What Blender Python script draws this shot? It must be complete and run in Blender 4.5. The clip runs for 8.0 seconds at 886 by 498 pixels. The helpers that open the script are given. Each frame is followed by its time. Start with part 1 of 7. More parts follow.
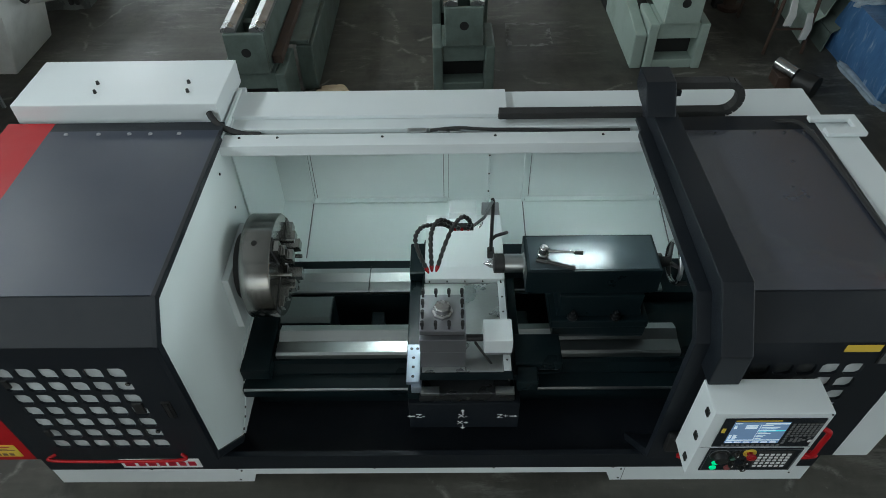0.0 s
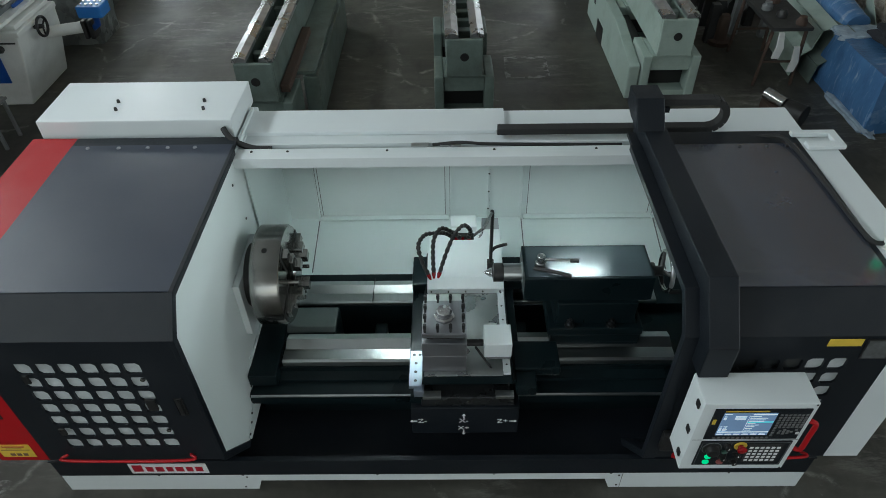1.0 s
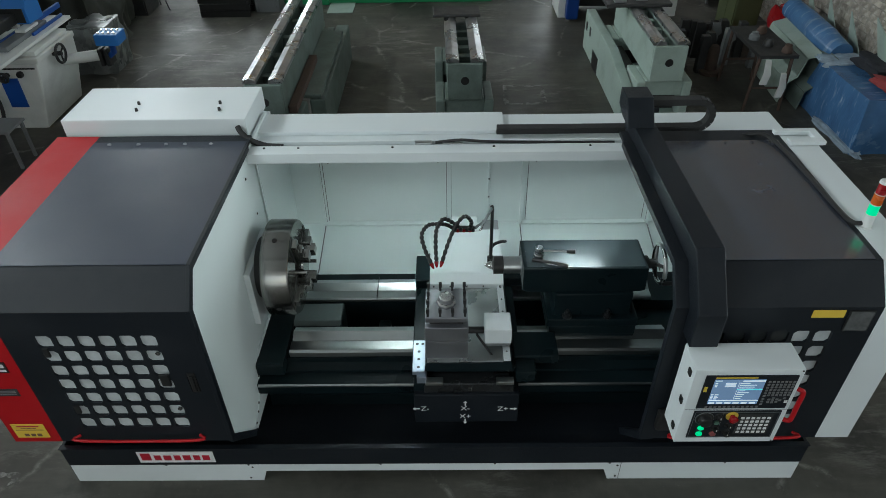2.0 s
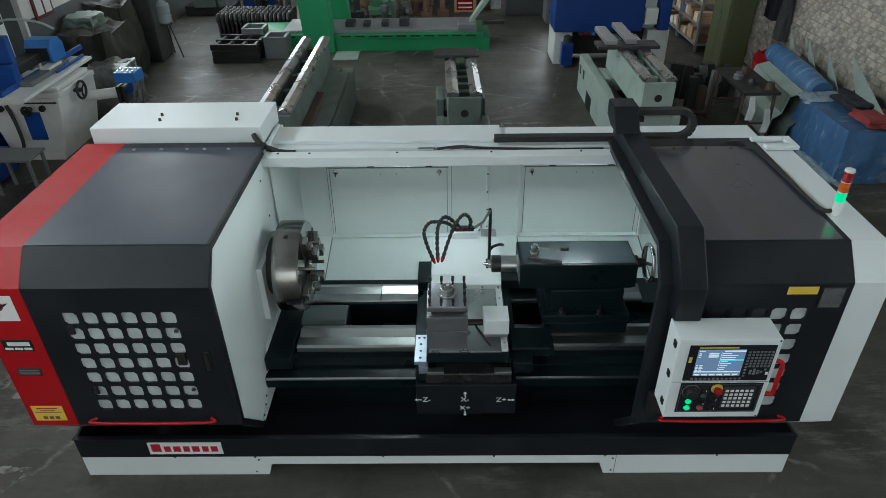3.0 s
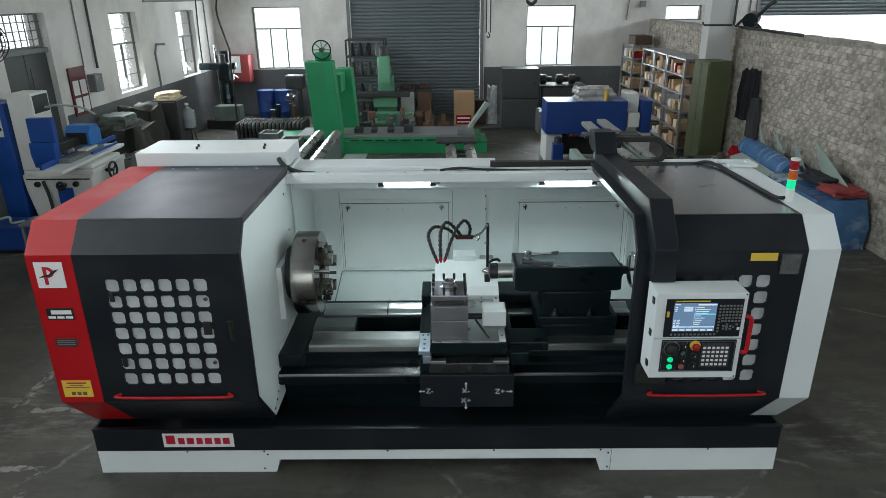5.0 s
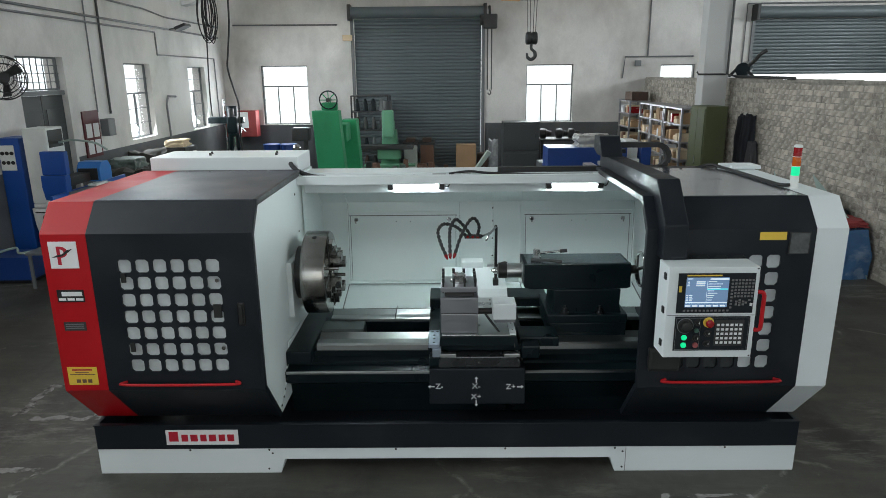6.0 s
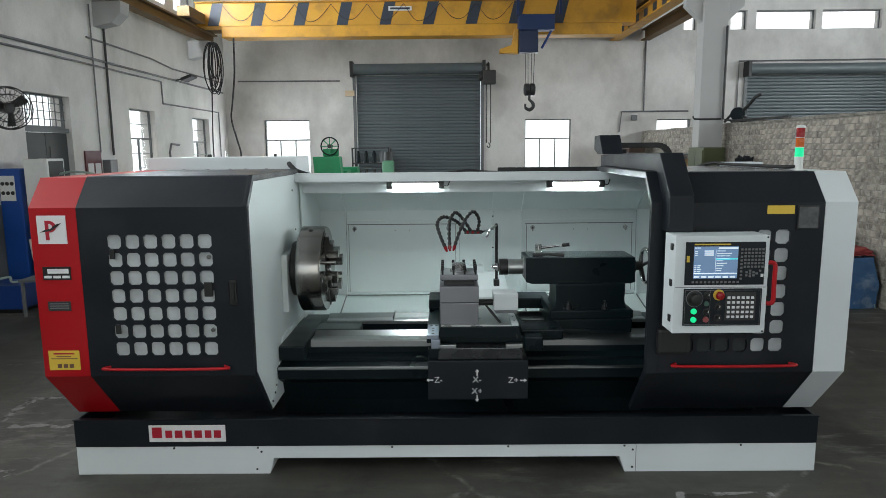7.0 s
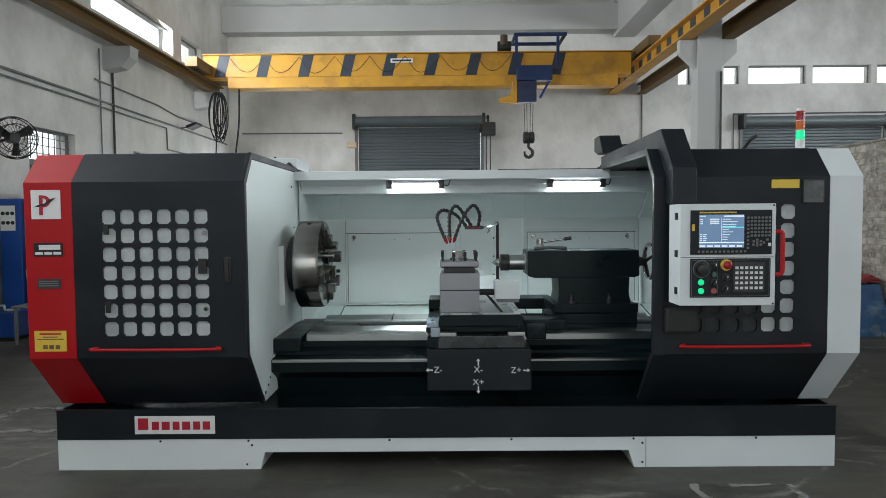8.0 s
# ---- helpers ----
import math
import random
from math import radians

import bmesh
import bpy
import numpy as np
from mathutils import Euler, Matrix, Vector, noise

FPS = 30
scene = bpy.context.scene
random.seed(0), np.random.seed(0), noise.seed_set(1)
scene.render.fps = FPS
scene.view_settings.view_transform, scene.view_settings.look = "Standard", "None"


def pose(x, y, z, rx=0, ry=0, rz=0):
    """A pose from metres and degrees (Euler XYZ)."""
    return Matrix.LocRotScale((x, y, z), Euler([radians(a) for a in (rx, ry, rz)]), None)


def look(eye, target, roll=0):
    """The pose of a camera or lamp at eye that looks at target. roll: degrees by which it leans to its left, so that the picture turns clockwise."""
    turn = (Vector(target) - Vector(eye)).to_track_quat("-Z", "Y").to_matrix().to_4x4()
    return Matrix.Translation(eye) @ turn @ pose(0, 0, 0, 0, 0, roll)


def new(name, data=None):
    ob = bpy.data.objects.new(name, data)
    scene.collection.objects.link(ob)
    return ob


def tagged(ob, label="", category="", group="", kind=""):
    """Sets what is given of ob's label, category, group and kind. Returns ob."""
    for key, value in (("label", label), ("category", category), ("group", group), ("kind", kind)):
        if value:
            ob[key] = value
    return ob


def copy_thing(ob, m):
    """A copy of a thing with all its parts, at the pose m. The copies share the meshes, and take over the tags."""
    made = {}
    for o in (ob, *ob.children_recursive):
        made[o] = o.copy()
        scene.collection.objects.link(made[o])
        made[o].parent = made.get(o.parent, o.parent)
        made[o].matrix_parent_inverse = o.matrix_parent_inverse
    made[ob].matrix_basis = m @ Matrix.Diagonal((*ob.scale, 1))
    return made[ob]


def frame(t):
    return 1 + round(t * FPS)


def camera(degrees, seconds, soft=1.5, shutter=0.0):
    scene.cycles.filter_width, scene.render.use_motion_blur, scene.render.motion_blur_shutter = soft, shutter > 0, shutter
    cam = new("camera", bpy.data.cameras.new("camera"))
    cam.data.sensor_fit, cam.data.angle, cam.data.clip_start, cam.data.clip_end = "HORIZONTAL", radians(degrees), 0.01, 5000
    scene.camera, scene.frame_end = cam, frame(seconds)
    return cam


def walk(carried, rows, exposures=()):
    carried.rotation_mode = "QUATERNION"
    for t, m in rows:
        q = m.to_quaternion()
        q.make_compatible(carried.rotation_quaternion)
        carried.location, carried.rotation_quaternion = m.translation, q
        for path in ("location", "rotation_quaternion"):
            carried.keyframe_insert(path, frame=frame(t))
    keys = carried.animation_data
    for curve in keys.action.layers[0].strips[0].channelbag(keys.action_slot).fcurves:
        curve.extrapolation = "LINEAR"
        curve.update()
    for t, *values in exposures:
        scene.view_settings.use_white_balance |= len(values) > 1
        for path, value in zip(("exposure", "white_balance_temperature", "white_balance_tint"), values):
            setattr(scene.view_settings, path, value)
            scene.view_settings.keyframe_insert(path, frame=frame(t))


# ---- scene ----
# ---------------------------------------------------------------- camera
cam = camera(68.0, 8.0, 0.8)
# seconds, place, turn to the left, tilt up, lean to the right
PATH = [
    (0.0, 0.000, 0.000, 3.760, 0.90, -45.24, 1.15),
    (0.5, 0.001, -0.101, 3.768, 0.90, -43.72, 1.14),
    (1.0, -0.005, -0.228, 3.747, 0.89, -41.82, 1.12),
    (1.5, -0.013, -0.377, 3.687, 0.84, -39.97, 1.05),
    (3.0, -0.027, -0.951, 3.468, 0.67, -32.90, 0.80),
    (3.5, -0.021, -1.162, 3.372, 0.65, -30.13, 0.74),
    (4.0, -0.010, -1.372, 3.263, 0.61, -27.27, 0.70),
    (4.5, -0.016, -1.556, 3.104, 0.53, -24.19, 0.64),
    (6.0, -0.117, -1.899, 2.450, 0.37, -14.93, 0.54),
    (6.5, -0.120, -1.904, 2.179, 0.33, -11.75, 0.50),
    (7.0, -0.117, -1.904, 1.918, 0.32, -8.70, 0.49),
    (7.5, -0.115, -1.895, 1.659, 0.32, -5.68, 0.48),
    (8.0, -0.117, -1.882, 1.420, 0.33, -2.73, 0.47),
]
walk(cam, [(t, pose(x, y, z, 0, 0, yaw) @ pose(0, 0, 0, 90 + tilt, 0, 0) @ pose(0, 0, 0, 0, 0, -lean))
           for t, x, y, z, yaw, tilt, lean in PATH],
     exposures=[(0.0, -1.02, 6170, 2), (4.5, -0.79, 6230, 4), (8.0, -0.72, 6360, 7)])

# ---------------------------------------------------------------- daylight
world = bpy.data.worlds.new("overcast_day")
scene.world = world
world.use_nodes = True
wn = world.node_tree.nodes
sky = wn.new("ShaderNodeTexSky")
sky.sky_type, sky.sun_disc = "NISHITA", False
sky.sun_elevation, sky.sun_rotation = radians(42), radians(150)
sky.air_density, sky.dust_density = 1.0, 4.0
wn["Background"].inputs["Strength"].default_value = 0.15
world.node_tree.links.new(sky.outputs["Color"], wn["Background"].inputs["Color"])

sun_data = bpy.data.lights.new("sun", "SUN")
sun_data.energy, sun_data.angle, sun_data.color = 1.0, radians(12), (1.0, 0.96, 0.9)
sun = new("sun", sun_data)
sun.matrix_world = look((-6, -10, 14), (0, 2, 0))


def opening_light(name, centre, towards, w, h, watts, colour=(0.93, 0.97, 1.0)):
    """Daylight that comes in by an opening of the hall."""
    d = bpy.data.lights.new(name, "AREA")
    d.shape, d.size, d.size_y, d.energy, d.color = "RECTANGLE", w, h, watts, colour
    ob = new(name, d)
    ob.matrix_world = look(centre, towards)
    return ob


# ---------------------------------------------------------------- the hall in numbers
BACK, LEFT, RIGHT, FRONT = 15.6, -5.85, 13.0, -9.0
BRICK_X, ROOF = 5.0, 7.3

opening_light("gate_daylight", (0.4, FRONT + 0.15, 2.6), (0.4, 5, 2.2), 8.0, 4.6, 205)
for y in (-5.5, -0.5, 4.5):
    opening_light("clerestory_daylight", (LEFT + 0.12, y, 5.2), (0, y, 5.0), 4.2, 0.75, 305)
opening_light("clerestory_daylight", (LEFT + 0.12, 10.8, 5.12), (0, 12, 5.0), 2.6, 0.5, 330)
for y, watts in ((-4.0, 540), (3.0, 540), (10.0, 430)):
    opening_light("side_bay_daylight", (RIGHT - 0.15, y, 4.4), (2, y, 4.6), 5.0, 1.6, watts)
for x, z, w, h in ((-4.29, 1.95, 1.1, 1.4), (2.56, 1.94, 1.1, 1.4)):
    opening_light("window_daylight", (x, BACK - 0.02, z), (x, 0, 0.6), w, h, 95)
for y, w in ((10.75, 1.0), (13.75, 1.0)):
    opening_light("window_daylight", (LEFT + 0.02, y, 2.0), (0, y - 1, 0.4), w, 1.3, 75)

# ---------------------------------------------------------------- materials
MATS = {}


def rgb(c):
    return (c, c, c, 1) if isinstance(c, (int, float)) else (*c, 1)


def surface(name, colour, rough=0.5, metal=0.0, vary=0.12, scale=3.0, grain=60.0, bump=0.08, dirt=None,
            dirt_amount=0.0, dirt_scale=1.5, dirt_edge=(0.5, 0.68), rough_vary=0.1, per_object=0.0, stretch=(1, 1, 1), coat=0.0, per_island=0.0):
    """A procedural surface: base colour with broad mottling and fine grain, stains of a second colour, and a fine relief."""
    m = bpy.data.materials.new(name)
    m.use_nodes = True
    n, l = m.node_tree.nodes, m.node_tree.links
    b = n["Principled BSDF"]
    b.inputs["Metallic"].default_value = metal
    b.inputs["Coat Weight"].default_value, b.inputs["Coat Roughness"].default_value = coat, 0.16
    tc, mp = n.new("ShaderNodeTexCoord"), n.new("ShaderNodeMapping")
    mp.inputs["Scale"].default_value = stretch
    l.new(tc.outputs["Object"], mp.inputs["Vector"])
    broad, fine = n.new("ShaderNodeTexNoise"), n.new("ShaderNodeTexNoise")
    for t, s, d in ((broad, scale, 5), (fine, grain, 3)):
        t.inputs["Scale"].default_value, t.inputs["Detail"].default_value = s, d
        l.new(mp.outputs["Vector"], t.inputs["Vector"])
    both = n.new("ShaderNodeMath")
    both.operation = "MULTIPLY_ADD"
    both.inputs[1].default_value = 0.35
    l.new(fine.outputs["Fac"], both.inputs[0])
    l.new(broad.outputs["Fac"], both.inputs[2])
    ramp = n.new("ShaderNodeMapRange")
    ramp.inputs["From Min"].default_value, ramp.inputs["From Max"].default_value = 0.35, 1.0
    ramp.inputs["To Min"].default_value, ramp.inputs["To Max"].default_value = 1 - vary, 1 + vary
    l.new(both.outputs[0], ramp.inputs["Value"])
    factor = ramp.outputs["Result"]
    for amount, node, out in ((per_object, "ShaderNodeObjectInfo", "Random"), (per_island, "ShaderNodeNewGeometry", "Random Per Island")):
        if amount:
            info, mr, mul = n.new(node), n.new("ShaderNodeMapRange"), n.new("ShaderNodeMath")
            mr.inputs["To Min"].default_value, mr.inputs["To Max"].default_value = 1 - amount, 1 + amount
            l.new(info.outputs[out], mr.inputs["Value"])
            mul.operation = "MULTIPLY"
            l.new(mr.outputs["Result"], mul.inputs[0])
            l.new(factor, mul.inputs[1])
            factor = mul.outputs[0]
    tint = n.new("ShaderNodeMix")
    tint.data_type, tint.blend_type = "RGBA", "MULTIPLY"
    tint.inputs["Factor"].default_value = 1.0
    tint.inputs["A"].default_value = rgb(colour)
    l.new(factor, tint.inputs["B"])
    out = tint.outputs["Result"]
    if dirt is not None:
        spots, edge, mix = n.new("ShaderNodeTexNoise"), n.new("ShaderNodeMapRange"), n.new("ShaderNodeMix")
        spots.inputs["Scale"].default_value, spots.inputs["Detail"].default_value = dirt_scale, 8
        spots.inputs["Roughness"].default_value = 0.62
        edge.inputs["From Min"].default_value, edge.inputs["From Max"].default_value = dirt_edge
        edge.inputs["To Max"].default_value = dirt_amount
        mix.data_type = "RGBA"
        mix.inputs["B"].default_value = rgb(dirt)
        l.new(mp.outputs["Vector"], spots.inputs["Vector"])
        l.new(spots.outputs["Fac"], edge.inputs["Value"])
        l.new(edge.outputs["Result"], mix.inputs["Factor"])
        l.new(out, mix.inputs["A"])
        out = mix.outputs["Result"]
    l.new(out, b.inputs["Base Color"])
    rr = n.new("ShaderNodeMapRange")
    rr.inputs["From Min"].default_value, rr.inputs["From Max"].default_value = 0.3, 0.7
    rr.inputs["To Min"].default_value, rr.inputs["To Max"].default_value = max(0.03, rough - rough_vary), min(1, rough + rough_vary)
    l.new(broad.outputs["Fac"], rr.inputs["Value"])
    l.new(rr.outputs["Result"], b.inputs["Roughness"])
    if bump:
        bp = n.new("ShaderNodeBump")
        bp.inputs["Strength"].default_value, bp.inputs["Distance"].default_value = bump, 0.01
        l.new(fine.outputs["Fac"], bp.inputs["Height"])
        l.new(bp.outputs["Normal"], b.inputs["Normal"])
    MATS[name] = m
    return m


def glow(name, colour, strength):
    m = bpy.data.materials.new(name)
    m.use_nodes = True
    b = m.node_tree.nodes["Principled BSDF"]
    b.inputs["Base Color"].default_value = rgb(colour)
    b.inputs["Emission Color"].default_value = rgb(colour)
    b.inputs["Emission Strength"].default_value = strength
    MATS[name] = m
    return m


WHITE = surface("white_powder_coat", (0.70, 0.745, 0.755), 0.38, vary=0.05, grain=250, bump=0.03, dirt=(0.50, 0.53, 0.53), dirt_amount=0.15, dirt_scale=1.5, dirt_edge=(0.35, 0.85))
INNER = surface("white_enclosure_paint", (0.74, 0.81, 0.805), 0.4, vary=0.015, grain=200, bump=0.02, rough_vary=0.03)
CHARCOAL = surface("charcoal_textured_paint", (0.0095, 0.0125, 0.0170), 0.42, vary=0.12, grain=420, bump=0.12, dirt=(0.03, 0.033, 0.036), dirt_amount=0.25, dirt_scale=3.0)
# The bluish sheen of reflected windows is put into this sheet's base colour.
BLUESHEENTOP = surface("blue_sheen_charcoal_top_sheet", (0.016, 0.024, 0.047), 0.4, vary=0.06, grain=380, bump=0.06, rough_vary=0.05, dirt=(0.028, 0.036, 0.056), dirt_amount=0.6, dirt_scale=2.6, dirt_edge=(0.35, 0.75))
# Paler, bluer base stands in for the guard top's reflection at low view angles.
SHEENTOP = surface("pale_sheen_charcoal_top_sheet", (0.042, 0.048, 0.068), 0.24, coat=1.0, vary=0.08, grain=380, bump=0.06, rough_vary=0.05, dirt=(0.075, 0.08, 0.098), dirt_amount=0.5, dirt_scale=1.6, dirt_edge=(0.3, 0.85))
PLATE = surface("ground_plate_steel", (0.50, 0.52, 0.515), 0.32, 0.9, vary=0.12, scale=6, grain=90, bump=0.02)
TOOLSTEEL = surface("machined_tool_steel", (0.27, 0.275, 0.295), 0.38, 0.8, vary=0.1, scale=5, grain=160, bump=0.03)
GIBSTEEL = surface("blue_grey_ground_steel", (0.34, 0.39, 0.46), 0.35, 0.75, vary=0.1, grain=120, bump=0.02)
DULLSTEEL = surface("oily_dull_steel", (0.085, 0.09, 0.095), 0.3, 0.85, vary=0.25, scale=5, grain=80, bump=0.03)
RED = surface("red_gloss_paint", (0.40, 0.004, 0.009), 0.46, vary=0.06, grain=200, bump=0.02)
for m_, level in ((RED, 0.36), (CHARCOAL, 0.3), (SHEENTOP, 0.9), (BLUESHEENTOP, 0.6)):
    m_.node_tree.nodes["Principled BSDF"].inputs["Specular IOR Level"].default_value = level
BLACK = surface("black_plastic", 0.014, 0.45, vary=0.1, grain=150, bump=0.05)
RUBBER = surface("black_rubber", 0.02, 0.75, vary=0.15, grain=90, bump=0.1)
IRON = surface("dark_green_black_casting", (0.0056, 0.0120, 0.0145), 0.34, vary=0.25, grain=90, bump=0.03, dirt=(0.014, 0.021, 0.022), dirt_amount=0.3, dirt_scale=5)
IRON.node_tree.nodes["Principled BSDF"].inputs["Specular IOR Level"].default_value = 0.2
STEEL = surface("ground_steel", (0.46, 0.48, 0.48), 0.32, 1.0, vary=0.05, grain=60, bump=0.02, stretch=(0.3, 1.5, 1.5), rough_vary=0.04)
BEDSTEEL = surface("oiled_way_steel", (0.44, 0.45, 0.46), 0.3, 0.9, vary=0.15, scale=4, grain=40, bump=0.03, dirt=(0.19, 0.185, 0.18), dirt_amount=0.45, dirt_scale=5)
CHUCKSTEEL = surface("turned_steel", (0.30, 0.30, 0.285), 0.2, 1.0, vary=0.07, grain=60, bump=0.012, stretch=(8, 1, 1), rough_vary=0.04)
CHROME = surface("chrome", (0.5, 0.5, 0.5), 0.22, 1.0, vary=0.04, bump=0.0)
BLOCKGREY = surface("grey_machined_casting", (0.34, 0.34, 0.36), 0.42, 0.55, vary=0.08, grain=160, bump=0.04)
YELLOW = surface("yellow_sticker", (0.72, 0.50, 0.06), 0.5, vary=0.06, bump=0.02)
CRANEYELLOW = surface("crane_yellow_paint", (0.60, 0.30, 0.025), 0.5, vary=0.14, grain=20, bump=0.08, dirt=(0.2, 0.1, 0.03), dirt_amount=0.5, dirt_scale=2.0)
DARKYELLOW = surface("dusty_dark_yellow_steel", (0.16, 0.09, 0.025), 0.6, vary=0.25, scale=4, bump=0.1)
NAVY = surface("navy_stripe_paint", (0.03, 0.04, 0.06), 0.55, vary=0.15, bump=0.05)
MINT = surface("mint_machine_primer", (0.135, 0.175, 0.155), 0.55, vary=0.14, scale=2.5, grain=45, bump=0.1, dirt=(0.06, 0.07, 0.06), dirt_amount=0.65, dirt_scale=4.0, dirt_edge=(0.42, 0.72))
PALEMINT = surface("pale_mint_primer", (0.34, 0.42, 0.375), 0.55, vary=0.1, grain=45, bump=0.1, dirt=(0.2, 0.25, 0.2), dirt_amount=0.5, dirt_scale=2.5)
GREEN = surface("bright_green_machine_paint", (0.024, 0.29, 0.115), 0.5, vary=0.14, grain=40, bump=0.08, dirt=(0.012, 0.10, 0.035), dirt_amount=0.4)
BLUE = surface("blue_machine_paint", (0.008, 0.045, 0.22), 0.4, vary=0.12, grain=60, bump=0.05)
MIDBLUE = surface("blue_guard_paint", (0.010, 0.068, 0.31), 0.4, vary=0.12, grain=60, bump=0.05)
SKYBLUE = surface("light_blue_paint", (0.03, 0.17, 0.50), 0.42, vary=0.1, bump=0.05)
OFFWHITE = surface("offwhite_machine_paint", (0.72, 0.735, 0.71), 0.45, vary=0.08, grain=60, bump=0.05, dirt=(0.3, 0.3, 0.28), dirt_amount=0.4)
OLIVE = surface("olive_cabinet_paint", (0.070, 0.082, 0.035), 0.5, vary=0.15, bump=0.06, dirt=(0.04, 0.045, 0.025), dirt_amount=0.4)
RUST = surface("rusty_steel", (0.085, 0.055, 0.042), 0.7, 0.2, vary=0.35, scale=8, grain=80, bump=0.25)
SCRAP = surface("oily_dark_steel", (0.055, 0.055, 0.055), 0.5, 0.5, vary=0.3, scale=6, grain=60, bump=0.2)
GREYMETAL = surface("grey_painted_metal", (0.16, 0.17, 0.175), 0.5, vary=0.15, bump=0.06, dirt=(0.08, 0.085, 0.085), dirt_amount=0.4)
PLASTER = surface("dirty_white_plaster", (0.76, 0.745, 0.72), 0.88, vary=0.16, scale=0.7, grain=34, bump=0.12, dirt=(0.36, 0.345, 0.325), dirt_amount=0.85, dirt_scale=0.6, dirt_edge=(0.43, 0.76), stretch=(1, 1, 0.8))
DADO = surface("dark_grey_wall_band", (0.10, 0.105, 0.11), 0.7, vary=0.15, scale=1.0, grain=20, bump=0.1, dirt=(0.2, 0.2, 0.195), dirt_amount=0.35, dirt_scale=1.5)
PATCH = surface("pale_floor_patch", (0.36, 0.355, 0.34), 0.8, vary=0.4, scale=9, grain=60, bump=0.3, dirt=(0.075, 0.072, 0.065), dirt_amount=0.95, dirt_scale=9, dirt_edge=(0.42, 0.56))
ROOFING = surface("roof_concrete", (0.5, 0.5, 0.49), 0.85, vary=0.1, scale=0.8, bump=0.1)
BRICK = surface("whitewashed_brick", (0.37, 0.33, 0.28), 0.95, vary=0.6, scale=9, grain=90, bump=0.7, dirt=(0.52, 0.49, 0.44), dirt_amount=0.8, dirt_scale=13, dirt_edge=(0.48, 0.66), per_object=0.28, per_island=0.28)
MORTAR = surface("grey_mortar", (0.31, 0.285, 0.25), 0.95, vary=0.5, scale=8, grain=90, bump=0.6, dirt=(0.14, 0.13, 0.115), dirt_amount=0.6, dirt_scale=10)
SHUTTER = surface("grey_shutter_steel", (0.13, 0.155, 0.165), 0.5, 0.25, vary=0.12, scale=1.5, grain=30, bump=0.05, dirt=(0.2, 0.21, 0.21), dirt_amount=0.3)
CARD = surface("cardboard", (0.42, 0.27, 0.15), 0.8, vary=0.15, bump=0.1, per_object=0.25)
PAPER = surface("cream_packet", (0.62, 0.50, 0.34), 0.75, vary=0.15, bump=0.1, per_object=0.3)
BROWN = surface("brown_board", (0.16, 0.085, 0.055), 0.6, vary=0.15, bump=0.08)
# Pale stretched streaks in the colour stand for creases of the film.
WRAP = surface("pale_creased_blue_plastic_wrap", (0.075, 0.175, 0.35), 0.2, vary=0.2, scale=2, grain=16, bump=0.5, dirt=(0.36, 0.44, 0.52), dirt_amount=0.6, dirt_scale=4, dirt_edge=(0.55, 0.72), stretch=(0.7, 3.2, 0.9))
CLOTH = surface("dark_cloth", (0.022, 0.024, 0.03), 0.95, vary=0.3, grain=60, bump=0.3)
REDCLOTH = surface("red_cloth", (0.30, 0.05, 0.05), 0.9, vary=0.2, bump=0.3)
CABLE = surface("black_cable", 0.018, 0.6, vary=0.1, bump=0.0)
PIPE = surface("grey_conduit", (0.16, 0.16, 0.165), 0.5, 0.2, vary=0.1, bump=0.0)
MILLGREEN = surface("light_green_machine_paint", (0.13, 0.33, 0.20), 0.5, vary=0.15, grain=40, bump=0.08, dirt=(0.05, 0.12, 0.07), dirt_amount=0.5)
MARK = surface("white_marking", 0.75, 0.6, vary=0.03, bump=0.0)
REDMARK = surface("red_lettering", (0.42, 0.01, 0.03), 0.5, vary=0.03, bump=0.0)
FROST = surface("frosted_polycarbonate", (0.50, 0.53, 0.54), 0.14, vary=0.3, scale=5, grain=30, bump=0.02, rough_vary=0.06)
# Opaque dark colour stands in for the unlit inside behind a clear sheet.
UNLITCLEAR = surface("clear_polycarbonate_unlit_inside", (0.045, 0.05, 0.052), 0.1, vary=0.4, scale=6, bump=0.02)
LEDGLOW = glow("led_tube", (0.90, 1.0, 0.99), 235.0)
GREENLED = glow("green_indicator", (0.02, 0.8, 0.30), 0.9)
SCREEN = glow("lcd_blue", (0.14, 0.22, 0.36), 0.8)
SCREENLIGHT = glow("lcd_white", (0.75, 0.85, 0.95), 0.9)
SCREENCYAN = glow("lcd_cyan", (0.1, 0.7, 0.8), 0.9)
REDLENS = surface("red_lens", (0.28, 0.008, 0.012), 0.25, vary=0.05, bump=0.0)
AMBERLENS = surface("amber_lens", (0.55, 0.11, 0.012), 0.25, vary=0.05, bump=0.0)
GREENLENS = glow("lit_green_lens", (0.015, 0.62, 0.26), 1.25)
SKYGLOW = glow("overcast_sky_backdrop", (0.95, 0.98, 1.0), 1.5)

FLOORING = surface("worn_concrete_floor", (0.060, 0.058, 0.048), 0.56, vary=0.35, scale=1.1, grain=14, bump=0.1, dirt=(0.125, 0.118, 0.10), dirt_amount=0.7, dirt_scale=0.7, rough_vary=0.14)


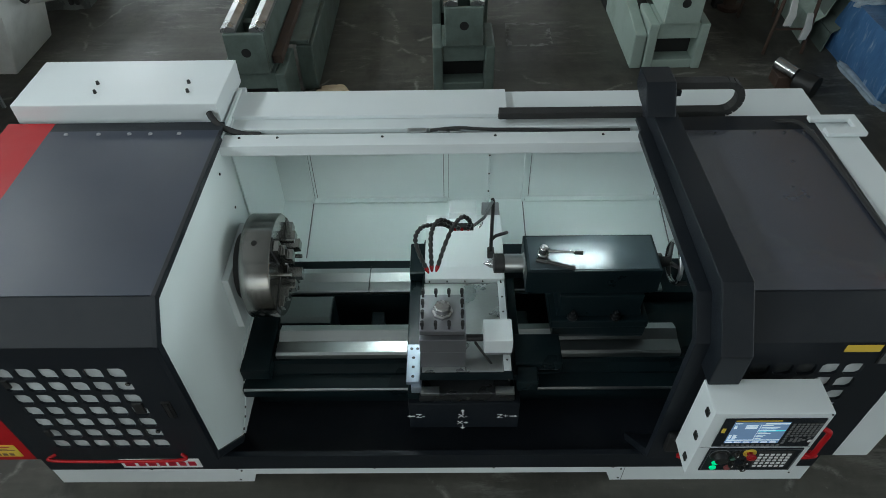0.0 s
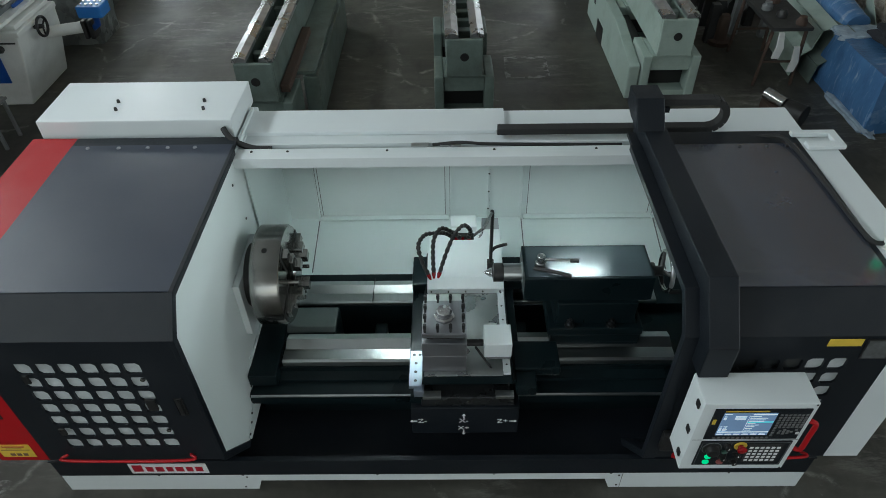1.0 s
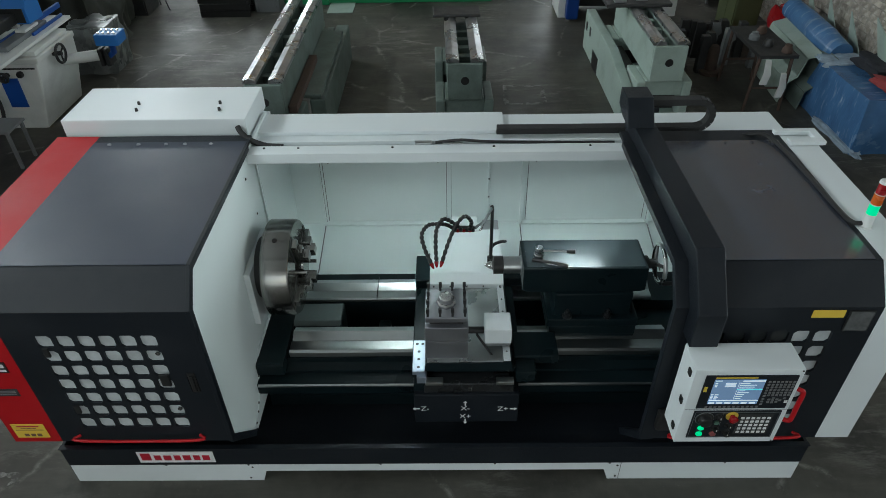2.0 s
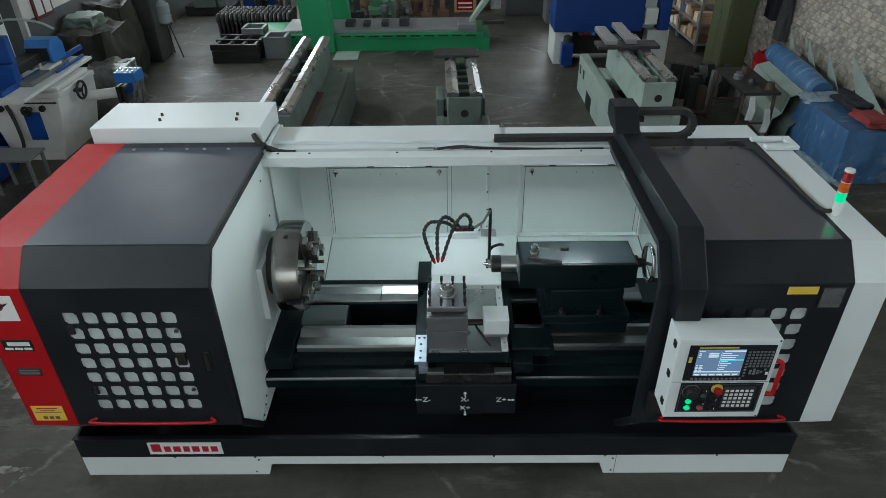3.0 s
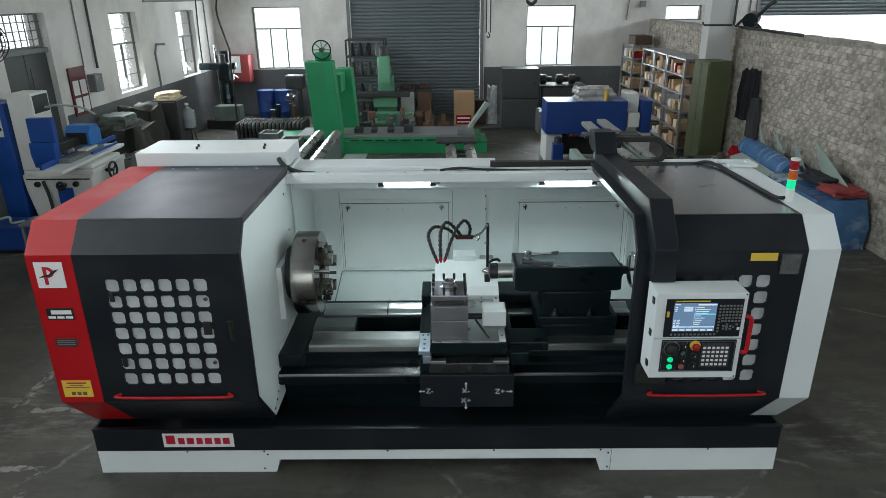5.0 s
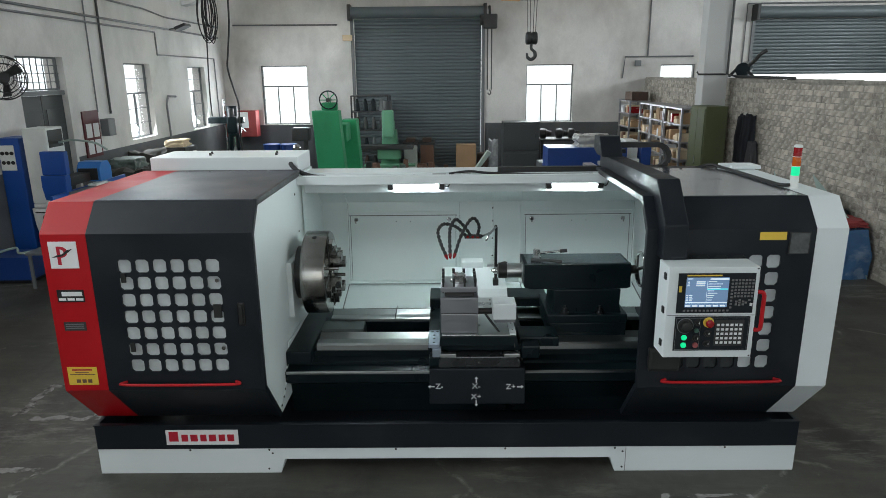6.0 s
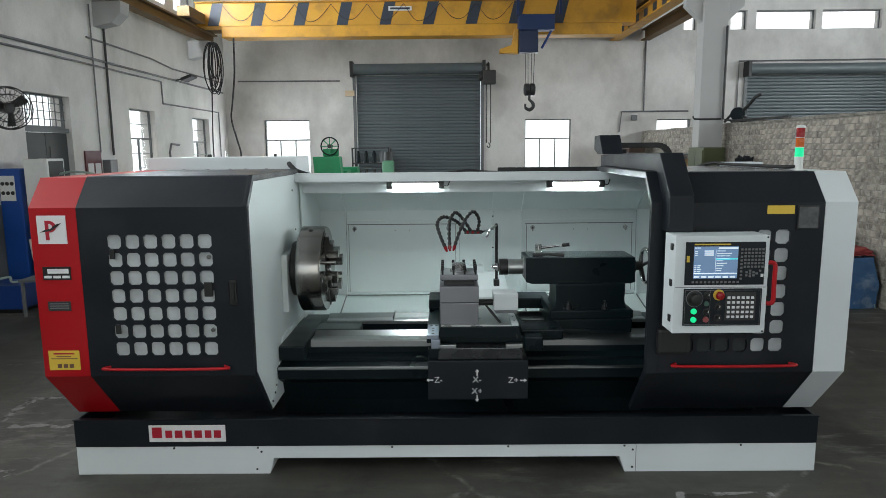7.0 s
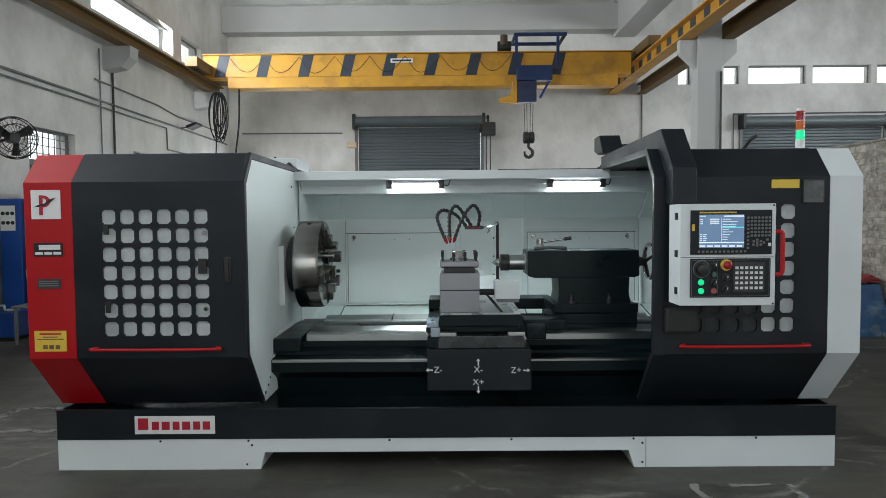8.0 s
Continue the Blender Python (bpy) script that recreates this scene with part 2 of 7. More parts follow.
def worn_floor(m):
    """Adds trowel streaks, dark oil stains, pale scuffs and slab joints to the concrete."""
    n, l = m.node_tree.nodes, m.node_tree.links
    bsdf = n["Principled BSDF"]
    colour = bsdf.inputs["Base Color"].links[0].from_socket
    tc = n.new("ShaderNodeTexCoord")

    def layer(stretch, scale, detail, rough, lo, hi, top, spin=0.0):
        mp, t, mr = n.new("ShaderNodeMapping"), n.new("ShaderNodeTexNoise"), n.new("ShaderNodeMapRange")
        mp.inputs["Scale"].default_value, mp.inputs["Rotation"].default_value = stretch, (0, 0, spin)
        t.inputs["Scale"].default_value, t.inputs["Detail"].default_value, t.inputs["Roughness"].default_value = scale, detail, rough
        mr.inputs["From Min"].default_value, mr.inputs["From Max"].default_value, mr.inputs["To Max"].default_value = lo, hi, top
        l.new(tc.outputs["Object"], mp.inputs["Vector"])
        l.new(mp.outputs["Vector"], t.inputs["Vector"])
        l.new(t.outputs["Fac"], mr.inputs["Value"])
        return mr.outputs["Result"]

    def times(a, b):
        mul = n.new("ShaderNodeMath")
        mul.operation = "MULTIPLY"
        l.new(a, mul.inputs[0])
        l.new(b, mul.inputs[1])
        return mul.outputs[0]

    def over(under, paint, mask):
        mix = n.new("ShaderNodeMix")
        mix.data_type = "RGBA"
        mix.inputs["B"].default_value = (*paint, 1)
        l.new(mask, mix.inputs["Factor"])
        l.new(under, mix.inputs["A"])
        return mix.outputs["Result"]

    colour = over(colour, (0.13, 0.124, 0.103), layer((0.35, 2.2, 1), 2.0, 8, 0.72, 0.46, 0.70, 0.45, 0.25))
    colour = over(colour, (0.027, 0.026, 0.023), layer((1, 0.7, 1), 0.9, 9, 0.68, 0.50, 0.62, 0.85))
    patches = layer((1, 1, 1), 0.75, 4, 0.5, 0.50, 0.62, 1.0)
    colour = over(colour, (0.27, 0.26, 0.235), times(patches, layer((0.6, 2.2, 1), 4.0, 10, 0.8, 0.50, 0.64, 0.6, -0.35)))
    colour = over(colour, (0.24, 0.23, 0.21), layer((1, 1, 1), 17.0, 6, 0.85, 0.62, 0.72, 0.55))
    cracks, wob, add, thin = n.new("ShaderNodeTexVoronoi"), n.new("ShaderNodeTexNoise"), n.new("ShaderNodeVectorMath"), n.new("ShaderNodeMapRange")
    cracks.feature = "DISTANCE_TO_EDGE"
    cracks.inputs["Scale"].default_value = 0.42
    wob.inputs["Scale"].default_value, wob.inputs["Detail"].default_value = 1.3, 8
    add.operation = "MULTIPLY_ADD"
    add.inputs[1].default_value = (0.55, 0.55, 0)
    thin.inputs["From Min"].default_value, thin.inputs["From Max"].default_value = 0.0, 0.012
    thin.inputs["To Min"].default_value, thin.inputs["To Max"].default_value = 1.0, 0.0
    l.new(tc.outputs["Object"], wob.inputs["Vector"])
    l.new(wob.outputs["Color"], add.inputs[0])
    l.new(tc.outputs["Object"], add.inputs[2])
    l.new(add.outputs["Vector"], cracks.inputs["Vector"])
    l.new(cracks.outputs["Distance"], thin.inputs["Value"])
    colour = over(colour, (0.28, 0.27, 0.245), times(thin.outputs["Result"], layer((1, 1, 1), 2.2, 8, 0.75, 0.47, 0.58, 0.75)))
    l.new(colour, bsdf.inputs["Base Color"])


worn_floor(FLOORING)

GLASS = bpy.data.materials.new("window_glass")
GLASS.use_nodes = True
gb = GLASS.node_tree.nodes["Principled BSDF"]
gb.inputs["Transmission Weight"].default_value, gb.inputs["Roughness"].default_value, gb.inputs["IOR"].default_value = 1.0, 0.08, 1.1
WATER = bpy.data.materials.new("clear_bottle_plastic")
WATER.use_nodes = True
gb = WATER.node_tree.nodes["Principled BSDF"]
gb.inputs["Base Color"].default_value = (0.75, 0.82, 0.86, 1)
gb.inputs["Transmission Weight"].default_value, gb.inputs["Roughness"].default_value, gb.inputs["IOR"].default_value = 0.7, 0.15, 1.2

# ---------------------------------------------------------------- building blocks
INVERSE = {}


def thing(name, place, label="", category="", group="", kind="", local=False):
    """An Empty that stands for one thing. place: metres, or a pose; local: its parts are given in its own axes."""
    ob = new(name)
    m = place if isinstance(place, Matrix) else Matrix.Translation(place)
    ob.matrix_basis = m
    ob.empty_display_size = 0.1
    INVERSE[ob.name] = Matrix() if local else m.inverted()
    return tagged(ob, label, category, group, kind)


def part(name, bm, material, parent=None, label="", smooth=False, kind=""):
    """Links a bmesh as one mesh object under a thing or a part."""
    me = bpy.data.meshes.new(name)
    bm.normal_update()
    bm.to_mesh(me)
    bm.free()
    me.materials.append(material)
    if smooth:
        me.shade_smooth()
        me.set_sharp_from_angle(angle=radians(38))
    ob = new(name, me)
    if parent is not None:
        ob.parent = parent
        ob.matrix_parent_inverse = INVERSE.get(parent.name, Matrix())
    return tagged(ob, label, kind=kind)


def piece(name, me, parent, m):
    """One more object on a shared mesh, at the pose m in its parent's axes."""
    ob = new(name, me)
    ob.parent = parent
    ob.matrix_basis = m
    return ob


def box(bm, x0, x1, y0, y1, z0, z1, bevel=0.0):
    v = [bm.verts.new(p) for p in ((x0, y0, z0), (x1, y0, z0), (x1, y1, z0), (x0, y1, z0), (x0, y0, z1), (x1, y0, z1), (x1, y1, z1), (x0, y1, z1))]
    fs = [bm.faces.new([v[i] for i in f]) for f in ((3, 2, 1, 0), (4, 5, 6, 7), (0, 1, 5, 4), (1, 2, 6, 5), (2, 3, 7, 6), (3, 0, 4, 7))]
    if bevel:
        edges = list({e for f in fs for e in f.edges})
        bmesh.ops.bevel(bm, geom=edges, offset=bevel, segments=2, affect="EDGES", profile=0.6)
    return bm


def prism(bm, pts, axis, a0, a1, bevel=0.0):
    """A flat outline drawn out along an axis: pts are (y, z) for x, (x, z) for y, (x, y) for z."""
    def at(p, a):
        return {"x": (a, p[0], p[1]), "y": (p[0], a, p[1]), "z": (p[0], p[1], a)}[axis]
    lo, hi = [bm.verts.new(at(p, a0)) for p in pts], [bm.verts.new(at(p, a1)) for p in pts]
    fs = [bm.faces.new(lo), bm.faces.new(hi[::-1])]
    k = len(pts)
    fs += [bm.faces.new((lo[i], hi[i], hi[(i + 1) % k], lo[(i + 1) % k])) for i in range(k)]
    bmesh.ops.recalc_face_normals(bm, faces=fs)
    if bevel:
        edges = list({e for f in fs for e in f.edges})
        bmesh.ops.bevel(bm, geom=edges, offset=bevel, segments=2, affect="EDGES", profile=0.6)
    return bm


def sweep(bm, pts, r, n=8, closed=False, caps=True):
    """A round bar along a line of points; r may be one radius or one for each point."""
    pts = [Vector(p) for p in pts]
    rs = r if isinstance(r, (list, tuple)) else [r] * len(pts)
    rings, side = [], None
    for i, p in enumerate(pts):
        d = (pts[min(i + 1, len(pts) - 1)] - pts[max(i - 1, 0)])
        if closed:
            d = pts[(i + 1) % len(pts)] - pts[i - 1]
        d = d.normalized() if d.length > 1e-9 else Vector((0, 0, 1))
        if side is None:
            side = d.cross(Vector((0, 0, 1)))
            if side.length < 0.1:
                side = d.cross(Vector((1, 0, 0)))
        side = (side - d * side.dot(d)).normalized()
        up = d.cross(side)
        rings.append([bm.verts.new(p + (side * math.cos(a) + up * math.sin(a)) * rs[i]) for a in (2 * math.pi * j / n for j in range(n))])
    for i in range(len(rings) - (0 if closed else 1)):
        a, b = rings[i], rings[(i + 1) % len(rings)]
        for j in range(n):
            bm.faces.new((a[j], a[(j + 1) % n], b[(j + 1) % n], b[j]))
    if caps and not closed:
        bm.faces.new(rings[0][::-1])
        bm.faces.new(rings[-1])
    return bm


def cyl(bm, p0, p1, r, r2=None, n=20):
    return sweep(bm, [p0, p1], [r, r if r2 is None else r2], n)


def turned(bm, origin, axis, profile, n=32):
    """A turned body: profile of (distance along the axis, radius)."""
    o, ax = Vector(origin), Vector(axis).normalized()
    side = ax.cross(Vector((0, 0, 1)))
    if side.length < 0.1:
        side = ax.cross(Vector((1, 0, 0)))
    side.normalize()
    up = ax.cross(side)
    rings = []
    for d, r in profile:
        rings.append([bm.verts.new(o + ax * d + (side * math.cos(a) + up * math.sin(a)) * max(r, 1e-4)) for a in (2 * math.pi * j / n for j in range(n))])
    fs = []
    for a, b in zip(rings, rings[1:]):
        for j in range(n):
            fs.append(bm.faces.new((a[j], a[(j + 1) % n], b[(j + 1) % n], b[j])))
    fs += [bm.faces.new(rings[0][::-1]), bm.faces.new(rings[-1])]
    bmesh.ops.recalc_face_normals(bm, faces=fs)
    return bm


def curve_points(ctrl, n=8):
    """Points on a smooth line through the given ones."""
    c = [Vector(p) for p in ctrl]
    c = [c[0] * 2 - c[1]] + c + [c[-1] * 2 - c[-2]]
    out = []
    for i in range(1, len(c) - 2):
        p0, p1, p2, p3 = c[i - 1:i + 3]
        for k in range(n):
            t = k / n
            out.append(0.5 * ((2 * p1) + (p2 - p0) * t + (2 * p0 - 5 * p1 + 4 * p2 - p3) * t * t + (3 * p1 - p0 - 3 * p2 + p3) * t ** 3))
    out.append(c[-2])
    return out


def B():
    return bmesh.new()


def bx(*a, **k):
    return box(B(), *a, **k)


def lettering(name, text, size, place, material, parent):
    """Flat letters as a mesh, facing the front (-y), centred on place."""
    cu = bpy.data.curves.new(name, "FONT")
    cu.body, cu.size, cu.extrude, cu.align_x, cu.align_y = text, size, 0.0008, "CENTER", "CENTER"
    tmp = bpy.data.objects.new(name, cu)
    scene.collection.objects.link(tmp)
    bpy.context.view_layer.update()
    me = bpy.data.meshes.new_from_object(tmp.evaluated_get(bpy.context.evaluated_depsgraph_get()))
    bpy.data.objects.remove(tmp)
    bm = B()
    bm.from_mesh(me)
    bm.transform(pose(*place, 90, 0, 0))
    return part(name, bm, material, parent)


def holed_sheet(bm, x0, x1, z0, z1, y0, y1, holes):
    """An upright sheet between y0 (front) and y1 with chamfered square holes: holes are (x0, x1, z0, z1), in even rows and columns."""
    xs = sorted({round(h[0], 5) for h in holes} | {round(h[1], 5) for h in holes})
    zs = sorted({round(h[2], 5) for h in holes} | {round(h[3], 5) for h in holes})
    xs, zs = [x0] + xs + [x1], [z0] + zs + [z1]
    def is_hole(cx, cz):
        return any(h[0] < cx < h[1] and h[2] < cz < h[3] for h in holes)
    cache = {}
    def v(x, y, z):
        k = (round(x, 5), round(y, 5), round(z, 5))
        if k not in cache:
            cache[k] = bm.verts.new(k)
        return cache[k]
    for i in range(len(xs) - 1):
        for j in range(len(zs) - 1):
            a, b, c, d = xs[i], xs[i + 1], zs[j], zs[j + 1]
            if is_hole((a + b) / 2, (c + d) / 2):
                k = 0.19 * (b - a)
                ring = [(a + k, c), (b - k, c), (b, c + k), (b, d - k), (b - k, d), (a + k, d), (a, d - k), (a, c + k)]
                for (px, pz), (qx, qz) in zip(ring, ring[1:] + ring[:1]):
                    bm.faces.new((v(px, y0, pz), v(px, y1, pz), v(qx, y1, qz), v(qx, y0, qz)))
                for tri in (((a, c), (a + k, c), (a, c + k)), ((b - k, c), (b, c), (b, c + k)), ((b, d - k), (b, d), (b - k, d)), ((a + k, d), (a, d), (a, d - k))):
                    bm.faces.new([v(p, y0, q) for p, q in tri])
            else:
                bm.faces.new((v(a, y0, c), v(b, y0, c), v(b, y0, d), v(a, y0, d)))
    return bm
# ---------------------------------------------------------------- the hall
ground = B()
box(ground, -60, 60, -60, 60, -0.3, 0.0)
floor = tagged(part("floor", ground, FLOORING), "worn grey concrete workshop floor with stains and repairs", "floor", kind="structure")


def wall_with_openings(name, axis, at, thick, a0, a1, z0, z1, openings, material, label):
    """A wall along x (axis 'x', at = y) or along y (axis 'y', at = x); openings are (a0, a1, z0, z1) and go right through."""
    bm = B()
    cuts = sorted({a0, a1, *[o[0] for o in openings], *[o[1] for o in openings]})
    for p, q in zip(cuts, cuts[1:]):
        mid = (p + q) / 2
        spans, low = sorted((o[2], o[3]) for o in openings if o[0] < mid < o[1]), z0
        for lo, hi in spans + [(z1, z1)]:
            if lo > low + 1e-4:
                if axis == "x":
                    box(bm, p, q, at, at + thick, low, lo)
                else:
                    box(bm, at, at + thick, p, q, low, lo)
            low = max(low, hi)
    return tagged(part(name, bm, material), label, "wall", kind="structure")


WIN_A, WIN_B, WIN_C = (-4.89, -3.69, 1.20, 2.69), (1.96, 3.17, 1.21, 2.66), (5.40, 6.30, 2.28, 2.63)
GATE_B, GATE_R = (-2.45, 0.81, 0.0, 3.80), (7.68, 11.4, 0.0, 3.72)
CLER_R = [(6.0, 6.32, 4.86, 5.34), (7.19, 7.60, 4.86, 5.34), (7.84, 9.35, 4.86, 5.34), (9.52, 11.04, 4.86, 5.34), (11.2, 12.7, 4.86, 5.34)]
wall_north = wall_with_openings("wall_north", "x", BACK, 0.3, LEFT - 0.3, RIGHT + 0.3, 0, ROOF, [WIN_A, WIN_B, WIN_C, GATE_B, GATE_R] + CLER_R, PLASTER,
                                "stained white plaster end wall of a workshop")
WIN_L1, WIN_L2, DOOR_L = (10.21, 11.27, 1.33, 2.69), (13.2, 14.25, 1.27, 2.66), (7.17, 8.30, 0.0, 2.74)
CLER_L = [(-7.6, -3.4, 4.87, 5.5), (-2.6, 1.6, 4.87, 5.5), (2.4, 6.6, 4.87, 5.5), (8.9, 12.1, 4.87, 5.42), (12.55, 13.7, 4.87, 5.42)]
wall_west = wall_with_openings("wall_west", "y", LEFT - 0.3, 0.3, FRONT, BACK, 0, ROOF, [WIN_L1, WIN_L2, DOOR_L] + CLER_L, PLASTER,
                               "stained white plaster side wall of a workshop")
wall_south = wall_with_openings("wall_south", "x", FRONT - 0.3, 0.3, LEFT - 0.3, RIGHT + 0.3, 0, ROOF, [(-3.6, 4.4, 0.0, 4.9)], PLASTER, "white plaster wall with an open gate")
wall_east = wall_with_openings("wall_east", "y", RIGHT, 0.3, FRONT, BACK, 0, ROOF, [(y - 2.5, y + 2.5, 3.6, 5.2) for y in (-4.0, 3.0, 10.0)], PLASTER, "white plaster wall of the side bay")
ceiling = tagged(part("ceiling", bx(LEFT - 0.3, RIGHT + 0.3, FRONT - 0.3, BACK + 0.3, ROOF, ROOF + 0.25), ROOFING), "pale concrete workshop ceiling", "ceiling", kind="structure")

# dark painted band along the foot of the walls
band = B()
for a, b in ((LEFT, GATE_B[0] - 0.1), (GATE_B[1] + 0.1, 5.0)):
    wins = [w for w in (WIN_A, WIN_B) if a < w[0] < b]
    box(band, a, b, BACK - 0.005, BACK, 0, min([1.24] + [w[2] - 0.01 for w in wins]))
for a, b in ((FRONT, DOOR_L[0] - 0.06), (DOOR_L[1] + 0.06, BACK - 0.006)):
    box(band, LEFT, LEFT + 0.005, a, b, 0, 1.25)
tagged(part("trim", band, DADO), "dark grey painted band along the foot of the walls", "trim", kind="structure")

# tie beam, longitudinal beam, ceiling beams
beams = B()
box(beams, LEFT, 4.3, BACK - 0.45, BACK - 0.002, 6.2, 6.86, bevel=0.01)
box(beams, 4.3, 4.85, FRONT + 0.01, BACK - 0.002, 6.1, ROOF - 0.002, bevel=0.01)
for y in (9.72, 3.6, -2.6):
    box(beams, LEFT, 4.298, y, y + 0.35, 6.5, ROOF - 0.002, bevel=0.01)
tagged(part("roof_beam", beams, ROOFING), "pale concrete roof beams", "beam", kind="structure")


def column(x0, x1, y0, y1):
    col = thing("column", (x0, y0, 0), "pale concrete column with a crane bracket", "column", "columns", "structure")
    part("shaft", bx(x0, x1, y0, y1, 0, 6.1, bevel=0.015), ROOFING, col)
    part("bracket", prism(B(), [(x0 - 0.001, 4.08), (x0 - 0.3, 4.36), (x0 - 0.3, 4.6), (x0 - 0.001, 4.6)], "y", y0 + 0.08, y1 - 0.08, bevel=0.01), ROOFING, col)
    part("bracket", prism(B(), [(x1 + 0.001, 4.08), (x1 + 0.3, 4.36), (x1 + 0.3, 4.6), (x1 + 0.001, 4.6)], "y", y0 + 0.08, y1 - 0.08, bevel=0.01), ROOFING, col)


for y in (9.8, 3.6, -2.6):
    column(4.43, 4.86, y + 0.3, y + 0.62)

# ---------------------------------------------------------------- windows, gates, sky
def window(name, axis, at, o, columns, transom, label, bars=0, rows=0):
    """A steel window in an opening o = (a0, a1, z0, z1) of a wall whose inner face lies at `at`."""
    a0, a1, z0, z1 = o
    w = thing(name, (((a0 + a1) / 2, at + 0.12, z0) if axis == "x" else (at - 0.12, (a0 + a1) / 2, z0)), label, "window", kind="structure")
    def bar(bm, p, q, lo, hi, d0=0.10, d1=0.14):
        if axis == "x":
            box(bm, p, q, at + d0, at + d1, lo, hi)
        else:
            box(bm, at - d1, at - d0, p, q, lo, hi)
    t = 0.025
    fr = B()
    for p, q, lo, hi in ((a0, a0 + t, z0, z1), (a1 - t, a1, z0, z1), (a0 + t, a1 - t, z0, z0 + t), (a0 + t, a1 - t, z1 - t, z1)):
        bar(fr, p, q, lo, hi)
    part("window_frame", fr, GREYMETAL, w)
    if transom:
        bm = B(); bar(bm, a0 + t, a1 - t, transom - 0.015, transom + 0.015)
        part("transom", bm, GREYMETAL, w)
    for i in range(1, columns):
        a = a0 + (a1 - a0) * i / columns
        bm = B(); bar(bm, a - 0.012, a + 0.012, z0 + t, (transom or z1) - 0.016)
        part("mullion", bm, GREYMETAL, w)
    for i in range(1, bars + 1):
        a = a0 + (a1 - a0) * i / (bars + 1)
        bm = B(); bar(bm, a - 0.006, a + 0.006, z0 + t, z1 - t, 0.06, 0.072)
        part("grille_bar", bm, GREYMETAL, w)
    for i in range(1, rows + 1):
        z = z0 + (z1 - z0) * i / (rows + 1)
        bm = B(); bar(bm, a0 + t, a1 - t, z - 0.006, z + 0.006, 0.074, 0.086)
        part("grille_bar", bm, GREYMETAL, w)
    bm = B(); bar(bm, a0 + t, a1 - t, z0 + t, z1 - t, 0.118, 0.122)
    pane = part("pane", bm, GLASS, w)
    pane.visible_shadow = False
    return w


window("window_1", "x", BACK, WIN_A, 3, 2.17, "steel-framed window with a transom, bright with daylight")
window("window_2", "x", BACK, WIN_B, 3, 2.16, "steel-framed window with a transom, bright with daylight")
window("window_3", "x", BACK, WIN_C, 1, 0, "low wide steel-framed window")
window("window_4", "y", LEFT, WIN_L1, 2, 2.15, "tall steel-framed side window, bright with daylight", rows=4)
window("window_5", "y", LEFT, WIN_L2, 2, 2.12, "tall steel-framed side window, bright with daylight", rows=4)
for i, o in enumerate(CLER_R):
    window("window_%d" % (6 + i), "x", BACK, o, 1, 0, "high clerestory window strip, bright with daylight")
for i, o in enumerate(CLER_L):
    window("window_%d" % (11 + i), "y", LEFT, o, 1, 0, "high clerestory window strip, bright with daylight")
window("window_16", "y", LEFT, (DOOR_L[0], DOOR_L[1], 2.27, DOOR_L[3]), 1, 0, "barred fanlight over a side door", bars=7, rows=3)

DOORGREY = surface("dark_grey_door_paint", (0.055, 0.06, 0.062), 0.5, vary=0.15, bump=0.06)
door = thing("door_1", (LEFT - 0.1, 7.7, 0), "dark grey steel side door under a barred fanlight", "door", kind="structure")
part("door_frame", bx(LEFT - 0.16, LEFT - 0.04, DOOR_L[0], DOOR_L[1], 2.2, 2.265), GREYMETAL, door)
for a, b in ((DOOR_L[0] + 0.01, 7.73), (7.74, DOOR_L[1] - 0.01)):
    leaf = part("door_leaf", bx(LEFT - 0.14, LEFT - 0.08, a, b, 0.01, 2.195, bevel=0.006), DOORGREY, door)
    part("door_panel", bx(LEFT - 0.079, LEFT - 0.07, a + 0.08, b - 0.08, 0.2, 2.0, bevel=0.003), DOORGREY, leaf)

backdrop = B()
box(backdrop, -30, 30, BACK + 6, BACK + 6.05, -0.2, 14)
box(backdrop, LEFT - 8.05, LEFT - 8, -20, BACK + 6, -0.2, 14)
tagged(part("backdrop", backdrop, SKYGLOW), "plain bright overcast sky outside the windows", "sky", kind="structure")


def shutter(name, o, label, gap=0.0):
    x0, x1, z0, z1 = o
    s = thing(name, ((x0 + x1) / 2, BACK - 0.1, gap), label, "shutter", kind="structure")
    n = math.ceil((z1 - gap) / 0.085)
    slat = B()
    prism(slat, [(0, -0.004), (-0.018, 0.012), (-0.022, 0.04), (-0.018, 0.068), (0, 0.08), (0.004, 0.09), (0.010, 0.09), (0.010, -0.004)], "x", x0 + 0.02, x1 - 0.02)
    slat.transform(Matrix.Translation((0, BACK + 0.06, 0)))
    first = part("slat", slat, SHUTTER, s)
    first.matrix_basis = pose(0, 0, gap)
    for i in range(1, n):
        ob = piece("slat", first.data, s, pose(0, 0, gap + i * 0.085))
        ob.matrix_parent_inverse = INVERSE[s.name]
    for x in (x0 - 0.07, x1 - 0.01):
        part("guide_rail", bx(x, x + 0.08, BACK - 0.05, BACK - 0.002, 0, z1 + 0.02, bevel=0.004), GREYMETAL, s)
    rb = B()
    cyl(rb, (x0 - 0.02, BACK - 0.16, z1 + 0.14), (x1 + 0.02, BACK - 0.16, z1 + 0.14), 0.14, n=24)
    part("roller_drum", rb, SHUTTER, s, smooth=True)
    for x in (x0 - 0.1, x1 + 0.02):
        part("end_bracket", bx(x, x + 0.08, BACK - 0.33, BACK - 0.002, z1 - 0.05, z1 + 0.33, bevel=0.01), SCRAP, s)
    return s


shutter("shutter_1", GATE_B, "closed grey steel roller shutter in the end wall")
shutter("shutter_2", GATE_R, "grey steel roller shutter, raised a little, in the side bay", gap=2.37)
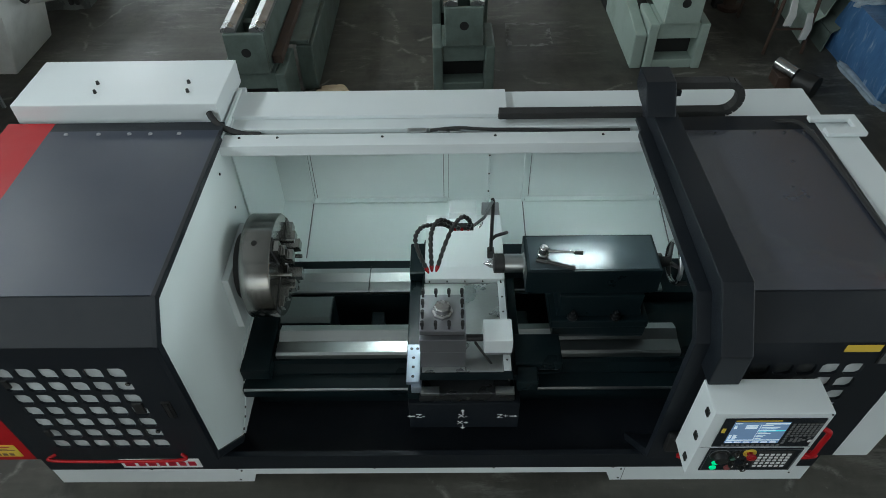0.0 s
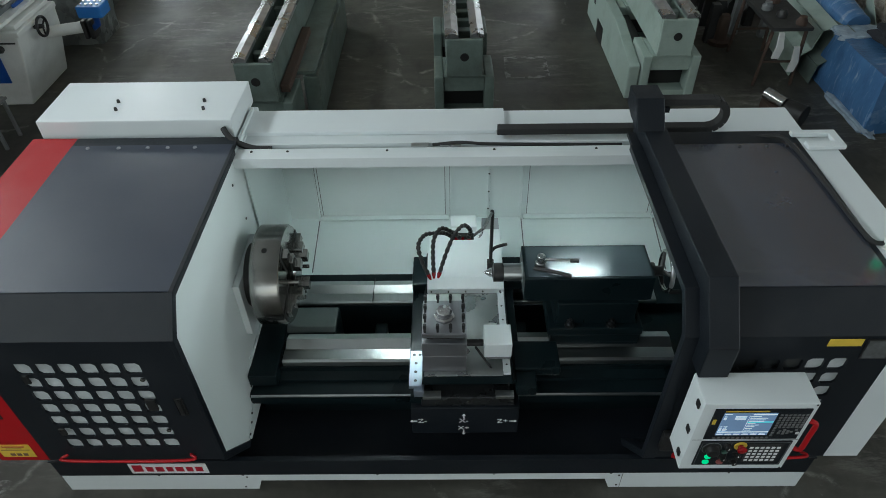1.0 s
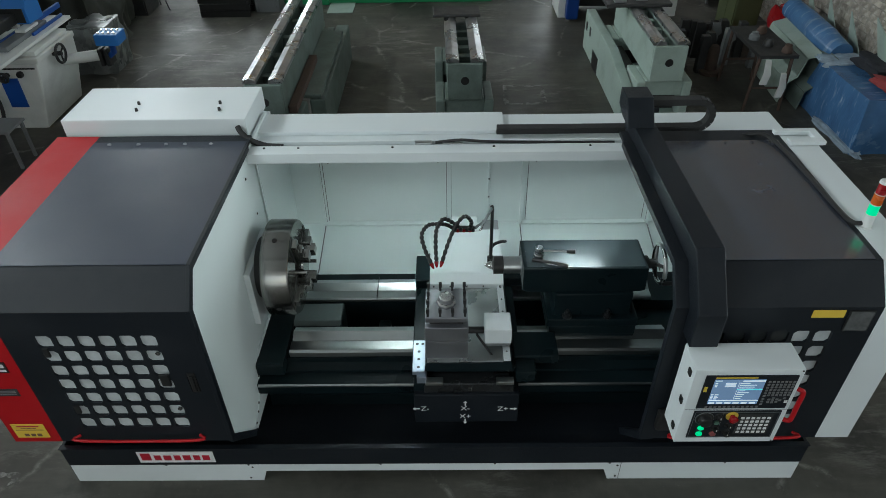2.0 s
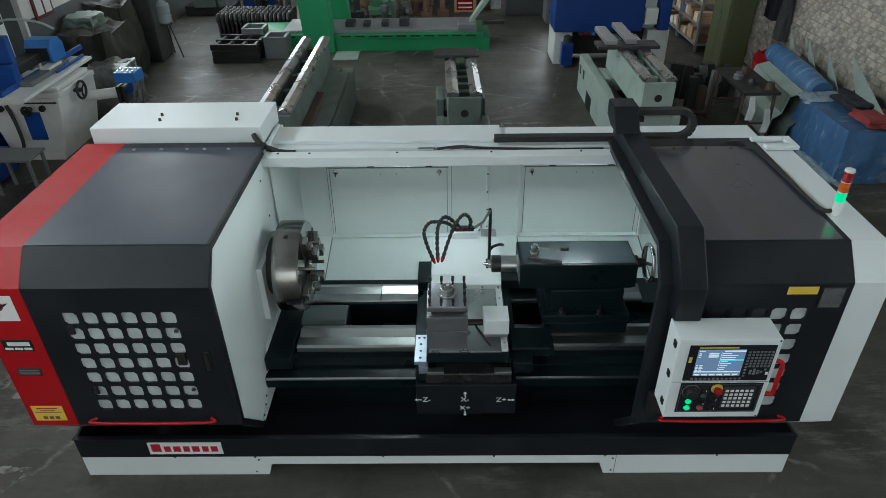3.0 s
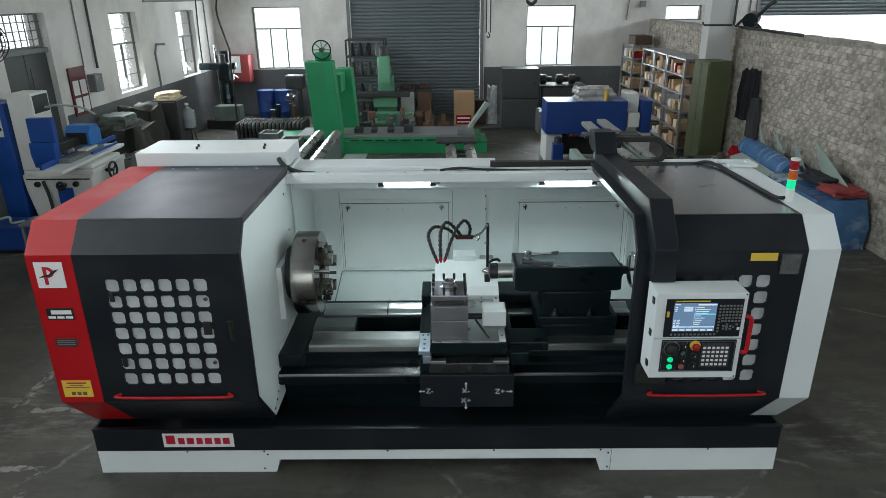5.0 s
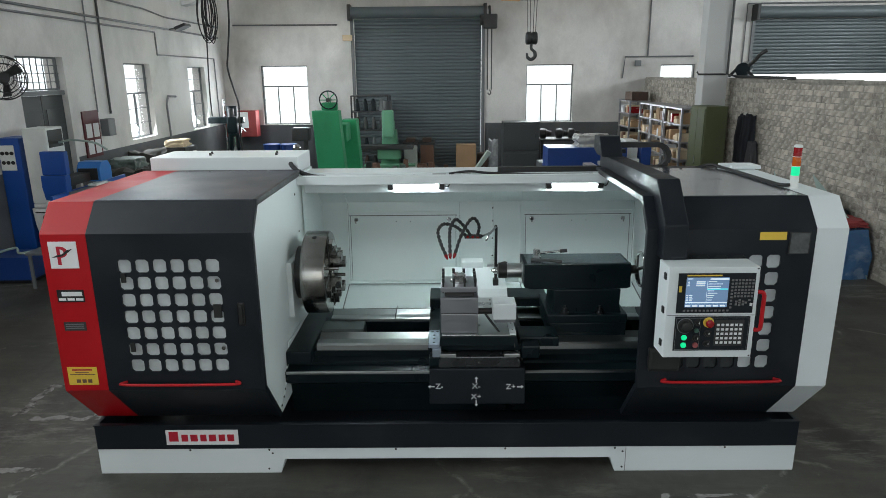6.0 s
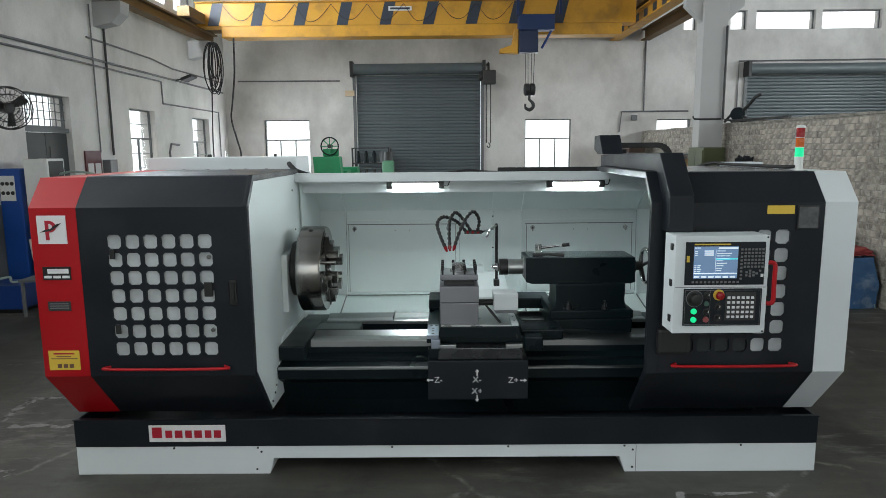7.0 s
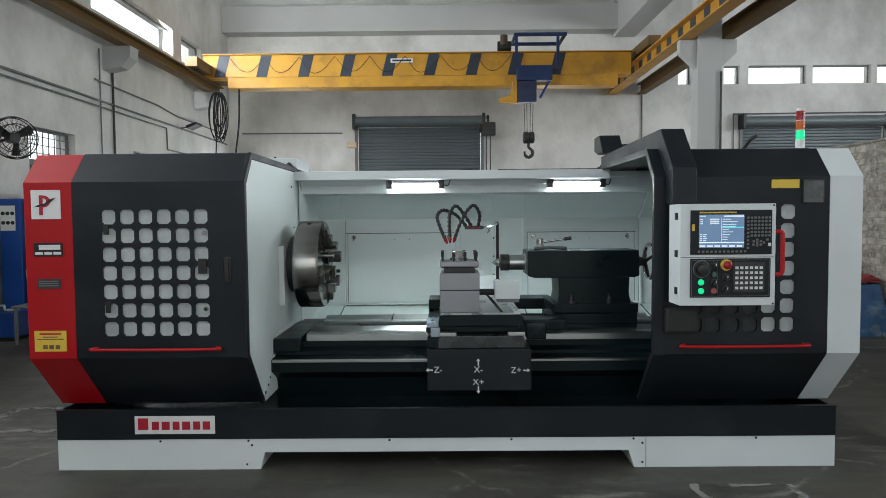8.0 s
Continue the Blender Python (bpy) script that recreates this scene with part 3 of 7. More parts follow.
# ---------------------------------------------------------------- the lathe
X0, X1, YF = -2.335, 2.065, 1.780
lathe = thing("cnc_lathe", (0, 2.6, 0), "large CNC flat-bed lathe in white, charcoal and red", "lathe")

# plinth with two feet
pl = B()
prism(pl, [(X0, 0), (-1.184, 0), (-1.156, 0.098), (0.902, 0.098), (0.935, 0), (X1, 0), (X1, 0.176), (X0, 0.176)], "y", YF, 3.35, bevel=0.003)
plinth = part("plinth", pl, WHITE, lathe, "white plinth with two feet")
for x, z in ((-1.75, 0.165), (-1.25, 0.165), (-1.26, 0.03), (-1.23, 0.14), (-0.45, 0.165), (0.24, 0.165), (0.93, 0.165), (0.98, 0.14), (0.98, 0.03), (1.62, 0.165)):
    part("screw", turned(B(), (x, YF + 0.001, z), (0, -1, 0), [(0, 0.007), (0.004, 0.006)], 10), BLACK, plinth)
part("panel_joint", bx(0.998, 1.001, YF - 0.0015, YF + 0.003, 0.003, 0.17), GREYMETAL, plinth)
# chip tray, open at the top
tray = part("chip_tray", bx(X0 + 0.022, X1 - 0.022, YF + 0.012, 3.33, 0.178, 0.2), CHARCOAL, lathe, "charcoal sheet-metal chip tray")
for a in ((X0 + 0.002, X1 - 0.002, YF - 0.008, YF + 0.012), (X0 + 0.002, X1 - 0.002, 3.33, 3.35), (X0 + 0.002, X0 + 0.022, YF + 0.0125, 3.3295), (X1 - 0.022, X1 - 0.002, YF + 0.0125, 3.3295)):
    part("tray_wall", bx(*a, 0.178, 0.345, bevel=0.003), CHARCOAL, tray)
part("tray_rim", bx(X0 + 0.002, X1 - 0.002, YF - 0.02, YF + 0.012, 0.3455, 0.352, bevel=0.002), CHARCOAL, tray)
plate = part("name_plate", bx(-1.888, -1.434, YF - 0.0135, YF - 0.0085, 0.211, 0.314, bevel=0.002), MARK, tray, "white name plate with red lettering bars")
x = -1.868
for w, h in ((0.072, 0.078), (0.05, 0.055), (0.056, 0.055), (0.048, 0.055), (0.056, 0.055), (0.048, 0.055), (0.052, 0.055)):
    part("lettering_bar", bx(x, x + w * 0.8, YF - 0.0155, YF - 0.0136, 0.236, 0.236 + h * 0.85), REDMARK, plate)
    x += w + 0.006

# --- headstock cabinet: profile of (y, z) seen from the end
FY, TY, TZ = 1.577, 1.712, 1.778
PROF = [(1.86, 0.365), (FY, 0.687), (FY, 1.622), (TY, TZ), (2.93, TZ), (2.93, 0.365)]


def shell(x0, x1, t=0.02, face=True):
    """The sheet-metal skin of a cabinet between x0 and x1: bottom slope, front, top slope and top."""
    inner = [(1.88, 0.365), (FY + t, 0.694), (FY + t, 1.614), (TY + 0.006, TZ - t), (2.93, TZ - t)]
    outer = PROF[:5]
    if face:
        return prism(B(), outer + inner[::-1], "x", x0, x1)
    return prism(B(), outer[2:] + inner[:1:-1], "x", x0, x1)


def lower_slope(x0, x1, t=0.02):
    return prism(B(), PROF[:2] + [(FY + t, 0.694), (1.88, 0.365)], "x", x0, x1)


def front_grille(parent, x0, x1, xs, clear=0, name="door_sheet"):
    """The front of a sliding door: a sheet with rows of square holes, and the milky sheet behind it; the first `clear`
    columns have a clear one, coloured dark for the unlit inside.
    """
    holes = []
    for c in xs:
        for r in range(7):
            z = 1.476 - r * 0.0993
            holes.append((c, c + 0.077, z - 0.077, z))
    sheet = part(name, holed_sheet(B(), x0, x1, 0.687, 1.622, FY, FY + 0.012, holes), CHARCOAL, parent, "charcoal door front with rows of chamfered square windows")
    part("window_sheet", bx(xs[clear] - 0.01, max(xs) + 0.1, FY + 0.0125, FY + 0.018, 0.77, 1.51), FROST, sheet, "milky polycarbonate sheet")
    if clear:
        part("window_sheet", bx(xs[0] - 0.03, xs[clear] - 0.0105, FY + 0.0125, FY + 0.018, 0.77, 1.51), UNLITCLEAR, sheet, "clear polycarbonate sheet, coloured dark for the unlit inside")
    return sheet


cab = part("headstock_cabinet", shell(-2.092, -1.19, face=False), CHARCOAL, lathe, "charcoal headstock guard")
part("lower_slope", lower_slope(-2.092, -1.19), CHARCOAL, cab)
top = part("top_sheet", bx(-2.09, -1.2, TY + 0.004, 2.85, TZ + 0.001, TZ + 0.004), BLUESHEENTOP, cab, "smooth charcoal top sheet")
front_grille(cab, -2.092, -1.19, [-1.942 + 0.0975 * i for i in range(6)])
# white inner wall and dark edging round the opening
part("inner_wall", prism(B(), [(1.87, 0.37), (FY + 0.02, 0.69), (FY + 0.02, 1.61), (TY + 0.01, TZ - 0.024), (3.3, TZ - 0.024), (3.3, 0.37)], "x", -1.205, -1.188), INNER, cab, "white inner wall")


def edging(x0, x1):
    bm = B()
    pts = [(1.845, 0.36), (FY - 0.004, 0.682), (FY - 0.004, 1.626), (TY - 0.002, TZ + 0.006), (2.80, TZ + 0.006)]
    ins = [(1.885, 0.372), (FY + 0.034, 0.70), (FY + 0.034, 1.606), (TY + 0.012, TZ - 0.03), (2.80, TZ - 0.03)]
    return prism(bm, pts + ins[::-1], "x", x0, x1, bevel=0.003)


part("edging", edging(-1.2, -1.178), CHARCOAL, cab, "charcoal edging")
for y, z in ((2.66, 1.64), (2.72, 1.36)):
    part("screw", turned(B(), (-1.188, y, z), (1, 0, 0), [(-0.001, 0.008), (0.004, 0.007)], 8), BLACK, cab)
# red end
redend = part("red_end_cover", shell(-2.345, -2.093), RED, lathe, "red end cover with stickers")
part("end_wall", prism(B(), [(1.87, 0.365), (FY + 0.003, 0.69), (FY + 0.003, 1.618), (TY + 0.004, TZ - 0.004), (2.93, TZ - 0.004), (2.93, 0.365)], "x", -2.347, -2.335), RED, redend)
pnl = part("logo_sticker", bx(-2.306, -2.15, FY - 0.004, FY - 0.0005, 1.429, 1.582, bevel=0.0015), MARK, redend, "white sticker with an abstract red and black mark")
lg = B()
box(lg, -2.262, -2.243, FY - 0.006, FY - 0.0042, 1.45, 1.555)
for a in range(10):
    a0, a1 = math.pi * (0.5 - a / 10), math.pi * (0.5 - (a + 1) / 10)
    c = (-2.243, 1.523)
    prism(lg, [(c[0] + math.cos(q) * r * 1.25, c[1] + math.sin(q) * r) for q, r in ((a0, 0.032), (a1, 0.032), (a1, 0.016), (a0, 0.016))], "y", FY - 0.006, FY - 0.0042)
part("mark", lg, REDMARK, pnl)
part("mark", prism(B(), [(-2.292, 1.492), (-2.262, 1.506), (-2.232, 1.512), (-2.205, 1.534), (-2.172, 1.542), (-2.196, 1.522), (-2.232, 1.5), (-2.266, 1.494)], "y", FY - 0.0075, FY - 0.0062), BLACK, pnl)
tg = part("rating_plate", bx(-2.299, -2.148, FY - 0.004, FY - 0.0005, 1.232, 1.305, bevel=0.001), BLACK, redend, "black rating plate with pale bars")
part("writing_bar", bx(-2.272, -2.158, FY - 0.0055, FY - 0.0042, 1.268, 1.293), MARK, tg)
for x in (-2.292, -2.243, -2.195):
    part("writing_bar", bx(x, x + 0.04, FY - 0.0055, FY - 0.0042, 1.242, 1.256), MARK, tg)
tg = part("rating_plate", bx(-2.288, -2.164, FY - 0.004, FY - 0.0005, 1.061, 1.113, bevel=0.001), SCRAP, redend, "small dark plate with grey bars")
for z in (1.098, 1.086, 1.074):
    part("writing_bar", bx(-2.278, -2.176, FY - 0.0055, FY - 0.0042, z, z + 0.005), GREYMETAL, tg)
tg = part("service_sticker", bx(-2.314, -2.143, FY - 0.004, FY - 0.0005, 0.725, 0.836, bevel=0.001), YELLOW, redend, "yellow sticker with dark bars")
part("writing_bar", bx(-2.285, -2.17, FY - 0.005, FY - 0.0042, 0.815, 0.824), REDMARK, tg)
for z, a, b in ((0.8, -2.27, -2.19), (0.788, -2.3, -2.155)):
    part("writing_bar", bx(a, b, FY - 0.005, FY - 0.0042, z, z + 0.005), BROWN, tg)
for x in (-2.268, -2.235, -2.202):
    part("writing_bar", bx(x, x + 0.024, FY - 0.005, FY - 0.0042, 0.738, 0.76), BROWN, tg)


def red_bar(parent, xa, xb, z=0.737):
    bm = sweep(B(), curve_points([(xa, FY - 0.001, z + 0.004), (xa + 0.02, FY - 0.035, z), (xb - 0.02, FY - 0.035, z), (xb, FY - 0.001, z + 0.004)], 6), 0.0085, 10)
    return part("pull_bar", bm, RED, parent, "red pull bar", smooth=True)


red_bar(cab, -1.978, -1.343)
lt = part("recess_latch", bx(-1.297, -1.257, FY - 0.006, FY - 0.0005, 1.085, 1.222, bevel=0.006), BLACK, cab, "black recessed latch")
part("grip", bx(-1.287, -1.267, FY - 0.016, FY - 0.0062, 1.1, 1.207, bevel=0.004), BLACK, lt)
part("lock", bx(-1.43, -1.385, FY - 0.012, FY - 0.0006, 1.135, 1.215, bevel=0.003), BLACK, cab)
for z in (1.345, 0.93):
    part("hinge", bx(-1.926, -1.9, FY - 0.012, FY - 0.0006, z, z + 0.055, bevel=0.003), BLACK, cab)
for z in (1.35, 0.945):
    part("screw", turned(B(), (-1.4, FY + 0.0124, z), (0, -1, 0), [(0, 0.013), (0.01, 0.011)], 12), CHROME, cab, smooth=True)
for x in (-1.99, -1.82, -1.66, -1.55, -1.4):
    part("screw", turned(B(), (x, 2.82, TZ + 0.0045), (0, 0, 1), [(0, 0.012), (0.006, 0.009)], 10), BLOCKGREY, cab, smooth=True)

# --- white cover over the motor, behind the headstock
cv = part("motor_cover", bx(-2.315, -1.22, 2.965, 3.42, 1.725, 1.868, bevel=0.008), WHITE, lathe, "white sheet-metal motor cover")
for x in (-1.92, -1.42):
    for y in (3.08, 3.17):
        part("screw", turned(B(), (x + (3.17 - y) * 0.2, y, 1.869), (0, 0, 1), [(0, 0.010), (0.018, 0.008), (0.02, 0.004)], 10), BLACK, cv)
part("rear_cover", bx(-2.30, -1.18, 2.935, 3.36, 0.365, 1.722), WHITE, lathe)
# --- header beam and rails across the top
hd = B()
box(hd, -1.187, 1.03, 2.745, 2.80, 1.69, 1.752, bevel=0.003)
box(hd, -1.187, 2.0, 2.802, 2.86, 1.70, 1.742, bevel=0.002)
header = part("header_beam", hd, WHITE, lathe, "white header beam across the opening")
rl = B()
box(rl, -1.218, 2.02, 2.93, 3.30, 1.60, 1.712, bevel=0.003)
box(rl, -1.218, 0.32, 3.04, 3.29, 1.713, 1.735, bevel=0.003)
box(rl, -1.218, 2.05, 2.90, 2.915, 1.66, 1.745, bevel=0.002)
rail = part("top_rail", rl, WHITE, lathe, "white rail housing along the top")
bed_strip = part("slide_rail", bx(-1.15, 1.95, 2.868, 2.892, 1.70, 1.722, bevel=0.002), STEEL, rail)
for x in (-0.9, -0.35, 0.24, 0.8, -1.1, 1.2):
    part("screw", turned(B(), (x, 2.83, 1.7425), (0, 0, 1), [(0, 0.008), (0.005, 0.006)], 10), BLACK, header)
for x, w in ((-0.22, 0.1), (0.0, 0.06), (-0.06, 0.05)):
    part("bracket", bx(x, x + w, 2.862, 2.898, 1.7225, 1.75, bevel=0.004), STEEL, rail)
part("cable", sweep(B(), curve_points([(-0.1, 2.88, 1.745), (0.05, 2.875, 1.762), (0.2, 2.88, 1.748), (0.6, 2.882, 1.735), (0.95, 2.88, 1.735)], 6), 0.009, 8), CABLE, rail, smooth=True)
part("cable_hose", sweep(B(), curve_points([(-1.27, 2.955, 1.82), (-1.25, 2.93, 1.80), (-1.2, 2.90, 1.765), (-1.1, 2.88, 1.735), (-1.0, 2.88, 1.727)], 6), 0.017, 10), CABLE, rail, smooth=True)

# --- enclosure back: centre panel leans out below and forwards above
bk = B()
BACKPROF = [(2.86, 0.55), (3.02, 0.60), (3.525, 0.70), (3.55, 1.41), (3.21, 1.675), (2.86, 1.705)]
outer = [(y + 0.02, z + 0.004) for y, z in BACKPROF]
prism(bk, BACKPROF + outer[::-1], "x", -1.19, 1.9)
back = part("enclosure_back", bk, INNER, lathe, "white sheet-metal enclosure back")


def back_y(z):
    return 3.525 + 0.025 * (z - 0.70) / 0.71


part("enclosure_side", prism(B(), BACKPROF, "x", -1.179, -1.172), INNER, back)


def rib(x, w=0.016, d=0.03):
    bm = B()
    pr = [(y - d, z) for y, z in BACKPROF[2:5]]
    return prism(bm, BACKPROF[2:5] + pr[::-1], "x", x - w / 2, x + w / 2)


def seam_or_shade(x, za, zb, w=0.004):
    """A thin dark strip up the back sheet, for panel joints and for the shade beside ribs."""
    return prism(B(), [(back_y(za) - 0.0015, za), (back_y(zb) - 0.0015, zb), (back_y(zb) + 0.004, zb), (back_y(za) + 0.004, za)], "x", x, x + w)


for x, side in ((-0.962, 1), (0.002, -1), (0.268, 1), (0.512, 1), (1.472, -1)):
    rb_ = part("rib", rib(x), INNER, back)
    # Dark strip painted in for the shaded side of each rib.
    part("rib_joint", seam_or_shade(x + side * 0.0085 - 0.002, 0.72, 1.40), GREYMETAL, rb_)
    low = [(3.05, 0.606), (3.525, 0.70), (3.525, 0.708), (3.05, 0.614)]
    part("lower_joint", prism(B(), low, "x", x - 0.003, x + 0.003), GREYMETAL, rb_)
for xa, xb in ((-0.945, -0.03), (0.54, 1.44)):
    cvp = part("access_panel", prism(B(), [(back_y(0.73) + 0.001, 0.73), (back_y(1.29) + 0.001, 1.29), (back_y(1.29) - 0.007, 1.29), (back_y(0.73) - 0.007, 0.73)], "x", xa + 0.016, xb - 0.016), INNER, back)
    part("panel_joint", bx(xa, xb, back_y(1.296) - 0.004, back_y(1.296) + 0.004, 1.2925, 1.2985), GREYMETAL, cvp)
    part("frame_strip", bx(xa - 0.005, xb + 0.005, back_y(1.325) - 0.014, back_y(1.325) + 0.002, 1.318, 1.330, bevel=0.002), INNER, back)
    for x in (xa + 0.009, xb - 0.013):
        part("panel_joint", seam_or_shade(x, 0.73, 1.292), GREYMETAL, cvp)
    for x in (xa + 0.06, xb - 0.07):
        lk_ = part("quarter_turn_lock", turned(B(), (x, 3.538, 1.262), (0, -1, 0), [(0, 0.019), (0.008, 0.018), (0.012, 0.010), (0.020, 0.009)], 14), CHROME, cvp, smooth=True)
        part("lock_wing", bx(x - 0.004, x + 0.004, 3.512, 3.5175, 1.235, 1.275), CHROME, lk_)
    for x in (xa + 0.4, xa + 0.52):
        part("hole", turned(B(), (x, back_y(1.245) - 0.006, 1.245), (0, -1, 0), [(0, 0.004), (0.0025, 0.004)], 8), BLACK, cvp)
    part("drip_edge", prism(B(), [(3.526, 0.722), (3.488, 0.716), (3.488, 0.708), (3.526, 0.708)], "x", xa - 0.012, xb + 0.012), INNER, back)
    # Dark strip at the sheet gap also stands for the lip's shaded underside.
    part("drip_joint", bx(xa - 0.012, xb + 0.012, 3.500, 3.524, 0.7005, 0.7075), GREYMETAL, back)
for z in (0.80, 0.95, 1.10, 1.25, 1.36):
    part("screw", turned(B(), (0.268, back_y(z) - 0.029, z), (0, -1, 0), [(-0.002, 0.007), (0.004, 0.006)], 8), BLACK, back)
# --- LED work lights under the header
for x in (-0.34, 0.82):
    ll = part("led_light", bx(x - 0.205, x + 0.205, 2.862, 2.90, 1.668, 1.694, bevel=0.004), BLOCKGREY, lathe, "slim LED work light")
    part("tube", sweep(B(), [(x - 0.165, 2.878, 1.655), (x + 0.165, 2.878, 1.655)], 0.0115, 12), LEDGLOW, ll, "glowing white tube", smooth=True)
    for s in (-1, 1):
        part("end_cap", bx(*sorted((x + s * 0.166, x + s * 0.208)), 2.85, 2.905, 1.632, 1.69, bevel=0.004), BLACK, ll)
    part("lead", sweep(B(), curve_points([(x + 0.208, 2.875, 1.655), (x + 0.235, 2.875, 1.652), (x + 0.25, 2.88, 1.69)], 5), 0.004, 6), CABLE, ll)

# --- bed and ways
bd = B()
# headstock end block, front and rear walls of the bed
prism(bd, [(2.19, 0.655), (2.19, 0.62), (2.14, 0.60), (2.14, 0.58), (2.055, 0.565), (2.055, 0.49), (2.16, 0.43), (2.2, 0.30), (2.2, 0.205), (2.44, 0.205), (2.44, 0.655)], "x", -1.186, 1.88)
prism(bd, [(2.66, 0.205), (2.66, 0.68), (2.95, 0.68), (2.95, 0.205)], "x", -1.186, 1.88)
prism(bd, [(2.44, 0.205), (2.44, 0.67), (2.66, 0.67), (2.66, 0.205)], "x", -1.186, -0.72)
prism(bd, [(2.1, 0.69), (2.1, 0.60), (2.75, 0.60), (2.75, 0.69)], "x", -1.186, -1.02, bevel=0.01)
prism(bd, [(2.44, 0.205), (2.44, 0.60), (2.66, 0.60), (2.66, 0.205)], "x", 1.2, 1.88)
bed = part("bed", bd, IRON, lathe, "dark green-black cast bed")
part("flat_way", prism(B(), [(2.2, 0.656), (2.2, 0.69), (2.215, 0.70), (2.29, 0.70), (2.29, 0.656)], "x", -1.0, 1.3), STEEL, bed, "bright ground steel way")
part("vee_way", prism(B(), [(2.292, 0.656), (2.292, 0.70), (2.35, 0.725), (2.41, 0.70), (2.41, 0.656)], "x", -0.995, 1.3), STEEL, bed, "bright ground steel way")
part("flat_way", prism(B(), [(2.665, 0.681), (2.665, 0.70), (2.675, 0.706), (2.745, 0.706), (2.745, 0.681)], "x", -0.98, 1.3), STEEL, bed, "bright ground steel way")
part("vee_way", prism(B(), [(2.747, 0.681), (2.747, 0.706), (2.80, 0.73), (2.86, 0.706), (2.86, 0.681)], "x", -0.98, 1.3), STEEL, bed, "bright ground steel way")
part("rack", prism(B(), [(2.0545, 0.549), (2.0505, 0.552), (2.0505, 0.562), (2.06, 0.5685), (2.0545, 0.5635)], "x", -1.18, 1.3), STEEL, bed, "bright worn rack edge")
part("way_joint", bx(-0.505, -0.502, 2.664, 2.862, 0.699, 0.7315), BLACK, bed)
for i in range(4):
    part("web", bx(-0.5 + i * 0.45, -0.42 + i * 0.45, 2.442, 2.658, 0.205, 0.52, bevel=0.01), IRON, bed)
part("casting_hump", prism(B(), [(2.445, 0.671), (2.47, 0.70), (2.63, 0.70), (2.655, 0.671)], "x", -1.02, -0.72, bevel=0.008), surface("pale_grey_green_casting", (0.075, 0.092, 0.09), 0.45, vary=0.15, bump=0.04), bed)
gs = part("gusset_guard", prism(B(), [(1.88, 0.40), (1.98, 0.43), (2.06, 0.50), (2.12, 0.62), (2.2, 0.72), (2.6, 0.72), (2.6, 0.36), (1.9, 0.36)], "x", -1.1875, -1.1865 + 0.006), INNER, lathe, "white apron sheet with screws")
for y, z in ((1.9, 0.41), (1.96, 0.44), (2.0, 0.475), (2.05, 0.52), (2.1, 0.6)):
    part("screw", turned(B(), (-1.18, y, z), (1, 0, 0), [(-0.001, 0.008), (0.004, 0.007)], 8), BLACK, gs)

# --- spindle nose, chuck
SP, SZ = 2.505, 1.118
sn = part("spindle_plate", bx(-1.187, -1.150, SP - 0.235, SP + 0.21, SZ - 0.25, SZ + 0.13, bevel=0.004), WHITE, lathe, "white square spindle plate")
part("spindle_nose", turned(B(), (-1.149, SP, SZ), (1, 0, 0), [(0, 0.185), (0.04, 0.185), (0.04, 0.2), (0.056, 0.2)], 40), BLACK, lathe, "black spindle flange", smooth=True)
chuck = part("chuck", turned(B(), (-1.092, SP, SZ), (1, 0, 0), [(0, 0.275), (0.008, 0.288), (0.15, 0.288), (0.162, 0.28), (0.164, 0.11), (0.15, 0.1), (0.15, 0.06), (0.1, 0.055)], 64), CHUCKSTEEL, lathe,
             "turned steel four-jaw chuck", smooth=True)
for k in range(4):
    a = radians(20 + 90 * k)
    m = pose(-0.928, SP, SZ) @ Matrix.Rotation(a, 4, "X")
    jaw = B()
    prism(jaw, [(0.0005, 0.09), (0.0005, 0.255), (0.035, 0.255), (0.035, 0.2), (0.055, 0.2), (0.055, 0.15), (0.085, 0.15), (0.085, 0.095)], "y", -0.03, 0.03, bevel=0.003)
    jaw.transform(m)
    part("jaw", jaw, CHUCKSTEEL, chuck)
    slot = bx(0.0003, 0.002, -0.04, 0.04, 0.085, 0.278)
    slot.transform(m)
    part("jaw_slot", slot, SCRAP, chuck)
    sc = turned(B(), (-0.085, 0, 0.285), (0, 0, 1), [(0, 0.016), (0.0045, 0.015)], 12)
    sc.transform(m)
    part("jaw_screw", sc, BLACK, chuck)
    st = cyl(B(), (0.0005, 0.1, 0.1), (0.075, 0.1, 0.1), 0.012, n=12)
    st.transform(m)
    part("stud", st, CHUCKSTEEL, chuck, smooth=True)

# --- tailstock
ts = part("tailstock", prism(B(), [(0.405, 1.045), (0.405, 1.2), (1.125, 1.2), (1.13, 1.035), (1.1, 1.025), (0.45, 1.025), (0.415, 1.035)], "y", 2.36, 2.64, bevel=0.006), IRON, lathe, "dark cast tailstock with a glossy top")
# Bluish reflection on the tailstock top is put into a lighter base colour.
part("top_face", bx(0.425, 1.11, 2.375, 2.625, 1.2002, 1.203), surface("sheen_lightened_dark_top", (0.055, 0.072, 0.08), 0.22, 0.2, vary=0.06, rough_vary=0.03, bump=0.02), ts, "glossy top face, its bluish sheen put into the colour")
part("neck", prism(B(), [(0.60, 1.03), (1.06, 1.03), (1.055, 0.92), (1.085, 0.81), (0.585, 0.81), (0.605, 0.92)], "y", 2.335, 2.63, bevel=0.01), IRON, ts)
part("foot", bx(0.575, 1.10, 2.30, 2.9, 0.732, 0.80, bevel=0.008), IRON, ts)
part("foot_pad", bx(0.575, 1.10, 2.31, 2.9, 0.70, 0.7315, bevel=0.003), IRON, ts)
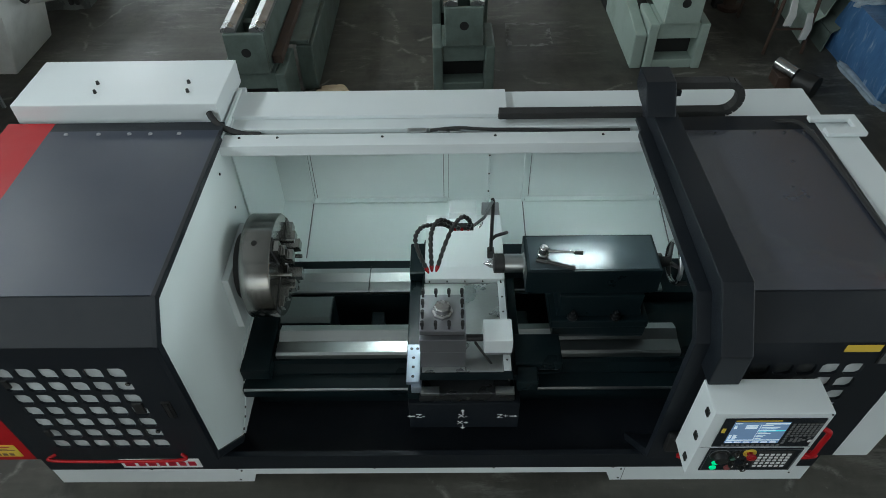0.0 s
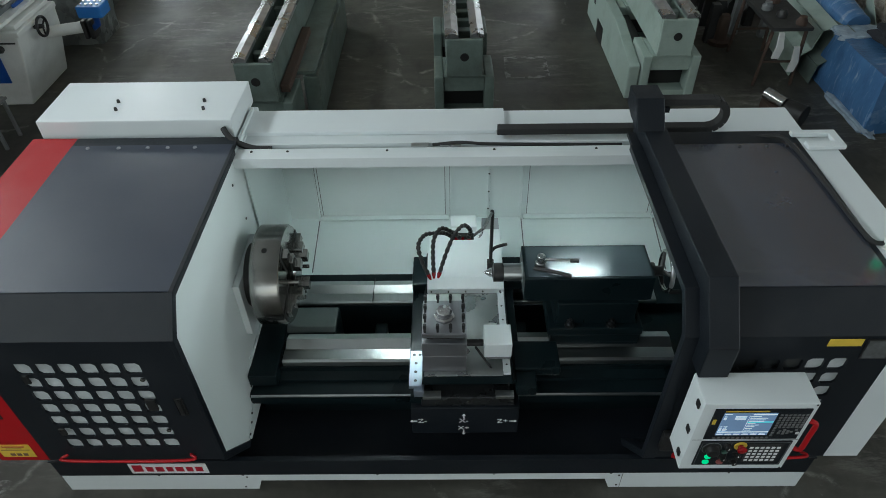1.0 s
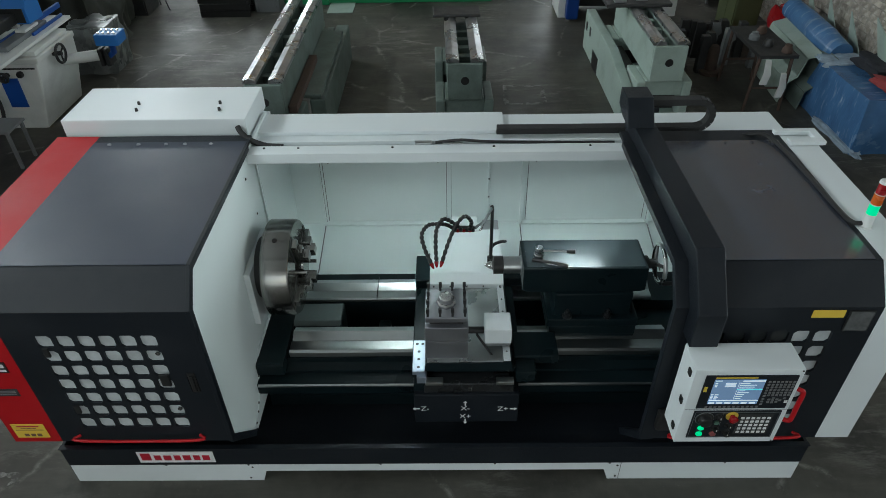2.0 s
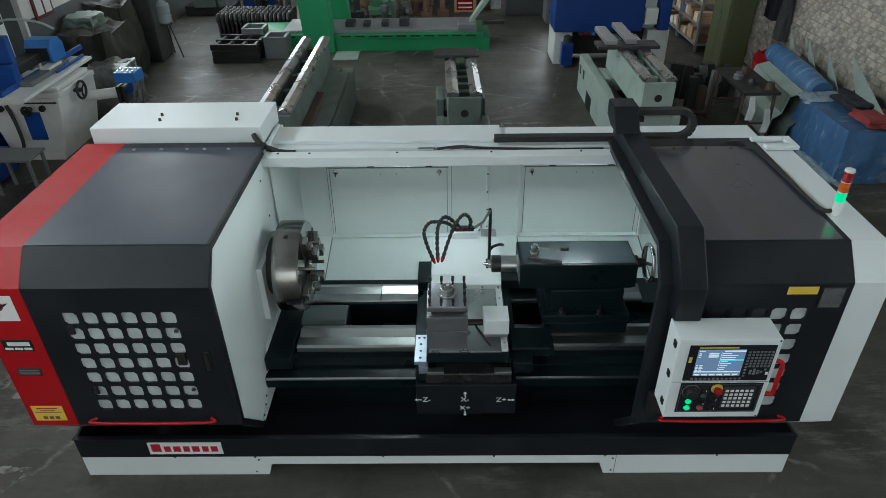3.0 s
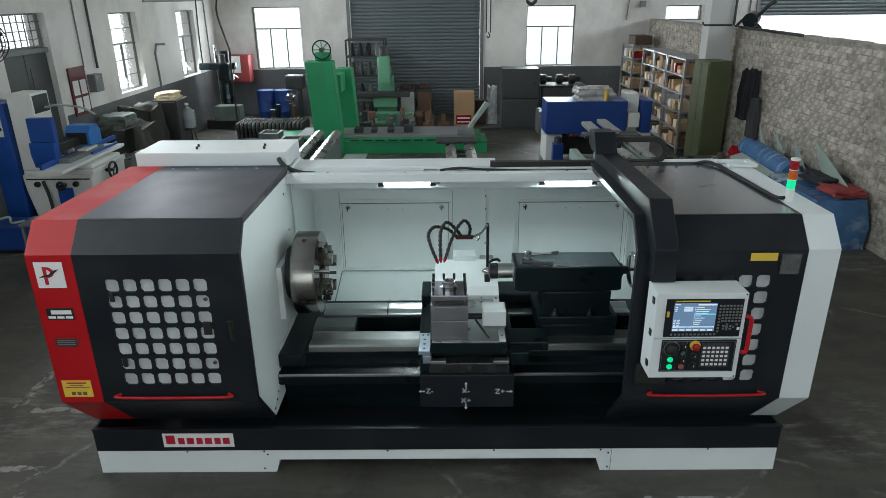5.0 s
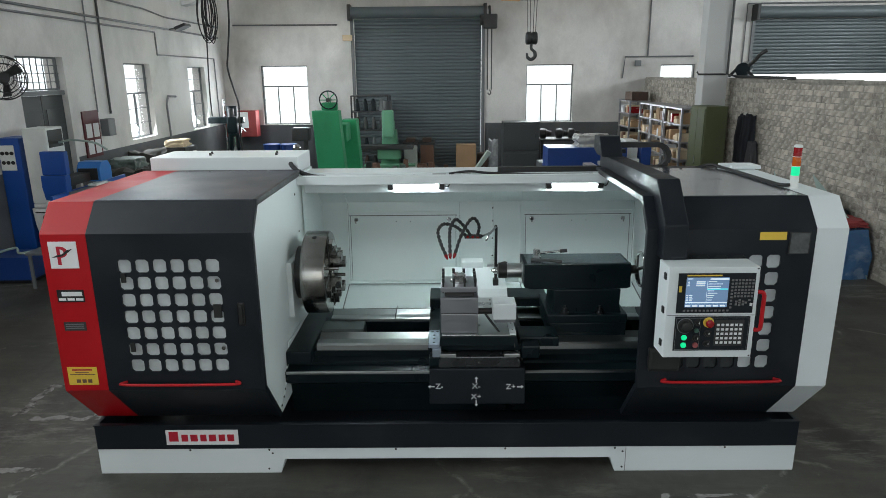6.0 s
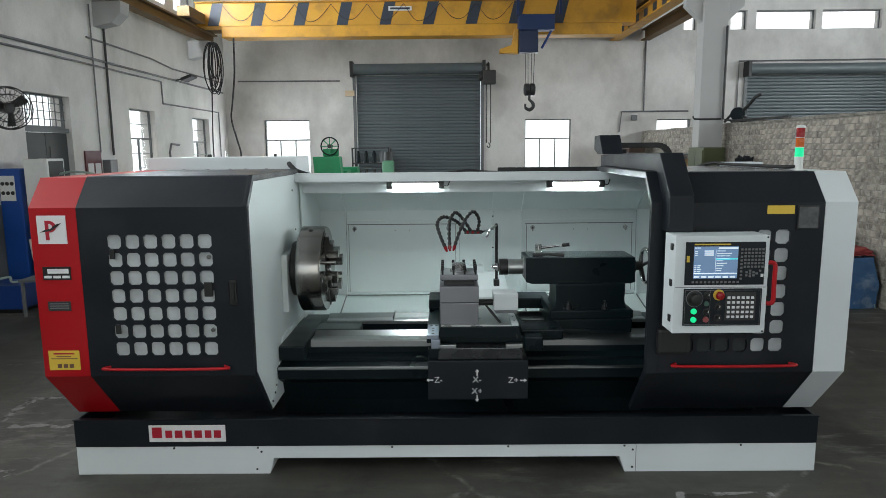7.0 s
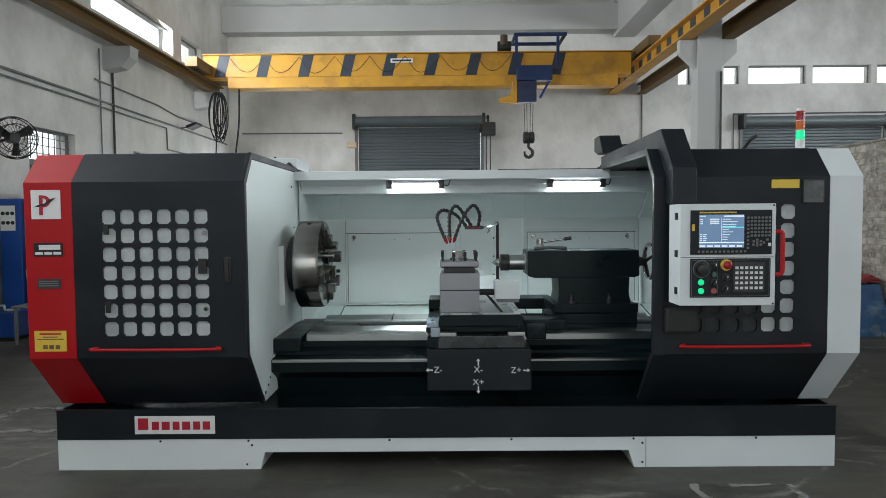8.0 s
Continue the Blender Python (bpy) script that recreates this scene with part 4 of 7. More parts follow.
part("base_block", bx(0.56, 1.105, 2.295, 2.75, 0.801, 0.862, bevel=0.01), IRON, ts)
for x in (0.68, 0.92):
    part("clamp_nut", turned(B(), (x, 2.322, 0.868), (0, 0, 1), [(-0.006, 0.03), (0.008, 0.03), (0.009, 0.019), (0.032, 0.019), (0.033, 0.009), (0.05, 0.009)], 12), DULLSTEEL, ts, smooth=True)
part("quill", turned(B(), (0.404, SP, SZ), (-1, 0, 0), [(-0.02, 0.065), (0, 0.06), (0.005, 0.052), (0.105, 0.052)], 28), STEEL, ts, smooth=True)
part("live_centre", turned(B(), (0.3, SP, SZ), (-1, 0, 0), [(0, 0.04), (0.004, 0.055), (0.06, 0.055), (0.065, 0.03), (0.068, 0.026)], 28), BLACK, ts, smooth=True)
part("centre_point", turned(B(), (0.232, SP, SZ), (-1, 0, 0), [(0, 0.026), (0.012, 0.026), (0.05, 0.001)], 24), CHROME, ts, smooth=True)
part("clamp_hub", turned(B(), (0.5, 2.47, 1.203), (0, 0, 1), [(0, 0.03), (0.025, 0.03), (0.03, 0.024), (0.07, 0.024), (0.075, 0.02)], 20), CHROME, ts, smooth=True)
part("clamp_lever", sweep(B(), [(0.5, 2.47, 1.25), (0.66, 2.43, 1.275)], [0.009, 0.007], 10), CHROME, ts, smooth=True)
part("lever_grip", sweep(B(), [(0.655, 2.432, 1.274), (0.70, 2.42, 1.281)], [0.012, 0.013], 10), BLACK, ts, smooth=True)
part("lock_lever", sweep(B(), [(0.46, 2.44, 1.21), (0.56, 2.40, 1.22), (0.66, 2.37, 1.215)], [0.012, 0.01, 0.013], 10), SCRAP, ts, smooth=True)
part("screw_cap", turned(B(), (1.13, SP, SZ), (1, 0, 0), [(-0.01, 0.05), (0.03, 0.05), (0.035, 0.03), (0.08, 0.03)], 20), SCRAP, ts, smooth=True)
hw = part("handwheel", sweep(B(), [(1.235, SP + 0.115 * math.cos(2 * math.pi * k / 32), SZ + 0.115 * math.sin(2 * math.pi * k / 32)) for k in range(32)], 0.013, 10, closed=True), CHROME, ts, "chromed handwheel", smooth=True)
for k in range(3):
    a = radians(35 + 120 * k)
    part("spoke", sweep(B(), [(1.205, SP, SZ), (1.235, SP + 0.108 * math.cos(a), SZ + 0.108 * math.sin(a))], [0.014, 0.009], 8), SCRAP, hw, smooth=True)
part("crank_knob", turned(B(), (1.24, SP - 0.09, SZ - 0.08), (1, 0, 0), [(0, 0.01), (0.01, 0.015), (0.06, 0.013)], 12), BLACK, hw, smooth=True)
# --- carriage
CX = -0.235
car = part("carriage", bx(CX - 0.01, CX + 0.62, 2.0, 2.95, 0.734, 0.775, bevel=0.008), IRON, lathe, "dark cast carriage with marked apron")
part("saddle_wing", bx(CX + 0.58, CX + 0.84, 2.06, 2.26, 0.734, 0.80, bevel=0.01), IRON, car)
part("saddle_wing", bx(CX + 0.585, CX + 0.70, 1.95, 2.055, 0.70, 0.785, bevel=0.01), IRON, car)
part("saddle_wing", bx(CX + 0.52, CX + 0.86, 2.70, 2.93, 0.776, 0.85, bevel=0.01), IRON, car)
part("saddle_wing", bx(CX - 0.012, CX + 0.10, 2.68, 2.94, 0.776, 0.85, bevel=0.01), IRON, car)
wing = part("gib_plate", bx(CX - 0.005, CX + 0.066, 1.945, 2.19, 0.7765, 0.802, bevel=0.003), GIBSTEEL, car, "blue-grey steel plate with bolt holes")
for x, y in ((0.018, 2.16), (0.05, 2.16), (0.03, 2.10), (0.03, 2.04), (0.03, 1.98)):
    part("bolt_hole", turned(B(), (CX + x, y, 0.8022), (0, 0, 1), [(0, 0.009), (0.001, 0.009)], 10), BLACK, wing)
part("front_flange", bx(CX + 0.02, CX + 0.075, 1.928, 1.999, 0.722, 0.776, bevel=0.004), GIBSTEEL, car)
part("flange_foot", bx(CX, CX + 0.07, 1.93, 1.999, 0.657, 0.7215, bevel=0.006), IRON, car)
apron = part("apron", bx(CX, CX + 0.605, 1.90, 2.17, 0.41, 0.655, bevel=0.006), CHARCOAL, car, "charcoal apron with white axis marks")
ap2 = B()
prism(ap2, [(CX + 0.06, 0.656), (CX + 0.575, 0.656), (CX + 0.575, 0.70), (CX + 0.55, 0.73), (CX + 0.08, 0.73), (CX + 0.06, 0.70)], "y", 1.915, 2.1, bevel=0.006)
part("apron_top", ap2, DULLSTEEL, car)
for x in (CX + 0.07, CX + 0.47):
    part("wiper", bx(x, x + 0.10, 1.905, 1.95, 0.7305, 0.752, bevel=0.003), STEEL, car)
part("oil_cap", turned(B(), (CX + 0.32, 1.914, 0.69), (0, -1, 0), [(-0.002, 0.012), (0.006, 0.01)], 12), SCRAP, car, smooth=True)
for txt, x, z in (("Z-", 0.062, 0.535), ("X-", 0.296, 0.535), ("X+", 0.296, 0.462), ("Z+", 0.515, 0.53)):
    lettering("axis_letters", txt, 0.052, (CX + x, 1.8985, z), MARK, apron)


def arrow(x, z, dx, dz):
    bm = B()
    s, w = 0.02, 0.004
    px, pz = -dz, dx
    pts = [(-s, -w), (s * 0.3, -w), (s * 0.3, -w * 3), (s * 1.1, 0), (s * 0.3, w * 3), (s * 0.3, w), (-s, w)]
    prism(bm, [(x + a * dx + b * px, z + a * dz + b * pz) for a, b in pts], "y", 1.8975, 1.8992)
    return part("axis_arrow", bm, MARK, apron)


arrow(CX + 0.012, 0.535, -1, 0)
arrow(CX + 0.575, 0.53, 1, 0)
arrow(CX + 0.296, 0.58, 0, 1)
arrow(CX + 0.296, 0.418, 0, -1)

# cross slide with tool post
SY = 2.12
slide = part("cross_slide", prism(B(), [(CX + 0.06, 0.776), (CX + 0.57, 0.776), (CX + 0.555, 0.845), (CX + 0.075, 0.845)], "y", SY - 0.15, 2.98, bevel=0.006), IRON, car, "dark cross slide")
part("ground_plate", bx(CX + 0.08, CX + 0.51, SY - 0.147, 2.595, 0.8455, 0.853, bevel=0.002), PLATE, slide, "ground steel plate")
part("edge_strip", bx(CX + 0.512, CX + 0.552, SY - 0.14, 2.62, 0.8455, 0.862, bevel=0.002), WHITE, slide, "white edge strip")
for i in range(6):
    part("screw", turned(B(), (CX + 0.532, SY - 0.08 + i * 0.11, 0.8622), (0, 0, 1), [(0, 0.006), (0.002, 0.005)], 8), BLACK, slide)
cv2 = part("slide_cover", prism(B(), [(2.60, 0.8455), (2.60, 0.885), (2.66, 0.93), (3.05, 0.985), (3.05, 0.8455)], "x", CX + 0.085, CX + 0.553, bevel=0.006), WHITE, slide, "white sheet-metal slide cover")
part("cover_box", bx(CX + 0.23, CX + 0.40, 3.02, 3.14, 0.975, 1.03, bevel=0.006), WHITE, slide)
part("motor_flange", bx(CX + 0.44, CX + 0.55, 3.052, 3.2, 0.86, 0.96, bevel=0.006), BLOCKGREY, slide)
for i in range(5):
    part("screw", turned(B(), (CX + 0.11 + i * 0.105, 2.597, 0.868), (0, -1, 0), [(-0.004, 0.005), (0.005, 0.004)], 8), BLACK, cv2)
lower = part("tool_slide", bx(CX + 0.075, CX + 0.31, SY - 0.12, SY + 0.14, 0.8535, 0.985, bevel=0.004), TOOLSTEEL, slide, "grey machined tool slide")
part("tool_slide_top", bx(CX + 0.074, CX + 0.312, SY - 0.122, SY + 0.142, 0.989, 1.09, bevel=0.004), TOOLSTEEL, slide)
part("slide_gap", bx(CX + 0.078, CX + 0.307, SY - 0.117, SY + 0.137, 0.9852, 0.9888), BLACK, slide)
post = part("tool_post", bx(CX + 0.10, CX + 0.285, SY - 0.09, SY + 0.11, 1.0905, 1.125, bevel=0.003), SCRAP, slide, "square four-way steel tool post")
part("clamp_plate", bx(CX + 0.077, CX + 0.307, SY - 0.115, SY + 0.125, 1.1255, 1.16, bevel=0.006), TOOLSTEEL, post)
part("clamp_hub", turned(B(), (CX + 0.192, SY + 0.005, 1.16), (0, 0, 1), [(0, 0.055), (0.014, 0.055), (0.018, 0.044), (0.05, 0.042), (0.055, 0.036)], 8), CHROME, post)
for i in range(4):
    for j in range(4):
        if i in (0, 3) or j in (0, 3):
            x, y = CX + 0.092 + i * 0.067, SY - 0.1 + j * 0.07
            part("clamp_screw", turned(B(), (x, y, 1.1605), (0, 0, 1), [(-0.04, 0.007), (0.025, 0.007), (0.026, 0.01), (0.055, 0.01)], 6), BLACK, post)
part("drive_shaft", turned(B(), (CX + 0.312, SY - 0.01, 0.965), (1, 0, 0), [(0, 0.02), (0.1, 0.02)], 16), BLACK, slide, smooth=True)
motor = part("servo_box", bx(CX + 0.405, CX + 0.555, SY - 0.085, SY + 0.06, 0.93, 1.035, bevel=0.006), WHITE, slide, "white servo housing")
part("housing_foot", prism(B(), [(CX + 0.42, 0.91), (CX + 0.548, 0.91), (CX + 0.552, 0.929), (CX + 0.408, 0.929)], "y", SY - 0.08, SY + 0.055), GREYMETAL, motor)
for d in (0.0, 0.012):
    part("motor_cable", sweep(B(), curve_points([(CX + 0.36, SY - 0.03 + d, 0.95), (CX + 0.40, SY - 0.06, 0.90 + d), (CX + 0.47, SY - 0.11, 0.83), (CX + 0.53, SY - 0.14, 0.80 + d), (CX + 0.545, SY - 0.15, 0.77)], 6), 0.005, 6), CABLE, motor, smooth=True)

# coolant: post, manifold and three jointed hoses
cool = part("coolant_post", sweep(B(), [(CX + 0.475, 2.74, 0.94), (CX + 0.475, 2.74, 1.37), (CX + 0.47, 2.735, 1.385)], 0.011, 10), BLACK, slide, "black coolant post", smooth=True)
part("post_foot", bx(CX + 0.455, CX + 0.495, 2.715, 2.765, 0.935, 0.985, bevel=0.003), BLACK, cool)
part("valve", sweep(B(), [(CX + 0.47, 2.73, 1.375), (CX + 0.42, 2.62, 1.355), (CX + 0.36, 2.56, 1.352)], 0.009, 8), CHROME, cool, smooth=True)
part("valve_lever", sweep(B(), [(CX + 0.415, 2.62, 1.362), (CX + 0.405, 2.60, 1.325), (CX + 0.39, 2.59, 1.31)], 0.006, 8), CHROME, cool, smooth=True)
mani = part("manifold", bx(CX + 0.24, CX + 0.36, 2.535, 2.57, 1.34, 1.365, bevel=0.003), BLACK, cool)
for i in range(3):
    part("port", turned(B(), (CX + 0.262 + i * 0.035, 2.536, 1.353), (0, -1, 0), [(0, 0.010), (0.006, 0.010), (0.008, 0.007)], 10), REDLENS, mani)
part("feed_hose", sweep(B(), curve_points([(CX + 0.475, 2.745, 1.06), (CX + 0.50, 2.75, 1.09), (CX + 0.545, 2.76, 1.10), (CX + 0.57, 2.80, 1.07)], 6), 0.010, 8), CABLE, cool, smooth=True)
HOSES = ([(0.25, 2.53, 1.36), (0.20, 2.50, 1.42), (0.15, 2.46, 1.455), (0.092, 2.43, 1.468), (0.058, 2.39, 1.43), (0.075, 2.35, 1.36), (0.108, 2.32, 1.285)],
         [(0.285, 2.53, 1.36), (0.235, 2.49, 1.44), (0.18, 2.45, 1.496), (0.142, 2.42, 1.45), (0.135, 2.37, 1.38), (0.138, 2.33, 1.29)],
         [(0.33, 2.53, 1.36), (0.338, 2.50, 1.44), (0.30, 2.47, 1.50), (0.25, 2.44, 1.46), (0.205, 2.38, 1.38), (0.171, 2.33, 1.29)])
for ctrl in HOSES:
    line = curve_points([(CX + x, y, z) for x, y, z in ctrl], 9)
    radii = [0.0125 if i % 3 else 0.008 for i in range(len(line))]
    hose = part("jointed_hose", sweep(B(), line, radii, 8), BLACK, cool, "black jointed coolant hose", smooth=True)
    d = (line[-1] - line[-3]).normalized()
    part("nozzle", sweep(B(), [line[-1], line[-1] + d * 0.012, line[-1] + d * 0.035], [0.012, 0.012, 0.005], 8), REDLENS, hose, "red nozzle", smooth=True)

# --- right-hand sliding guard
guard = part("sliding_guard", shell(0.985, 1.891, face=False), CHARCOAL, lathe, "charcoal sliding guard")
part("lower_slope", lower_slope(0.985, 1.891), CHARCOAL, guard)
part("top_sheet", bx(1.0, 1.86, TY + 0.004, 2.80, TZ + 0.001, TZ + 0.004), SHEENTOP, guard, "smooth charcoal top sheet")
front_grille(guard, 0.985, 1.891, [1.639 - 0.0975 * i for i in range(5, -1, -1)], clear=4)
part("edging", edging(0.972, 1.035), CHARCOAL, guard, "charcoal edging")
red_bar(guard, 1.135, 1.758, 0.733)
part("recess_grip", bx(1.02, 1.20, FY - 0.045, FY - 0.0005, 0.80, 0.945, bevel=0.02), BLACK, guard, "black grip block")
part("warning_sticker", bx(1.585, 1.73, FY - 0.003, FY - 0.0005, 1.56, 1.605, bevel=0.001), YELLOW, guard, "plain yellow sticker")
hold = part("paper_holder", bx(1.746, 1.86, FY - 0.006, FY - 0.0005, 1.479, 1.604, bevel=0.002), BLACK, guard, "dark clear document holder")
part("holder_front", bx(1.752, 1.853, FY - 0.0085, FY - 0.0065, 1.485, 1.598), surface("scratched_clear_plastic", (0.10, 0.105, 0.105), 0.12, vary=0.5, scale=14, bump=0.1), hold)
for x in (1.20, 1.35, 1.55, 1.70, 1.80):
    part("screw", turned(B(), (x, 2.77, TZ + 0.0045), (0, 0, 1), [(0, 0.009), (0.005, 0.007)], 10), SCRAP, guard, smooth=True)
endc = part("end_cover", shell(1.893, 2.064), WHITE, lathe, "white end cover")
part("end_wall", prism(B(), [(1.87, 0.40), (FY + 0.003, 0.69), (FY + 0.003, 1.618), (TY + 0.004, TZ - 0.004), (2.93, TZ - 0.004), (3.2, 1.6), (3.2, 0.40)], "x", 2.052, 2.066), WHITE, endc)
part("bottom_foot", bx(1.86, 2.0, 1.9, 3.2, 0.356, 0.41, bevel=0.004), WHITE, endc)
part("rail_bracket", prism(B(), [(1.90, 2.73), (2.10, 2.73), (2.10, 2.895), (1.86, 2.895), (1.86, 2.855), (2.055, 2.855), (2.055, 2.785), (1.90, 2.785)], "z", 1.782, 1.806, bevel=0.004), WHITE, endc, "white forked rail bracket")
part("cable", sweep(B(), curve_points([(1.25, 2.87, 1.752), (1.45, 2.88, 1.755), (1.65, 2.89, 1.76), (1.78, 2.84, TZ + 0.022), (1.83, 2.71, TZ + 0.016), (1.85, 2.4, TZ + 0.016), (1.86, 2.1, TZ + 0.016), (1.875, 1.98, TZ + 0.016), (1.925, 1.96, TZ + 0.02)], 6), 0.011, 8), CABLE, endc, smooth=True)

# --- signal tower
tw = part("signal_tower", turned(B(), (1.935, 1.96, 1.7785), (0, 0, 1), [(0, 0.03), (0.006, 0.03), (0.007, 0.024), (0.075, 0.024)], 24), OFFWHITE, lathe, "signal tower with red, amber and lit green lenses", smooth=True)
z = 1.854
for nm, mt, h in (("green_lens", GREENLENS, 0.056), ("amber_lens", AMBERLENS, 0.056), ("red_lens", REDLENS, 0.056)):
    part(nm, turned(B(), (1.935, 1.96, z), (0, 0, 1), [(0, 0.023), (h - 0.004, 0.023)], 24), mt, tw, smooth=True)
    part("ring", turned(B(), (1.935, 1.96, z + h - 0.0038), (0, 0, 1), [(0, 0.0245), (0.0036, 0.0245)], 24), OFFWHITE, tw, smooth=True)
    z += h
part("cap", turned(B(), (1.935, 1.96, z), (0, 0, 1), [(0, 0.024), (0.008, 0.023), (0.012, 0.015)], 24), OFFWHITE, tw, smooth=True)

# --- pendant arm
arm = B()
prism(arm, [(3.02, 1.745), (3.02, 1.86), (2.80, 1.868), (1.668, 1.886), (1.475, 1.668), (1.475, 1.48), (1.60, 1.48), (1.60, 1.645), (1.71, 1.782), (2.78, 1.785)], "x", 1.032, 1.158, bevel=0.006)
pend = part("pendant_arm", arm, CHARCOAL, lathe, "charcoal bent pendant arm")
part("arm_head", prism(B(), [(3.06, 1.90), (3.06, 2.0), (2.90, 2.004), (2.79, 1.869), (2.95, 1.869)], "x", 0.99, 1.14, bevel=0.006), CHARCOAL, pend)
# energy chain
chain = part("energy_chain", bx(0.265, 1.03, 2.99, 3.035, 1.7355, 1.738), BLACK, lathe, "black plastic energy chain")
path = [Vector((0.27 + i * 0.028, 0, 1.756)) for i in range(43)]
cxr, czr, rr = path[-1].x, 1.756 + 0.087, 0.087
path += [Vector((cxr + math.sin(a) * rr, 0, czr - math.cos(a) * rr)) for a in (math.pi * k / 9 for k in range(1, 10))]
path += [Vector((cxr - i * 0.028, 0, czr + rr)) for i in range(1, 12)]
lk = bx(-0.0158, 0.0158, 2.982, 3.043, -0.019, 0.019, bevel=0.004)
first = None
for p, q in zip(path, path[1:]):
    d = q - p
    m = Matrix.Translation((p + q) / 2) @ Matrix.Rotation(-math.atan2(d.z, d.x), 4, "Y")
    if first is None:
        first = part("chain_link", lk, RUBBER, chain)
        first.matrix_basis = m
    else:
        piece("chain_link", first.data, chain, m)
part("chain_mount", bx(1.10, 1.21, 2.98, 3.045, 1.87, 1.90, bevel=0.003), CHARCOAL, pend)

# --- control pendant
PY = 1.345
pan = part("control_pendant", bx(1.028, 1.496, PY, 1.505, 0.976, 1.477, bevel=0.004), WHITE, lathe, "white control pendant with screen and keys")
part("door_joint", bx(1.034, 1.492, PY - 0.0008, PY + 0.002, 1.213, 1.216), GREYMETAL, pan)
for z in (1.40, 1.215, 1.03):
    part("hinge", bx(1.021, 1.031, PY + 0.03, PY + 0.06, z, z + 0.035, bevel=0.002), BLACK, pan)
for x, z in ((1.485, 1.468), (1.485, 0.985)):
    part("screw", turned(B(), (x, PY, z), (0, -1, 0), [(-0.001, 0.005), (0.003, 0.004)], 8), BLACK, pan)
scr = part("display_unit", bx(1.077, 1.475, PY - 0.006, PY - 0.0005, 1.228, 1.446, bevel=0.002), CHARCOAL, pan, "black display and key unit")
lcd = part("screen", bx(1.118, 1.338, PY - 0.0078, PY - 0.0062, 1.262, 1.424), SCREEN, scr, "lit blue screen with text bars")
part("maker_strip", bx(1.12, 1.30, PY - 0.0076, PY - 0.0062, 1.431, 1.438), YELLOW, scr)
part("button", bx(1.083, 1.097, PY - 0.0085, PY - 0.0062, 1.345, 1.377), YELLOW, scr)
random.seed(4)
def screen_bar(a, b, z, h=0.004, mt=None):
    part("text_bar", bx(a, b, PY - 0.0088, PY - 0.0079, z, z + h), mt or SCREENLIGHT, lcd)
for k in range(3):
    screen_bar(1.124, 1.135, 1.398 - k * 0.01)
    screen_bar(1.17, 1.215, 1.398 - k * 0.01, 0.006)
for k in range(5):
    screen_bar(1.122, 1.132, 1.325 - k * 0.0095)
    screen_bar(1.138, 1.150 + random.random() * 0.015, 1.325 - k * 0.0095)
screen_bar(1.24, 1.336, 1.412, 0.007)
screen_bar(1.122, 1.15, 1.415)
screen_bar(1.228, 1.336, 1.358, 0.006, SCREENCYAN)
for k in range(9):
    screen_bar(1.232, 1.25 + random.random() * 0.06, 1.40 - k * 0.0125, 0.003)
screen_bar(1.12, 1.336, 1.285, 0.005)
for k in range(6):
    screen_bar(1.122 + k * 0.036, 1.148 + k * 0.036, 1.266, 0.008)
screen_bar(1.2265, 1.2275, 1.292, 0.115)
key = part("key", bx(-0.0058, 0.0058, PY - 0.0095, PY - 0.0062, -0.0052, 0.0052, bevel=0.0012), BLACK, scr)
key.matrix_basis = pose(1.357, 0, 1.408)
pale = surface("grey_key", (0.16, 0.16, 0.16), 0.5, vary=0.05, bump=0.0)
key.data.materials[0] = pale
spots = [(1.357, 1.408 - r * 0.0185) for r in range(9)]
spots += [(1.375 + c * 0.0175, 1.408 - r * 0.0175) for r in range(6) for c in range(6)]
spots += [(1.385, 1.292), (1.402, 1.286), (1.402, 1.300), (1.42, 1.292), (1.402, 1.272), (1.384, 1.276), (1.435, 1.286), (1.452, 1.30), (1.42, 1.276)]
spots += [(1.118 + c * 0.0205, 1.243) for c in range(12)]
for x, z in spots[1:]:
    piece("key", key.data, scr, pose(x, 0, z))
part("key_reset", bx(1.456, 1.47, PY - 0.0095, PY - 0.0062, 1.268, 1.284, bevel=0.001), MARK, scr)
op = part("operator_panel", bx(1.077, 1.470, PY - 0.006, PY - 0.0005, 1.017, 1.209, bevel=0.002), CHARCOAL, pan, "black operator panel with switches and lit buttons")
fr = B()
for a in ((1.083, 1.464, 1.2, 1.2015), (1.083, 1.464, 1.0235, 1.025), (1.083, 1.0845, 1.025, 1.2), (1.4625, 1.464, 1.025, 1.2), (1.21, 1.2112, 1.025, 1.2)):
    box(fr, a[0], a[1], PY - 0.0072, PY - 0.0061, a[2], a[3])
part("panel_line", fr, GREYMETAL, op)
dial = part("feed_dial", turned(B(), (1.132, PY - 0.006, 1.158), (0, -1, 0), [(0, 0.04), (0.004, 0.04), (0.005, 0.03), (0.03, 0.027), (0.032, 0.022)], 28), BLACK, op, smooth=True)
part("dial_ring", turned(B(), (1.132, PY - 0.006, 1.158), (0, -1, 0), [(0, 0.043), (0.0015, 0.043)], 28), GREYMETAL, op)
es = part("emergency_stop", turned(B(), (1.252, PY - 0.006, 1.177), (0, -1, 0), [(0, 0.028), (0.004, 0.028)], 24), YELLOW, op, "red mushroom stop on a yellow ring", smooth=True)
part("mushroom", turned(B(), (1.252, PY - 0.0105, 1.177), (0, -1, 0), [(0, 0.012), (0.014, 0.012), (0.015, 0.021), (0.024, 0.02), (0.028, 0.013)], 24), REDLENS, es, smooth=True)
